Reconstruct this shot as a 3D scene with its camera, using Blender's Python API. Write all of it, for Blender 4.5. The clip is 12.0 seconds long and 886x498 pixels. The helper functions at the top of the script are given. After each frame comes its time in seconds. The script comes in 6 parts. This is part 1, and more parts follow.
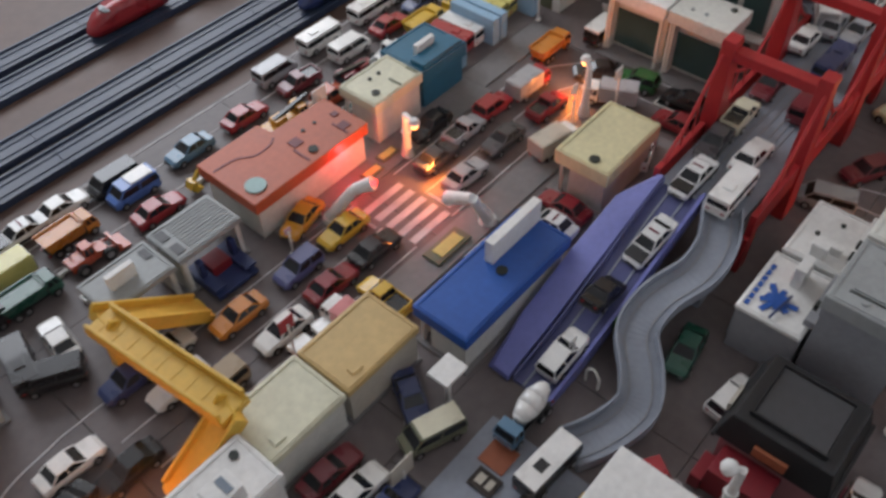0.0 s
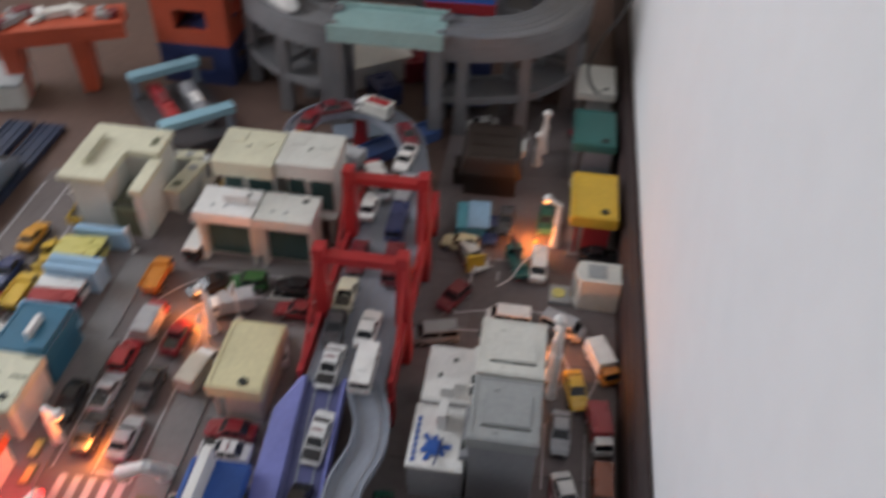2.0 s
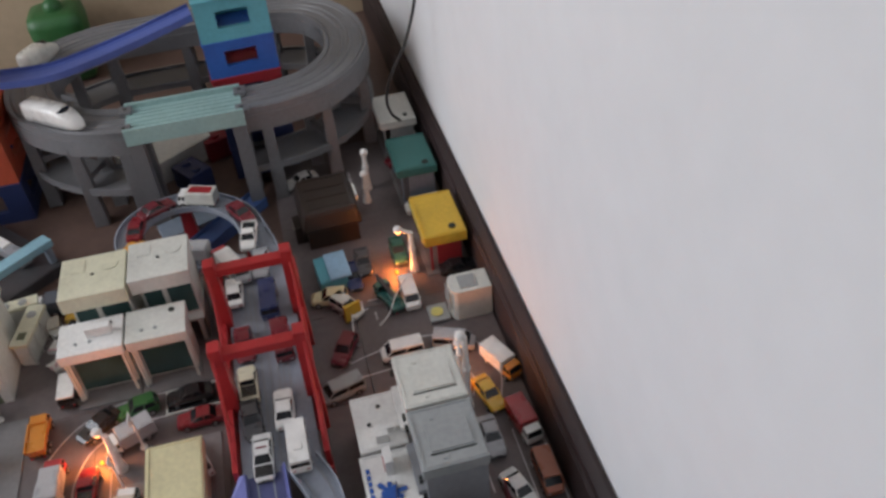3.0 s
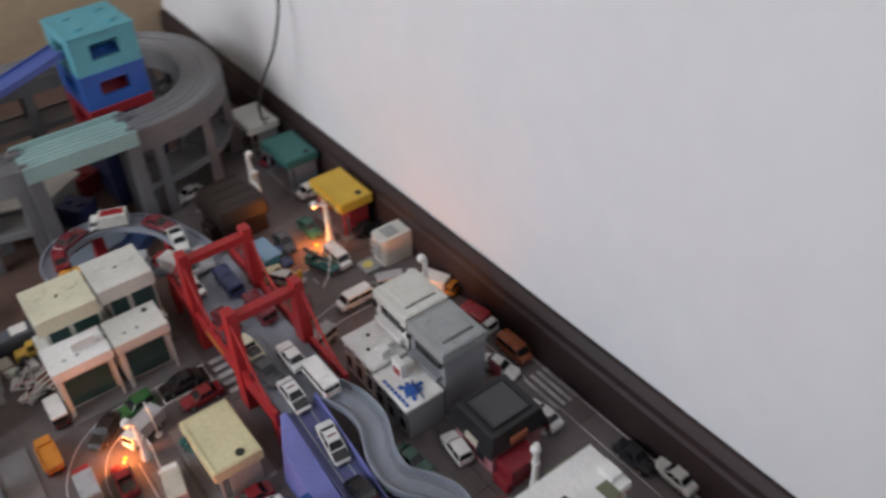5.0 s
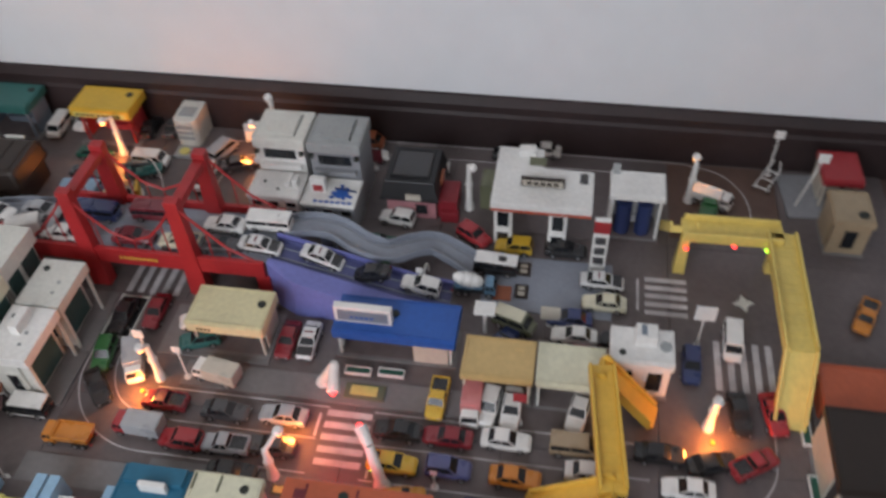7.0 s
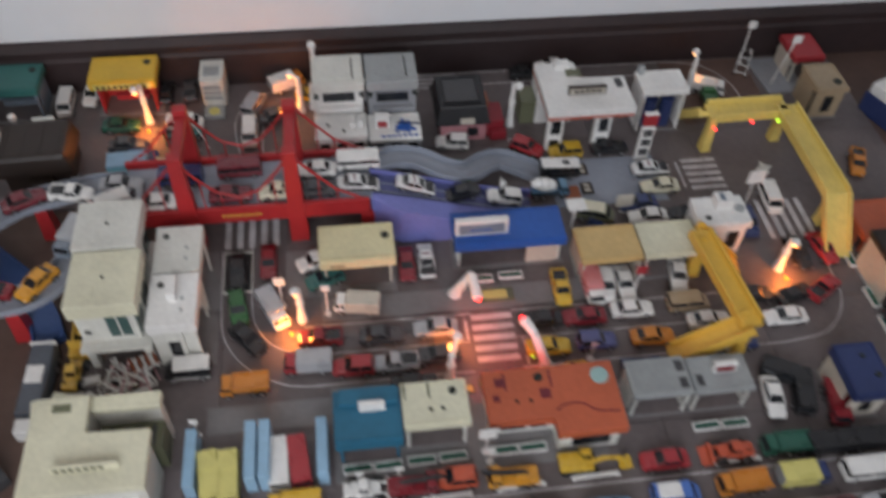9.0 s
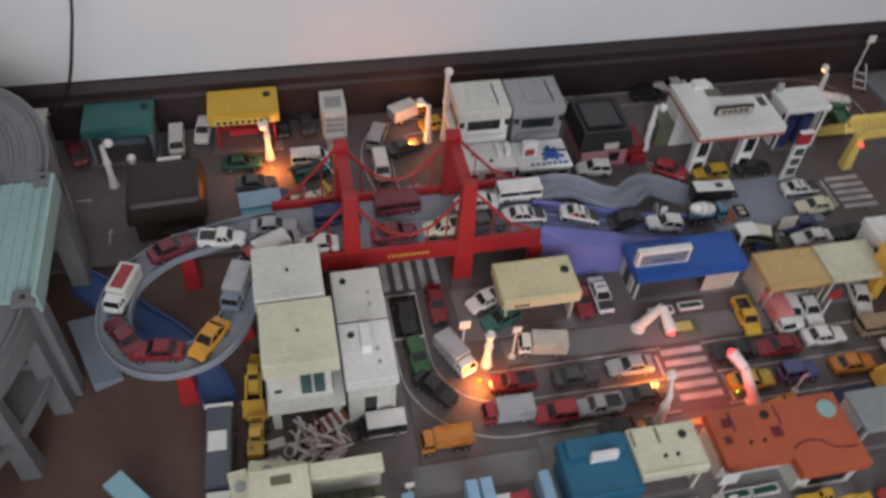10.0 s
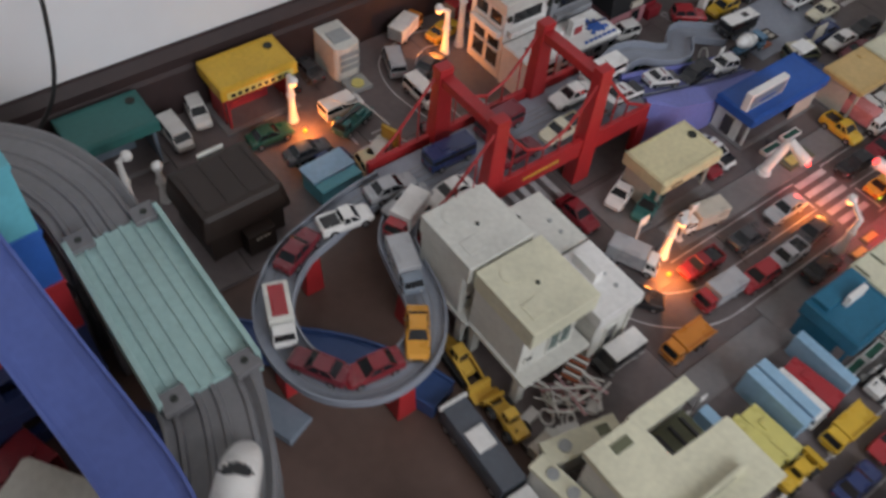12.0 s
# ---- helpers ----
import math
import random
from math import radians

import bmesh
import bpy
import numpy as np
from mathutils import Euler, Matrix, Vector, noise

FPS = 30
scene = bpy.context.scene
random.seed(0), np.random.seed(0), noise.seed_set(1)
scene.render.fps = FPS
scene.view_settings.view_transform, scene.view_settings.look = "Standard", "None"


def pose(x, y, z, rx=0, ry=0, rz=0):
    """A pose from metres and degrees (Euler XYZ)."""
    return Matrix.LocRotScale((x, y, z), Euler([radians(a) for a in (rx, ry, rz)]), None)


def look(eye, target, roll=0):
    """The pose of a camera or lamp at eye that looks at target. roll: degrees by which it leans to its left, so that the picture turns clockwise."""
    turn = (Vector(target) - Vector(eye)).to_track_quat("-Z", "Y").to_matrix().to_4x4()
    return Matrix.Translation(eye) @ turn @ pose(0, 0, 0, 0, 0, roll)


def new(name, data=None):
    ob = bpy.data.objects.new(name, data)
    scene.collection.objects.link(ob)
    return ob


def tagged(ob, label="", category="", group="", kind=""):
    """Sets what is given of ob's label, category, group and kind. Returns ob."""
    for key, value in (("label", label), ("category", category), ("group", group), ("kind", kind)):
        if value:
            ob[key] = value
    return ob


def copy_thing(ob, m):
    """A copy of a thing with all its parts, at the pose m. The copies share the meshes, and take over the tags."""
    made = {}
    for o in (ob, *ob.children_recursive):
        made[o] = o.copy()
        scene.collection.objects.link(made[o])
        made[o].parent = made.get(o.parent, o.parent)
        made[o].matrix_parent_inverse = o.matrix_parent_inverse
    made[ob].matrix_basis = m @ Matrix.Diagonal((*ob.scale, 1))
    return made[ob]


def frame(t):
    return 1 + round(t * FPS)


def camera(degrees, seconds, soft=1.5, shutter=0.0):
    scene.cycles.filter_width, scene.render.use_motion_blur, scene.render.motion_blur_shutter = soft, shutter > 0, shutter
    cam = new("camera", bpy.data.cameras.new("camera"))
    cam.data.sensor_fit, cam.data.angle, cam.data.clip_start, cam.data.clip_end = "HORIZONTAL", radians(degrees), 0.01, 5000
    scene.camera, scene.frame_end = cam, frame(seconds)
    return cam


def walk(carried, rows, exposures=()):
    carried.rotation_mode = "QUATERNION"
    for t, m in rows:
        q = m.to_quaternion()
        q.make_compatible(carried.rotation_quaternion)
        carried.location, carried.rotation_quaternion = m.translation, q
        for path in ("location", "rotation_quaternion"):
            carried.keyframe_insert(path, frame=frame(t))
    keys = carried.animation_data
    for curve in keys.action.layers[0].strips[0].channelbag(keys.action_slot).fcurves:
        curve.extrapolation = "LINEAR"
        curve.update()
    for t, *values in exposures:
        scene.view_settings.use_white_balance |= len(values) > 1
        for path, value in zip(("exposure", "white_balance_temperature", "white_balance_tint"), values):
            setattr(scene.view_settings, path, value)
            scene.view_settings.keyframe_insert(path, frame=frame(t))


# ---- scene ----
cam = camera(56.0, 12.0, soft=2.9, shutter=0.5)
PATH = [
    (0, (0.5542, 0.4226, 0.797), (-0.4291, -0.4651, -0.702), -1.9),
    (0.5, (0.565, 0.4188, 0.848), (-0.3181, -0.4163, -0.74), -4.1),
    (1, (0.5875, 0.4241, 0.916), (-0.3732, -0.2287, -0.712), 1.5),
    (1.5, (0.5728, 0.4032, 0.997), (-0.6255, -0.0232, -0.546), 2.6),
    (2, (0.5317, 0.4033, 0.997), (-0.9378, 0.2239, -0.348), 1.9),
    (2.5, (0.5432, 0.3152, 1.058), (-0.9771, 0.4756, -0.233), -1.8),
    (3, (0.5526, 0.2934, 1.056), (-0.9294, 0.5893, -0.253), -4.8),
    (3.2, (0.5598, 0.2836, 1.057), (-0.8660, 0.5284, -0.200), -4.7),
    (4.8, (0.6675, -0.0776, 1.100), (-0.6553, 0.6952, -0.200), -2.8),
    (5, (0.6773, -0.1542, 1.101), (-0.5846, 0.7479, -0.161), -2.6),
    (5.5, (0.6881, -0.3576, 1.084), (-0.2827, 0.8676, -0.163), -1.7),
    (6, (0.6041, -0.5288, 1.073), (-0.1726, 0.8122, -0.192), -0.4),
    (6.5, (0.4298, -0.6591, 1.067), (-0.1603, 0.7491, -0.225), 0.2),
    (7, (0.2996, -0.7506, 1.083), (0.0312, 0.6144, -0.354), -2.7),
    (7.2, (0.2478, -0.7988, 1.06), (0.0854, 0.5893, -0.371), -0.4),
    (8.8, (-0.1376, -0.9233, 1.146), (0.0422, 0.3348, -0.399), 2.7),
    (9, (-0.2055, -0.8921, 1.15), (0.0018, 0.3839, -0.376), 2.7),
    (9.5, (-0.3862, -0.7883, 1.135), (-0.1805, 0.5471, -0.34), 3.6),
    (10, (-0.5676, -0.7606, 1.08), (-0.2303, 0.5388, -0.402), 4.3),
    (10.5, (-0.6907, -0.7032, 1.039), (-0.1928, 0.4898, -0.486), 5.2),
    (11, (-0.8665, -0.6679, 1.0), (-0.1674, 0.4017, -0.539), 5.9),
    (11.5, (-1.0036, -0.5834, 0.979), (-0.2529, 0.4242, -0.577), 6.1),
    (12, (-1.0497, -0.4235, 0.931), (-0.2231, 0.5011, -0.639), 6.4),
]
walk(cam, [(t, look(eye, target, roll)) for t, eye, target, roll in PATH],
     [(0.0, -0.04), (2.5, 0.0), (5.0, -0.02), (7.0, -0.12), (9.0, -0.21), (10.5, -0.25), (12.0, -0.27)])

# ---- light: a dim room lit by one window behind the viewer, and the little street lamps ----
world = bpy.data.worlds.new("sky")
scene.world = world
world.use_nodes = True
sky = world.node_tree.nodes.new("ShaderNodeTexSky")
sky.sky_type, sky.sun_disc = "NISHITA", False
sky.sun_elevation, sky.sun_rotation = radians(28), radians(160)
world.node_tree.links.new(sky.outputs[0], world.node_tree.nodes["Background"].inputs[0])
world.node_tree.nodes["Background"].inputs[1].default_value = 0.12


def area_lamp(name, eye, target, sx, sy, watts, color):
    data = bpy.data.lights.new(name, "AREA")
    data.shape, data.size, data.size_y, data.energy, data.color = "RECTANGLE", sx, sy, watts, color
    ob = new(name, data)
    ob.matrix_world = look(eye, target)
    return tagged(ob, "daylight coming in through the window", "light", kind="structure")


area_lamp("window_light", (-0.62, -2.42, 1.5), (-0.1, 0.4, 0.5), 2.1, 1.5, 54, (0.9, 0.93, 1.0))


def glow_lamp(name, x, y, z, watts, color, radius=0.006):
    data = bpy.data.lights.new(name, "POINT")
    data.energy, data.color, data.shadow_soft_size = watts, color, radius
    ob = new(name, data)
    ob.location = (x, y, z)
    return tagged(ob, "small point light added near a toy lamp or signal", "light", kind="structure")


# ---- materials ----
def material(name, color, rough=0.45, metal=0.0, var=0.12, scale=60.0, bump=0.15, stain=0.0, coat=0.0):
    m = bpy.data.materials.new(name)
    m.use_nodes = True
    nt = m.node_tree
    b = nt.nodes["Principled BSDF"]
    b.inputs["Metallic"].default_value = metal
    b.inputs["Coat Weight"].default_value = coat
    tc = nt.nodes.new("ShaderNodeTexCoord")
    fine = nt.nodes.new("ShaderNodeTexNoise")
    fine.inputs["Scale"].default_value, fine.inputs["Detail"].default_value = scale * 6, 4
    broad = nt.nodes.new("ShaderNodeTexNoise")
    broad.inputs["Scale"].default_value, broad.inputs["Detail"].default_value = scale * 0.35, 5
    for n in (fine, broad):
        nt.links.new(tc.outputs["Object"], n.inputs["Vector"])
    add = nt.nodes.new("ShaderNodeMath")
    add.operation = "MULTIPLY_ADD"
    nt.links.new(broad.outputs[0], add.inputs[0])
    add.inputs[1].default_value = 0.7
    half = nt.nodes.new("ShaderNodeMath")
    half.operation = "MULTIPLY"
    half.inputs[1].default_value = 0.3
    nt.links.new(fine.outputs[0], half.inputs[0])
    nt.links.new(half.outputs[0], add.inputs[2])
    ramp = nt.nodes.new("ShaderNodeValToRGB")
    lo = [c * (1 - 1.6 * var - stain) for c in color]
    hi = [min(1.0, c * (1 + 1.2 * var)) for c in color]
    ramp.color_ramp.elements[0].position, ramp.color_ramp.elements[0].color = 0.3, (*lo, 1)
    ramp.color_ramp.elements[1].position, ramp.color_ramp.elements[1].color = 0.7, (*hi, 1)
    nt.links.new(add.outputs[0], ramp.inputs[0])
    nt.links.new(ramp.outputs[0], b.inputs["Base Color"])
    rr = nt.nodes.new("ShaderNodeMapRange")
    rr.inputs[3].default_value, rr.inputs[4].default_value = max(0.05, rough - 0.1), min(1.0, rough + 0.12)
    nt.links.new(broad.outputs[0], rr.inputs[0])
    nt.links.new(rr.outputs[0], b.inputs["Roughness"])
    if bump:
        bp = nt.nodes.new("ShaderNodeBump")
        bp.inputs["Strength"].default_value, bp.inputs["Distance"].default_value = bump, 0.0006
        nt.links.new(fine.outputs[0], bp.inputs["Height"])
        nt.links.new(bp.outputs[0], b.inputs["Normal"])
    return m


def glowing(name, color, strength):
    m = bpy.data.materials.new(name)
    m.use_nodes = True
    b = m.node_tree.nodes["Principled BSDF"]
    b.inputs["Base Color"].default_value = (*color, 1)
    b.inputs["Emission Color"].default_value = (*color, 1)
    b.inputs["Emission Strength"].default_value = strength
    return m


PAINT = {
    "white": (0.86, 0.85, 0.82), "cream": (0.74, 0.70, 0.52), "silver": (0.42, 0.43, 0.45), "grey": (0.36, 0.38, 0.38),
    "charcoal": (0.06, 0.06, 0.065), "black": (0.018, 0.018, 0.02), "red": (0.45, 0.03, 0.04), "darkred": (0.27, 0.014, 0.025),
    "maroon": (0.2, 0.022, 0.035), "crimson": (0.42, 0.02, 0.03), "pink": (0.75, 0.25, 0.25), "vermilion": (0.62, 0.1, 0.04),
    "orange": (0.72, 0.25, 0.02), "rust": (0.42, 0.12, 0.05), "amber": (0.8, 0.36, 0.02), "yellow": (0.8, 0.5, 0.03),
    "paleyellow": (0.75, 0.68, 0.2), "olive": (0.16, 0.17, 0.1), "green": (0.03, 0.15, 0.04), "darkgreen": (0.02, 0.12, 0.08),
    "blue": (0.12, 0.25, 0.38), "navy": (0.03, 0.05, 0.16), "indigo": (0.1, 0.11, 0.27), "greyblue": (0.22, 0.27, 0.33),
    "bluewhite": (0.08, 0.2, 0.6), "tan": (0.42, 0.32, 0.2), "police": (0.76, 0.76, 0.75), "brown": (0.03, 0.019, 0.014), "carrier": (0.11, 0.125, 0.15),
    "teal": (0.035, 0.17, 0.155), "straw": (0.78, 0.71, 0.42), "blush": (0.46, 0.2, 0.22), "trackdark": (0.05, 0.11, 0.3), "gantry": (0.28, 0.52, 0.62), "petrol": (0.02, 0.17, 0.29), "cyan": (0.12, 0.46, 0.56), "skyblue": (0.33, 0.55, 0.75),
    "royal": (0.02, 0.12, 0.5), "purple": (0.19, 0.21, 0.56), "roofcream": (0.76, 0.74, 0.55), "rooftan": (0.72, 0.5, 0.2),
    "brick": (0.62, 0.13, 0.05), "mint": (0.38, 0.58, 0.56), "ivory": (0.72, 0.72, 0.66), "steel": (0.3, 0.31, 0.33),
    "trackgrey": (0.19, 0.19, 0.2), "ramp": (0.3, 0.33, 0.39), "railblue": (0.034, 0.052, 0.1), "slideblue": (0.085, 0.135, 0.44), "gold": (0.85, 0.52, 0.06),
    "lemon": (0.92, 0.7, 0.17), "beige": (0.6, 0.55, 0.46), "palepink": (0.7, 0.4, 0.42), "bridge": (0.5, 0.02, 0.025),
}
MATS = {}


def tone(key):
    """Darkens each paint and greys it slightly; white keeps most of its brightness."""
    c = PAINT[key]
    g, k = sum(c) / 3, 0.84 + 0.12 * min(c) / max(c)
    return tuple((0.95 * v + 0.05 * g) * k for v in c)


def paint(key):
    if key not in MATS:
        MATS[key] = material("plastic_" + key, tone(key), 0.44, 0.0, 0.12, 22, 0.06, stain=0.08)
    return MATS[key]


def enamel(key):
    k = "enamel_" + key
    if k not in MATS:
        MATS[k] = material(k, tone(key), 0.28, 0.0, 0.09, 90, 0.04, stain=0.04, coat=0.4)
    return MATS[k]


GLASS = material("dark_window", (0.015, 0.017, 0.02), 0.12, 0, 0.1, 80, 0)
RUBBER = material("tyre_rubber", (0.02, 0.02, 0.02), 0.7, 0, 0.15, 200, 0.2)
CHROME = material("wheel_chrome", (0.55, 0.55, 0.56), 0.3, 0.9, 0.1, 200, 0)
ROAD = material("road_plate_plastic", (0.156, 0.131, 0.129), 0.5, 0, 0.16, 14, 0.25, stain=0.12)
KERB = material("pavement_plastic", (0.21, 0.2, 0.2), 0.5, 0, 0.12, 18, 0.2, stain=0.1)
LINE = material("worn_white_marking", (0.62, 0.594, 0.6), 0.6, 0, 0.12, 90, 0.1, stain=0.25)
FLOOR = material("brown_cork_flooring", (0.122, 0.075, 0.06), 0.55, 0, 0.18, 9, 0.3, stain=0.05)
WALLM = material("white_wall_paper", (0.76, 0.77, 0.79), 0.85, 0, 0.03, 3, 0.35, stain=0.02)
SKIRT = material("dark_stained_skirting_wood", (0.03, 0.0165, 0.0165), 0.62, 0, 0.3, 10, 0.2)
CEIL = material("white_ceiling", (0.75, 0.75, 0.74), 0.9, 0, 0.03, 6, 0.2)
PANEL = material("pale_wood_panel", (0.45, 0.35, 0.24), 0.6, 0, 0.12, 8, 0.2)
CABLE = material("black_cable", (0.015, 0.015, 0.015), 0.5, 0, 0.1, 100, 0)
BULB = glowing("amber_bulb", (1.0, 0.4, 0.12), 4.5)
EMBER = glowing("orange_ground_glow", (1.0, 0.2, 0.02), 3.5)
REDLED = glowing("red_led", (1.0, 0.04, 0.04), 5.0)
GREENLED = glowing("green_led", (0.5, 1.0, 0.05), 2.5)
TEALGLASS = material("dark_teal_glass", (0.05, 0.1, 0.095), 0.15, 0, 0.15, 60, 0)
DOT = material("black_vent", (0.02, 0.025, 0.02), 0.6, 0, 0.1, 200, 0.1)


# ---- mesh helpers ----
def box(bm, x0, x1, y0, y1, z0, z1, inset=0.0):
    """A block; inset narrows its top."""
    i = inset
    v = [bm.verts.new(p) for p in ((x0, y0, z0), (x1, y0, z0), (x1, y1, z0), (x0, y1, z0),
                                   (x0 + i, y0 + i, z1), (x1 - i, y0 + i, z1), (x1 - i, y1 - i, z1), (x0 + i, y1 - i, z1))]
    for f in ((3, 2, 1, 0), (4, 5, 6, 7), (0, 1, 5, 4), (1, 2, 6, 5), (2, 3, 7, 6), (3, 0, 4, 7)):
        bm.faces.new([v[k] for k in f])
    return bm


def frustum(bm, bot, top, z0, z1):
    """bot and top: x0, x1, y0, y1."""
    v = []
    for (a, b, c, d), z in ((bot, z0), (top, z1)):
        v += [bm.verts.new(p) for p in ((a, c, z), (b, c, z), (b, d, z), (a, d, z))]
    for f in ((3, 2, 1, 0), (4, 5, 6, 7), (0, 1, 5, 4), (1, 2, 6, 5), (2, 3, 7, 6), (3, 0, 4, 7)):
        bm.faces.new([v[k] for k in f])
    return bm


def prism(bm, outline, z0, z1):
    """An upright prism on an outline of (x, y), anticlockwise."""
    lo = [bm.verts.new((x, y, z0)) for x, y in outline]
    hi = [bm.verts.new((x, y, z1)) for x, y in outline]
    n = len(lo)
    bm.faces.new(lo[::-1])
    bm.faces.new(hi)
    for k in range(n):
        bm.faces.new((lo[k], lo[(k + 1) % n], hi[(k + 1) % n], hi[k]))
    return bm


def side_prism(bm, outline, y0, y1):
    """A prism along y on an outline of (x, z)."""
    a = [bm.verts.new((x, y0, z)) for x, z in outline]
    b = [bm.verts.new((x, y1, z)) for x, z in outline]
    n = len(a)
    bm.faces.new(a)
    bm.faces.new(b[::-1])
    for k in range(n):
        bm.faces.new((a[k], b[k], b[(k + 1) % n], a[(k + 1) % n]))
    return bm


def rod(bm, p, q, r, r2=None, n=8):
    """A round bar from p to q."""
    p, q = Vector(p), Vector(q)
    m = (q - p).to_track_quat("Z", "Y").to_matrix()
    r2 = r if r2 is None else r2
    rings = []
    for c, rad in ((p, r), (q, r2)):
        rings.append([bm.verts.new(c + m @ Vector((rad * math.cos(k * math.tau / n), rad * math.sin(k * math.tau / n), 0))) for k in range(n)])
    bm.faces.new(rings[0][::-1])
    bm.faces.new(rings[1])
    for k in range(n):
        bm.faces.new((rings[0][k], rings[0][(k + 1) % n], rings[1][(k + 1) % n], rings[1][k]))
    return bm


def beam(bm, p, q, w, h):
    """A square bar from p to q, w wide and h high."""
    p, q = Vector(p), Vector(q)
    d = (q - p).normalized()
    s = d.cross(Vector((0, 0, 1)))
    s = s.normalized() if s.length > 1e-4 else Vector((1, 0, 0))
    u = s.cross(d)
    ends = [[bm.verts.new(c + s * a * w / 2 + u * b * h / 2) for a, b in ((-1, -1), (1, -1), (1, 1), (-1, 1))] for c in (p, q)]
    bm.faces.new(ends[0][::-1])
    bm.faces.new(ends[1])
    for k in range(4):
        bm.faces.new((ends[0][k], ends[0][(k + 1) % 4], ends[1][(k + 1) % 4], ends[1][k]))
    return bm


def ball(bm, c, r, n=10):
    bmesh.ops.create_uvsphere(bm, u_segments=n, v_segments=max(4, n // 2 + 1), radius=r, matrix=Matrix.Translation(c))
    return bm


def smooth_line(points, steps=8, closed=False):
    """A curve through the points (Catmull-Rom)."""
    pts = [Vector(p) for p in points]
    n = len(pts)
    out = []
    last = n if closed else n - 1
    for i in range(last):
        p1, p2 = pts[i], pts[(i + 1) % n]
        p0 = pts[i - 1] if (i or closed) else p1 * 2 - p2
        p3 = pts[(i + 2) % n] if (i + 2 < n or closed) else p2 * 2 - p1
        for k in range(steps):
            t = k / steps
            out.append(0.5 * (2 * p1 + (p2 - p0) * t + (2 * p0 - 5 * p1 + 4 * p2 - p3) * t * t + (3 * p1 - p0 - 3 * p2 + p3) * t ** 3))
    if not closed:
        out.append(pts[-1])
    return out


def sweep(bm, path, profile, closed=False):
    """A closed profile of (side, height) carried along the path; side is to the right of the way."""
    n = len(path)
    rings = []
    for i, p in enumerate(path):
        a = path[i - 1] if (i or closed) else p
        b = path[(i + 1) % n] if (i + 1 < n or closed) else p
        d = (b - a)
        d.z = 0
        d.normalize()
        s = Vector((d.y, -d.x, 0))
        rings.append([bm.verts.new(p + s * u + Vector((0, 0, h))) for u, h in profile])
    m = len(profile)
    for i in range(n if closed else n - 1):
        r0, r1 = rings[i], rings[(i + 1) % n]
        for k in range(m):
            bm.faces.new((r0[k], r0[(k + 1) % m], r1[(k + 1) % m], r1[k]))
    if not closed:
        bm.faces.new(rings[0])
        bm.faces.new(rings[-1][::-1])
    return bm


def finish(bm, name, bevel=0.0):
    if bevel:
        bmesh.ops.bevel(bm, geom=[e for e in bm.edges], offset=bevel, segments=2, profile=0.6, affect="EDGES", clamp_overlap=True)
    bmesh.ops.recalc_face_normals(bm, faces=bm.faces)
    me = bpy.data.meshes.new(name)
    bm.to_mesh(me)
    bm.free()
    return me


def part(name, bm, mat, parent=None, label="", bevel=0.0, smooth=False):
    me = finish(bm, name, bevel) if isinstance(bm, bmesh.types.BMesh) else bm
    if not me.materials:
        me.materials.append(mat)
    if smooth:
        me.polygons.foreach_set("use_smooth", [True] * len(me.polygons))
    ob = new(name, me)
    ob.parent = parent
    return tagged(ob, label)


def thing(name, label, category, x=0, y=0, z=0, yaw=0, group="", kind=""):
    ob = new(name)
    ob.empty_display_size = 0.02
    ob.matrix_basis = pose(x, y, z, 0, 0, yaw)
    return tagged(ob, label, category, group, kind)


def nb():
    return bmesh.new()


def slab(name, x0, x1, y0, y1, z0, z1, mat, parent=None, label="", bevel=0.0, inset=0.0):
    return part(name, box(nb(), x0, x1, y0, y1, z0, z1, inset), mat, parent, label, bevel)


# ---- the room ----
FZ = -0.006
slab("floor", -1.86, 2.4, -2.55, 0.75, FZ - 0.1, FZ, FLOOR)
tagged(bpy.data.objects["floor"], "brown cork-coloured flooring under the toy town", "floor", kind="structure")
tagged(slab("wall_north", -1.86, 2.4, 0.598, 0.75, FZ, 2.4, WALLM), "white papered wall behind the toy town", "wall", kind="structure")
tagged(slab("wall_west", -1.86, -1.76, -2.55, 0.597, FZ, 2.4, PANEL), "pale wooden panel wall", "wall", kind="structure")
tagged(slab("wall_east", 2.3, 2.4, -2.45, 0.597, FZ, 2.4, WALLM), "plain white wall", "wall", kind="structure")
bm = nb()
box(bm, -1.759, 2.299, -2.55, -2.45, FZ, 0.75)
box(bm, -1.759, 2.299, -2.55, -2.45, 2.25, 2.4)
box(bm, -1.759, -1.67, -2.55, -2.45, 0.75, 2.25)
box(bm, 0.43, 2.299, -2.55, -2.45, 0.75, 2.25)
tagged(part("wall_south", bm, WALLM), "plain white wall with a window opening", "wall", kind="structure")
tagged(slab("ceiling", -1.86, 2.4, -2.55, 0.75, 2.4, 2.5, CEIL), "plain white ceiling", "ceiling", kind="structure")
bm = nb()
side = [(0.596, FZ), (0.576, FZ), (0.576, 0.075), (0.58, 0.082), (0.58, 0.098), (0.585, 0.106), (0.59, 0.113), (0.596, 0.115)]
a = [bm.verts.new((-1.755, y, z)) for y, z in side]
b = [bm.verts.new((2.295, y, z)) for y, z in side]
bm.faces.new(a); bm.faces.new(b[::-1])
for k in range(len(side)):
    bm.faces.new((a[k], b[k], b[(k + 1) % len(side)], a[(k + 1) % len(side)]))
tagged(part("baseboard", bm, SKIRT), "dark stained moulded wooden skirting board", "baseboard", kind="structure")
bm = nb()
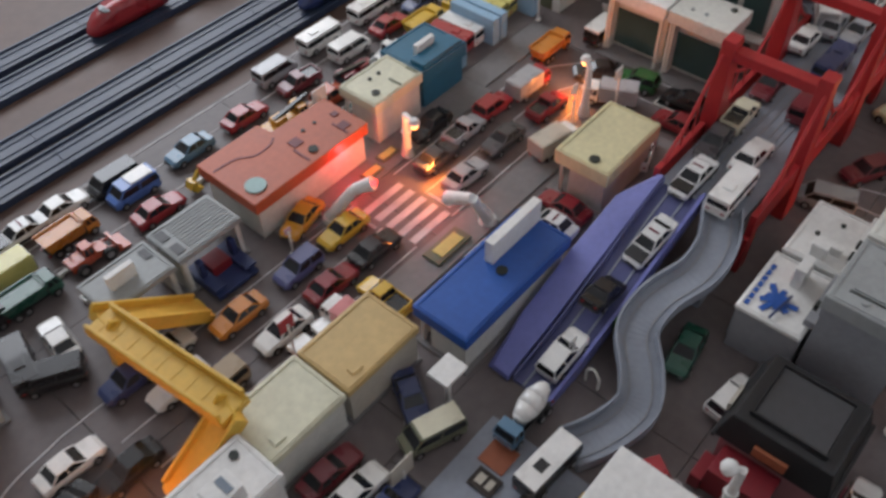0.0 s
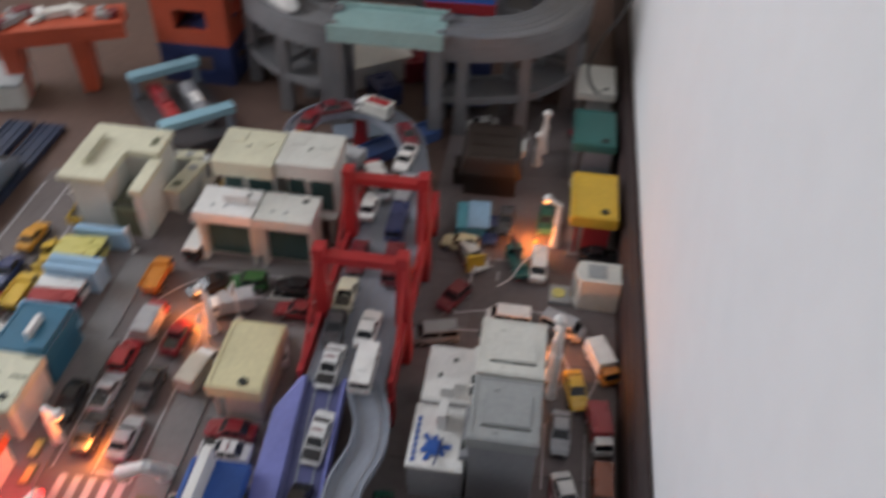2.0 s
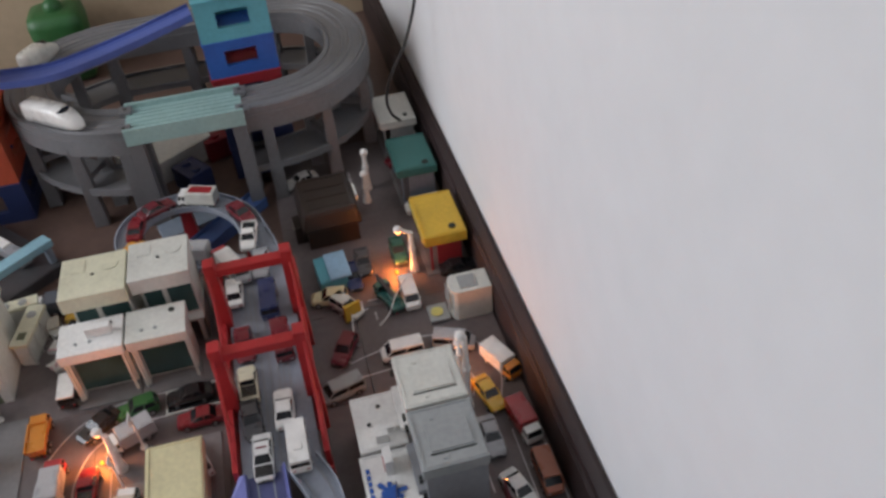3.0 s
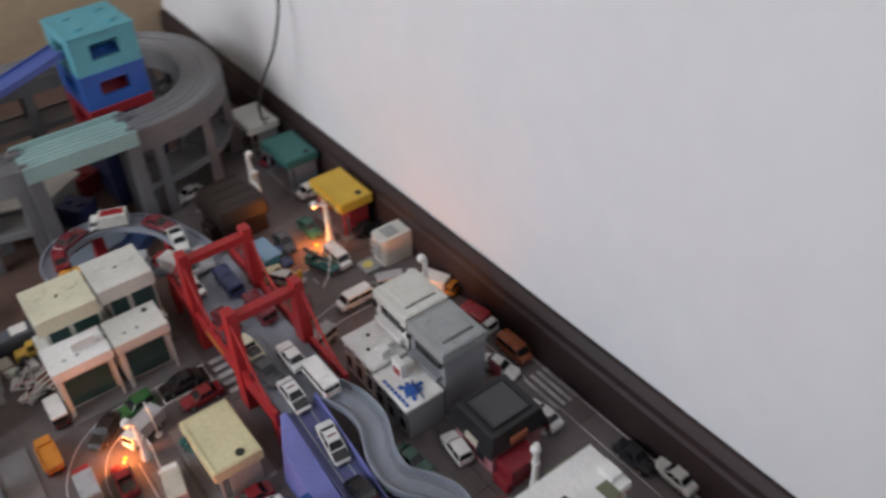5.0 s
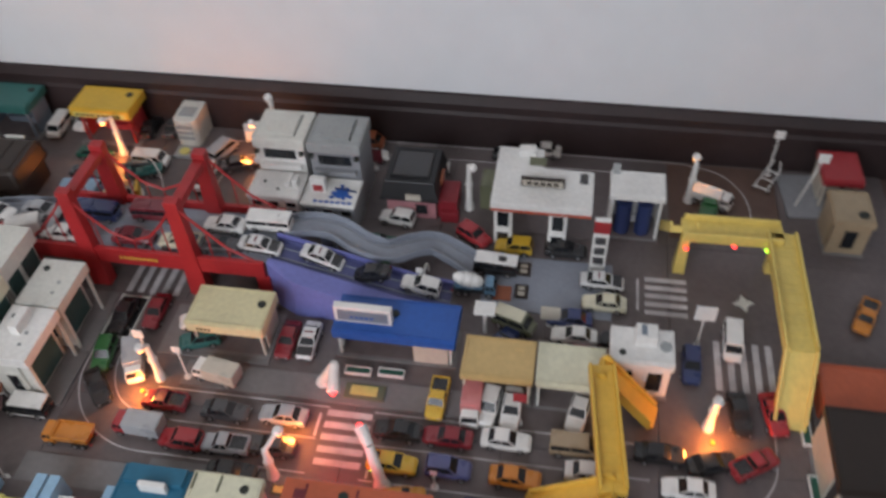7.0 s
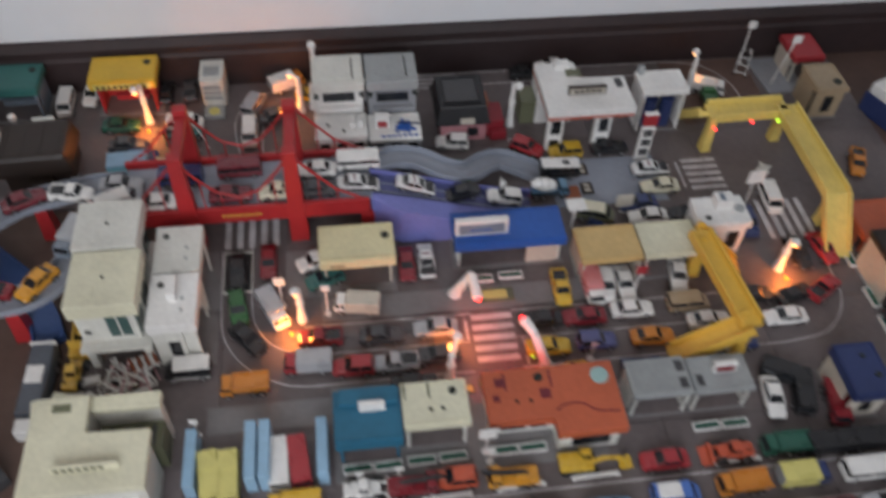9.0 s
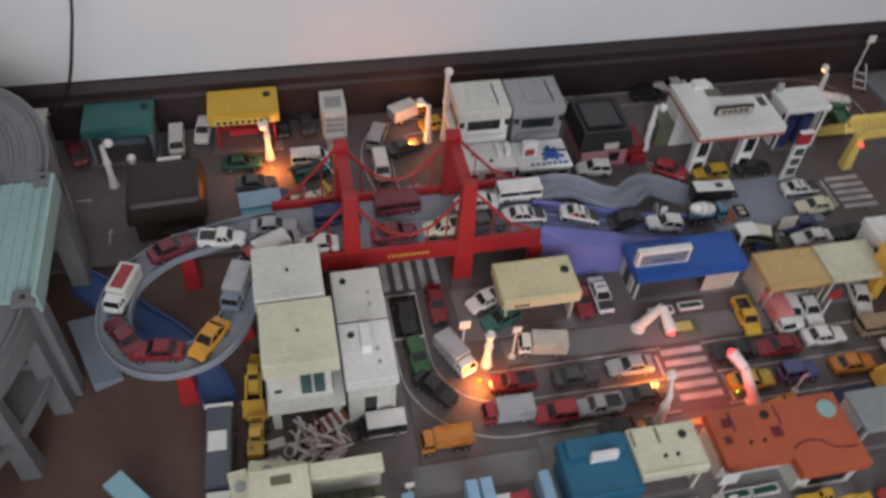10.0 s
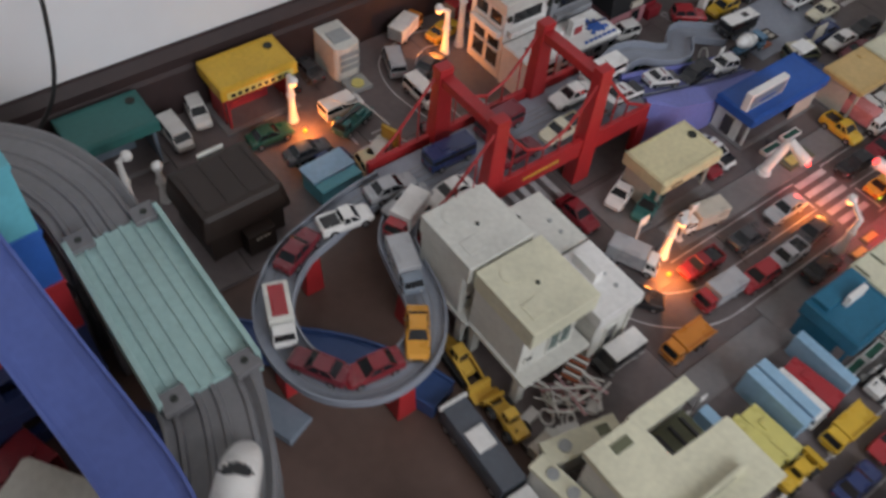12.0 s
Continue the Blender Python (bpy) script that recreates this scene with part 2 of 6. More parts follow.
cable = smooth_line([(-0.985, 0.53, 0.088), (-0.95, 0.508, 0.13), (-0.92, 0.497, 0.185), (-0.9, 0.51, 0.25), (-0.885, 0.545, 0.33), (-0.888, 0.575, 0.45), (-0.89, 0.592, 0.7), (-0.88, 0.594, 1.5), (-0.88, 0.594, 2.39)], 6)
for p, q in zip(cable, cable[1:]):
    rod(bm, p, q, 0.003, n=6)
tagged(part("wall_cable", bm, CABLE), "thin black cable hanging down the white wall", "cable")

# ---- road plates, markings and kerbs ----
pavement = thing("pavement", "dark grey plastic road plates with white lines under the toy town", "road plates", kind="structure")


def plates(x0, x1, y0, y1, nx, ny):
    dx, dy = (x1 - x0) / nx, (y1 - y0) / ny
    me = finish(box(nb(), 0.0002, dx - 0.0002, 0.0002, dy - 0.0002, FZ, 0, 0.0003), "road_plate")
    me.materials.append(ROAD)
    for i in range(nx):
        for j in range(ny):
            part("road_plate", me, ROAD, pavement).location = (x0 + i * dx, y0 + j * dy, 0)


plates(-0.66, 0.70, -0.515, 0.1, 6, 3)
plates(-0.53, 0.70, 0.1, 0.574, 6, 2)
plates(-1.07, -0.53, 0.235, 0.574, 2, 1)
plates(0.70, 0.90, -0.2, 0.574, 1, 3)


def marking(points, w, steps=1):
    path = smooth_line([(x, y, 0) for x, y in points], steps)
    part("road_marking", sweep(nb(), path, [(-w / 2, -0.001), (w / 2, -0.001), (w / 2, 0.0007), (-w / 2, 0.0007)]), LINE, pavement)


def kerb_pad(x0, x1, y0, y1, h=0.0022, mat=None):
    slab("kerb", x0, x1, y0, y1, -0.001, h, mat or KERB, pavement, bevel=0.0008)


def zebra(x0, x1, y0, y1, n, across):
    """across: the stripes run along x and are stacked along y."""
    for k in range(n):
        if across:
            s = (y1 - y0) / (2 * n - 1)
            slab("zebra_stripe", x0, x1, y0 + 2 * k * s, y0 + (2 * k + 1) * s, -0.001, 0.0007, LINE, pavement)
        else:
            s = (x1 - x0) / (2 * n - 1)
            slab("zebra_stripe", x0 + 2 * k * s, x0 + (2 * k + 1) * s, y0, y1, -0.001, 0.0007, LINE, pavement)


zebra(0.455, 0.525, 0.172, 0.256, 5, True)
zebra(-0.022, 0.048, -0.176, -0.082, 5, True)
zebra(-0.438, -0.342, 0.106, 0.174, 5, False)
zebra(0.562, 0.652, 0.035, 0.13, 5, False)
zebra(-0.045, 0.04, 0.522, 0.572, 4, True)
# the ring road round the middle blocks
marking([(-0.3, -0.078), (-0.02, -0.078)], 0.0022)
marking([(0.05, -0.078), (0.45, -0.078)], 0.0022)
marking([(-0.27, -0.134), (-0.03, -0.134)], 0.0022)
marking([(0.055, -0.134), (0.46, -0.134)], 0.0022)
marking([(-0.22, -0.192), (-0.03, -0.192)], 0.0022)
marking([(0.05, -0.192), (0.5, -0.19)], 0.0022)
marking([(-0.39, 0.11), (-0.388, 0.0), (-0.382, -0.06), (-0.352, -0.108), (-0.3, -0.132), (-0.26, -0.134)], 0.0022, 6)
marking([(-0.44, 0.1), (-0.438, -0.02), (-0.43, -0.09), (-0.39, -0.15), (-0.32, -0.188), (-0.22, -0.192)], 0.0022, 6)
marking([(0.5, -0.19), (0.58, -0.175), (0.63, -0.12), (0.64, -0.06), (0.64, 0.03)], 0.0022, 6)
marking([(-0.032, -0.09), (-0.032, -0.13)], 0.004)
marking([(0.06, -0.14), (0.06, -0.188)], 0.004)
marking([(0.443, 0.18), (0.443, 0.25)], 0.004)
# the front road
marking([(-0.62, -0.402), (0.66, -0.402)], 0.0025)
marking([(-0.62, -0.46), (0.66, -0.46)], 0.0025)
marking([(-0.62, -0.508), (0.66, -0.508)], 0.0025)
# the back road by the wall
marking([(-0.2, 0.528), (0.5, 0.528)], 0.002)
marking([(-0.22, 0.568), (0.45, 0.57), (0.54, 0.565), (0.6, 0.545), (0.635, 0.5), (0.648, 0.45), (0.645, 0.4)], 0.002, 5)
marking([(-0.21, 0.47), (-0.1, 0.47)], 0.002)
marking([(-0.26, 0.53), (-0.32, 0.545), (-0.4, 0.52), (-0.43, 0.45), (-0.42, 0.36), (-0.4, 0.29)], 0.0022, 6)
marking([(-0.28, 0.49), (-0.32, 0.5), (-0.36, 0.47), (-0.375, 0.41), (-0.37, 0.3)], 0.0022, 6)
# Thin sheet in floor material added over the plates, standing in for bare floor.
kerb_pad(0.5, 0.699, 0.36, 0.57, 0.0003, FLOOR)
kerb_pad(-0.27, 0.21, -0.07, -0.022)
kerb_pad(-0.33, -0.14, -0.015, 0.09)
kerb_pad(-0.45, -0.2605, -0.29, -0.215)
kerb_pad(-0.52, -0.445, -0.13, 0.1)
kerb_pad(0.18, 0.4, 0.15, 0.275, 0.002, paint("ramp"))
kerb_pad(-0.26, 0.15, -0.36, -0.2)

word_mark = bpy.data.curves.new("road_word", "FONT")
word_mark.body, word_mark.size, word_mark.extrude, word_mark.align_x = "OUT", 0.02, 0.0006, "CENTER"
word_mark.materials.append(LINE)
q = new("road_word", word_mark)
q.parent = pavement
q.matrix_basis = pose(0.118, 0.328, 0.0004, 0, 0, -90)
tagged(q, "worn white word painted on the road")
for mx, my, w, h in ((-0.55, 0.352, 0.03, 0.003), (-0.548, 0.366, 0.003, 0.02), (-0.528, 0.345, 0.003, 0.018), (-0.515, 0.372, 0.02, 0.003), (-0.03, 0.25, 0.003, 0.03)):
    slab("road_marking", mx, mx + w, my, my + h, -0.001, 0.0007, LINE, pavement)

# ---- the vehicles ----
PROTO = {}
COUNT = {}
WHEELS = {}
WORDS = {"darkred": "dark red", "paleyellow": "pale yellow", "darkgreen": "dark green", "bluewhite": "blue and white", "greyblue": "grey-blue", "police": "white and black police", "roofcream": "cream", "vermilion": "orange-red"}


def word(c):
    return WORDS.get(c, c)


def loft(bm, stations):
    """Stations of (x, half width, bottom, top) along a body."""
    rings = []
    for x, w, b, t in stations:
        h = t - b
        rings.append([bm.verts.new((x, s * y, z)) for s, y, z in (
            (-1, w * 0.93, b), (-1, w, b + 0.35 * h), (-1, w * 0.98, b + 0.72 * h), (-1, w * 0.86, t),
            (1, w * 0.86, t), (1, w * 0.98, b + 0.72 * h), (1, w, b + 0.35 * h), (1, w * 0.93, b))])
    for r0, r1 in zip(rings, rings[1:]):
        for k in range(8):
            bm.faces.new((r0[k], r0[(k + 1) % 8], r1[(k + 1) % 8], r1[k]))
    bm.faces.new(rings[0])
    bm.faces.new(rings[-1][::-1])
    return bm


def wheels(root, xs, y, r, w=0.0045):
    key = (r, w)
    if key not in WHEELS:
        bm = rod(nb(), (0, -w / 2, 0), (0, w / 2, 0), r, n=14)
        tyre = finish(bm, "wheel", 0.0006)
        tyre.materials.append(RUBBER)
        bm = nb()
        rod(bm, (0, -w / 2 - 0.0004, 0), (0, w / 2 + 0.0004, 0), r * 0.56, n=10)
        rim = finish(bm, "rim")
        rim.materials.append(CHROME)
        WHEELS[key] = (tyre, rim)
    for x in xs:
        for s in (-1, 1):
            t = part("wheel", WHEELS[key][0], RUBBER, root)
            t.location = (x, s * y, r)
            part("rim", WHEELS[key][1], CHROME, t)


def lamps(root, x_front, x_back, y, zf, zb):
    for s in (-1, 1):
        slab("headlight", x_front - 0.0012, x_front + 0.0006, s * y - 0.0022, s * y + 0.0022, zf - 0.0012, zf + 0.0012, CHROME, root)
        slab("tail_light", x_back - 0.0006, x_back + 0.0012, s * y - 0.002, s * y + 0.002, zb - 0.0012, zb + 0.0012, enamel("red"), root)


def cabin(root, bot, top, z0, z1, mat, roof=0.0016):
    part("glazing", frustum(nb(), bot, top, z0, z1), GLASS, root, "dark tinted windows")
    a, b, c, d = top
    slab("roof", a - 0.0006, b + 0.0006, c - 0.0004, d + 0.0004, z1 - 0.0003, z1 + roof, mat, root, bevel=0.0005)
    for s, e in ((0, 2), (0, 3), (1, 2), (1, 3)):
        part("pillar", beam(nb(), (bot[s], bot[e], z0), (top[s], top[e], z1), 0.0016, 0.0012), mat, root)
    mx, tx = (bot[0] + bot[1]) / 2, (top[0] + top[1]) / 2
    for e in (2, 3):
        part("pillar", beam(nb(), (mx, bot[e], z0), (tx, top[e], z1), 0.0012, 0.0014), mat, root)


def make_vehicle(kind, color):
    first, second = (color.split("/") + [color])[:2]
    m1, m2 = enamel("black" if (kind, first) == ("van", "police") else first), enamel(second)
    names = {"sedan": "toy_car", "hatch": "toy_hatchback", "van": "toy_van", "bus": "toy_bus", "truck": "toy_dump_truck", "boxtruck": "toy_box_truck",
             "pickup": "toy_pickup", "mixer": "toy_mixer_truck", "loader": "toy_loader", "crane": "toy_crane_truck", "digger": "toy_excavator"}
    kinds = {"sedan": "toy saloon car with dark windows", "hatch": "toy hatchback car with dark windows", "van": "toy van with a dark window band", "bus": "toy bus with long dark windows",
             "truck": "toy dump truck with a high bed", "boxtruck": "toy truck with a plain cargo box", "pickup": "toy pickup truck with an open bed",
             "mixer": "toy concrete mixer truck with a white drum", "loader": "toy wheel loader with a raised bucket", "crane": "toy crane truck with a folded boom", "digger": "toy excavator with a bent digging arm"}
    look_word = word(first) + (" and " + word(second) if "/" in color else "")
    root = thing(names[kind], look_word + " " + kinds[kind], kind if kind not in ("sedan", "hatch") else "toy car", group="toy vehicles of the town")
    if kind == "sedan":
        part("body", loft(nb(), [(-0.037, 0.0118, 0.0065, 0.0145), (-0.0352, 0.0142, 0.0045, 0.0166), (-0.022, 0.015, 0.0042, 0.0174), (0.012, 0.015, 0.0042, 0.0168), (0.032, 0.0143, 0.0045, 0.0142), (0.037, 0.0115, 0.0062, 0.0112)]), m1, root, bevel=0.0004)
        cabin(root, (-0.0265, 0.0145, -0.0132, 0.0132), (-0.0165, 0.0035, -0.0104, 0.0104), 0.0166, 0.0236, m1)
        wheels(root, (-0.0215, 0.0225), 0.0132, 0.0056)
        lamps(root, 0.0366, -0.0366, 0.0085, 0.0095, 0.012)
        slab("grille", 0.0364, 0.0374, -0.0058, 0.0058, 0.0078, 0.0098, DOT, root)
        slab("bumper", 0.0352, 0.0384, -0.0112, 0.0112, 0.0052, 0.0068, enamel("charcoal"), root, bevel=0.0004)
        slab("bumper", -0.0384, -0.0352, -0.0116, 0.0116, 0.0062, 0.008, enamel("charcoal"), root, bevel=0.0004)
        if color == "police":
            slab("side_panel", -0.0345, 0.03, -0.01515, 0.01515, 0.0066, 0.0112, enamel("black"), root, "black lower flank", 0.0004)
            slab("light_bar", -0.0078, -0.0052, -0.0072, 0.0072, 0.0251, 0.0266, enamel("maroon"), root, "dark red light bar", 0.0005)
            part("bonnet", frustum(nb(), (0.0165, 0.033, -0.0128, 0.0128), (0.017, 0.0325, -0.0122, 0.0122), 0.0125, 0.0171), enamel("black"), root, "black bonnet", 0.0003)
    elif kind == "hatch":
        part("body", loft(nb(), [(-0.033, 0.0125, 0.0065, 0.0165), (-0.031, 0.0145, 0.0045, 0.0185), (0.01, 0.0152, 0.0042, 0.018), (0.029, 0.0145, 0.0045, 0.0152), (0.034, 0.0118, 0.0062, 0.012)]), m1, root, bevel=0.0004)
        cabin(root, (-0.0318, 0.0135, -0.0136, 0.0136), (-0.0275, 0.003, -0.011, 0.011), 0.0176, 0.0262, m1, 0.002)
        wheels(root, (-0.0195, 0.0205), 0.0134, 0.0058)
        lamps(root, 0.0334, -0.0326, 0.009, 0.0105, 0.014)
    elif kind == "van":
        part("body", loft(nb(), [(-0.036, 0.0135, 0.006, 0.0185), (-0.0345, 0.015, 0.0045, 0.0192), (0.028, 0.015, 0.0045, 0.0185), (0.0355, 0.0128, 0.006, 0.0155)]), m1, root, bevel=0.0004)
        cabin(root, (-0.0353, 0.0275, -0.0142, 0.0142), (-0.0343, 0.0185, -0.0125, 0.0125), 0.0185, 0.0272, m1, 0.0034)
        wheels(root, (-0.022, 0.0225), 0.0134, 0.0058)
        lamps(root, 0.035, -0.0356, 0.0095, 0.0112, 0.013)
        if color == "police":
            slab("roof_board", -0.036, 0.02, -0.0135, 0.0135, 0.0303, 0.034, enamel("white"), root, "white roof board", 0.0006)
            slab("side_stripe", -0.0352, 0.0285, -0.01518, 0.01518, 0.0085, 0.0115, enamel("white"), root, "white side stripe", 0.0004)
        if color == "olive":
            slab("roof_board", -0.034, 0.016, -0.0125, 0.0125, 0.0303, 0.0325, enamel("cream"), root, "cream roof panel", 0.0006)
        if color == "bluewhite":
            slab("roof_box", -0.03, 0.004, -0.0115, 0.0115, 0.0303, 0.033, enamel("white"), root, "white roof box", 0.0006)
    elif kind == "bus":
        part("body", loft(nb(), [(-0.0385, 0.0135, 0.006, 0.0175), (-0.0372, 0.0148, 0.0045, 0.0182), (0.0372, 0.0148, 0.0045, 0.0182), (0.0385, 0.0135, 0.006, 0.0175)]), m1, root, bevel=0.0004)
        cabin(root, (-0.0376, 0.0376, -0.0143, 0.0143), (-0.037, 0.0362, -0.0136, 0.0136), 0.0181, 0.0262, m1, 0.005)
        wheels(root, (-0.0225, 0.024), 0.0132, 0.0058)
        lamps(root, 0.038, -0.0382, 0.0095, 0.0098, 0.012)
        if "/" in color:
            slab("roof_board", -0.0372, 0.0364, -0.0138, 0.0138, 0.0309, 0.0322, m2, root, "white roof board", 0.0005)
        slab("roof_unit", -0.018, -0.004, -0.006, 0.006, 0.0311, 0.0328, m1, root, bevel=0.0006)
    elif kind == "pickup":
        part("body", loft(nb(), [(-0.037, 0.013, 0.006, 0.0165), (-0.0355, 0.0146, 0.0045, 0.0172), (0.012, 0.015, 0.0045, 0.0172), (0.031, 0.0144, 0.0045, 0.015), (0.0365, 0.012, 0.006, 0.0118)]), m1, root, bevel=0.0004)
        cabin(root, (-0.008, 0.0175, -0.0134, 0.0134), (-0.005, 0.0085, -0.0108, 0.0108), 0.017, 0.0246, m1, 0.0018)
        slab("bed_floor", -0.0335, -0.0095, -0.0115, 0.0115, 0.0165, 0.0177, enamel("black"), root, "dark open load bed")
        for y0, y1 in ((-0.0136, -0.0116), (0.0116, 0.0136)):
            slab("bed_side", -0.0336, -0.0085, y0, y1, 0.0165, 0.0205, m1, root)
        slab("tailgate", -0.0355, -0.0337, -0.0136, 0.0136, 0.0165, 0.0205, m1, root)
        wheels(root, (-0.0215, 0.0225), 0.0134, 0.0062)
        lamps(root, 0.036, -0.0366, 0.0092, 0.0102, 0.0125)
    elif kind in ("boxtruck", "truck", "mixer", "crane"):
        slab("chassis", -0.037, 0.034, -0.0098, 0.0098, 0.0055, 0.0095, enamel("black"), root, "black chassis", 0.0006)
        part("cab", loft(nb(), [(0.0185, 0.0142, 0.006, 0.0195), (0.0335, 0.0142, 0.006, 0.019), (0.0372, 0.0132, 0.0065, 0.0165)]), m1, root, bevel=0.0004)
        cabin(root, (0.0192, 0.0366, -0.0134, 0.0134), (0.0198, 0.0322, -0.012, 0.012), 0.0188, 0.0268, m1, 0.0026)
        wheels(root, (-0.026, -0.0135, 0.0265) if kind != "boxtruck" else (-0.0225, 0.0265), 0.0126, 0.006)
        lamps(root, 0.0367, -0.0376, 0.0094, 0.0098, 0.008)
        if kind == "boxtruck":
            slab("cargo_box", -0.0385, 0.0172, -0.0152, 0.0152, 0.0096, 0.0352, m2, root, word(second) + " cargo box", 0.0008)
            slab("rear_door", -0.0392, -0.0384, -0.0135, 0.0135, 0.0112, 0.0335, paint("grey"), root, "grey rear door")
            slab("roof_rim", -0.0365, 0.0152, -0.0132, 0.0132, 0.0351, 0.0358, m2, root)
            if second == "ivory":
                slab("roof_panel", -0.033, 0.0118, -0.0095, 0.0095, 0.0356, 0.0368, enamel("crimson"), root, "red roof panel", 0.0004)
        elif kind == "truck":
            bm = nb()
            frustum(bm, (-0.034, 0.016, -0.0115, 0.0115), (-0.0385, 0.0172, -0.0152, 0.0152), 0.0098, 0.0262)
            part("dump_bed", bm, m2, root, "raised dump bed", 0.0006)
            slab("bed_load", -0.0362, 0.015, -0.0128, 0.0128, 0.0262, 0.0264, m2, root)
            bm = nb()
            for y0, y1 in ((-0.0155, -0.0132), (0.0132, 0.0155)):
                box(bm, -0.0388, 0.0176, y0, y1, 0.0258, 0.0292)
            box(bm, 0.0152, 0.0176, -0.0132, 0.0132, 0.0258, 0.0305)
            part("bed_rim", bm, m2, root)
        elif kind == "mixer":
            bm = nb()
            pts = [(-0.037, 0.004), (-0.033, 0.008), (-0.018, 0.0135), (-0.004, 0.0135), (0.011, 0.0085), (0.014, 0.004)]
            for (xa, ra), (xb, rb) in zip(pts, pts[1:]):
                rod(bm, (xa, 0, 0.026 - xa * 0.2), (xb, 0, 0.026 - xb * 0.2), ra, rb, 16)
            part("drum", bm, enamel("white"), root, "white mixing drum", smooth=True)
            slab("drum_cradle", -0.034, 0.014, -0.006, 0.006, 0.0094, 0.018, m1, root, bevel=0.0008)
        else:
            slab("deck", -0.0375, 0.017, -0.0138, 0.0138, 0.0096, 0.0175, m2, root, bevel=0.0008)
            slab("turret", -0.022, -0.002, -0.009, 0.009, 0.0174, 0.0262, m2, root, bevel=0.001)
            bm = nb()
            beam(bm, (-0.02, 0, 0.0245), (0.04, 0, 0.033), 0.0065, 0.0058)
            beam(bm, (0.02, 0, 0.0305), (0.046, 0, 0.0342), 0.0046, 0.004)
            part("boom", bm, enamel("black") if second != "yellow" else m2, root, "dark telescopic boom", 0.0005)
    elif kind == "loader":
        part("body", loft(nb(), [(-0.035, 0.0115, 0.009, 0.02), (-0.012, 0.0125, 0.008, 0.0205), (-0.004, 0.0105, 0.008, 0.018), (0.018, 0.0095, 0.008, 0.0165)]), m1, root, bevel=0.0006)
        cabin(root, (-0.014, 0.002, -0.0085, 0.0085), (-0.012, 0.0, -0.0075, 0.0075), 0.019, 0.0305, m1, 0.0022)
        for s in (-1, 1):
            part("lift_arm", beam(nb(), (-0.002, s * 0.009, 0.019), (0.03, s * 0.009, 0.0105), 0.0022, 0.004), m1, root)
        part("bucket", side_prism(nb(), [(0.027, 0.003), (0.042, 0.002), (0.044, 0.004), (0.032, 0.006), (0.031, 0.016), (0.027, 0.017)], -0.0155, 0.0155), m1, root, "scoop bucket")
        wheels(root, (-0.0225, 0.0145), 0.0132, 0.0088, 0.0065)
        slab("exhaust", -0.027, -0.025, 0.004, 0.006, 0.02, 0.028, enamel("black"), root)
    elif kind == "digger":
        for s in (-1, 1):
            part("crawler_track", side_prism(nb(), [(-0.026, 0.0015), (-0.022, 0), (0.022, 0), (0.026, 0.0015), (0.028, 0.005), (0.025, 0.0095), (-0.025, 0.0095), (-0.028, 0.005)], s * 0.0115 - 0.004, s * 0.0115 + 0.004), RUBBER, root, "black crawler track", 0.0006)
        slab("undercarriage", -0.014, 0.014, -0.0078, 0.0078, 0.004, 0.0105, m1, root)
        part("body", loft(nb(), [(-0.032, 0.013, 0.012, 0.023), (-0.028, 0.0145, 0.0105, 0.0245), (0.006, 0.0145, 0.0105, 0.0235), (0.02, 0.0135, 0.0105, 0.0175)]), m1, root, bevel=0.0006)
        cabin(root, (0.0, 0.018, 0.001, 0.0128), (0.001, 0.0145, 0.002, 0.012), 0.0205, 0.0325, m1, 0.0018)
        bm = nb()
        beam(bm, (0.008, -0.005, 0.019), (0.034, -0.005, 0.034), 0.0052, 0.006)
        beam(bm, (0.032, -0.005, 0.034), (0.058, -0.005, 0.03), 0.0048, 0.0055)
        beam(bm, (0.057, -0.005, 0.031), (0.068, -0.005, 0.02), 0.0042, 0.005)
        part("arm", bm, m1, root, "bent digging arm", 0.0006)
        part("bucket", side_prism(nb(), [(0.06, 0.006), (0.072, 0.004), (0.079, 0.012), (0.074, 0.022), (0.067, 0.021), (0.068, 0.012)], -0.013, 0.003), m1, root, "digging bucket")
    return root


def vehicle(kind, color, x, y, z, yaw, pitch=0.0):
    m = pose(x, y, z + 0.0006, 0, pitch, yaw)
    if (kind, color) in PROTO:
        return copy_thing(PROTO[kind, color], m)
    ob = make_vehicle(kind, color)
    ob.matrix_basis = m
    PROTO[kind, color] = ob
    return ob


# ---- buildings ----
def roof_slab(root, x0, x1, y0, y1, z0, z1, mat, vents=(), rim=True, label=""):
    r = slab("roof", x0, x1, y0, y1, z0, z1, mat, root, label, 0.0016)
    if rim:
        bm = nb()
        for a, b, c, d in ((x0 + 0.003, x1 - 0.003, y0 + 0.003, y0 + 0.005), (x0 + 0.003, x1 - 0.003, y1 - 0.005, y1 - 0.003),
                           (x0 + 0.003, x0 + 0.005, y0 + 0.005, y1 - 0.005), (x1 - 0.005, x1 - 0.003, y0 + 0.005, y1 - 0.005)):
            box(bm, a, b, c, d, z1 - 0.0005, z1 + 0.0012)
        part("roof_rim", bm, mat, r)
    for x, y, rad in vents:
        part("roof_vent", rod(nb(), (x, y, z1 - 0.001), (x, y, z1 + 0.002), rad, n=16), DOT, r, "round black roof vent")
    return r


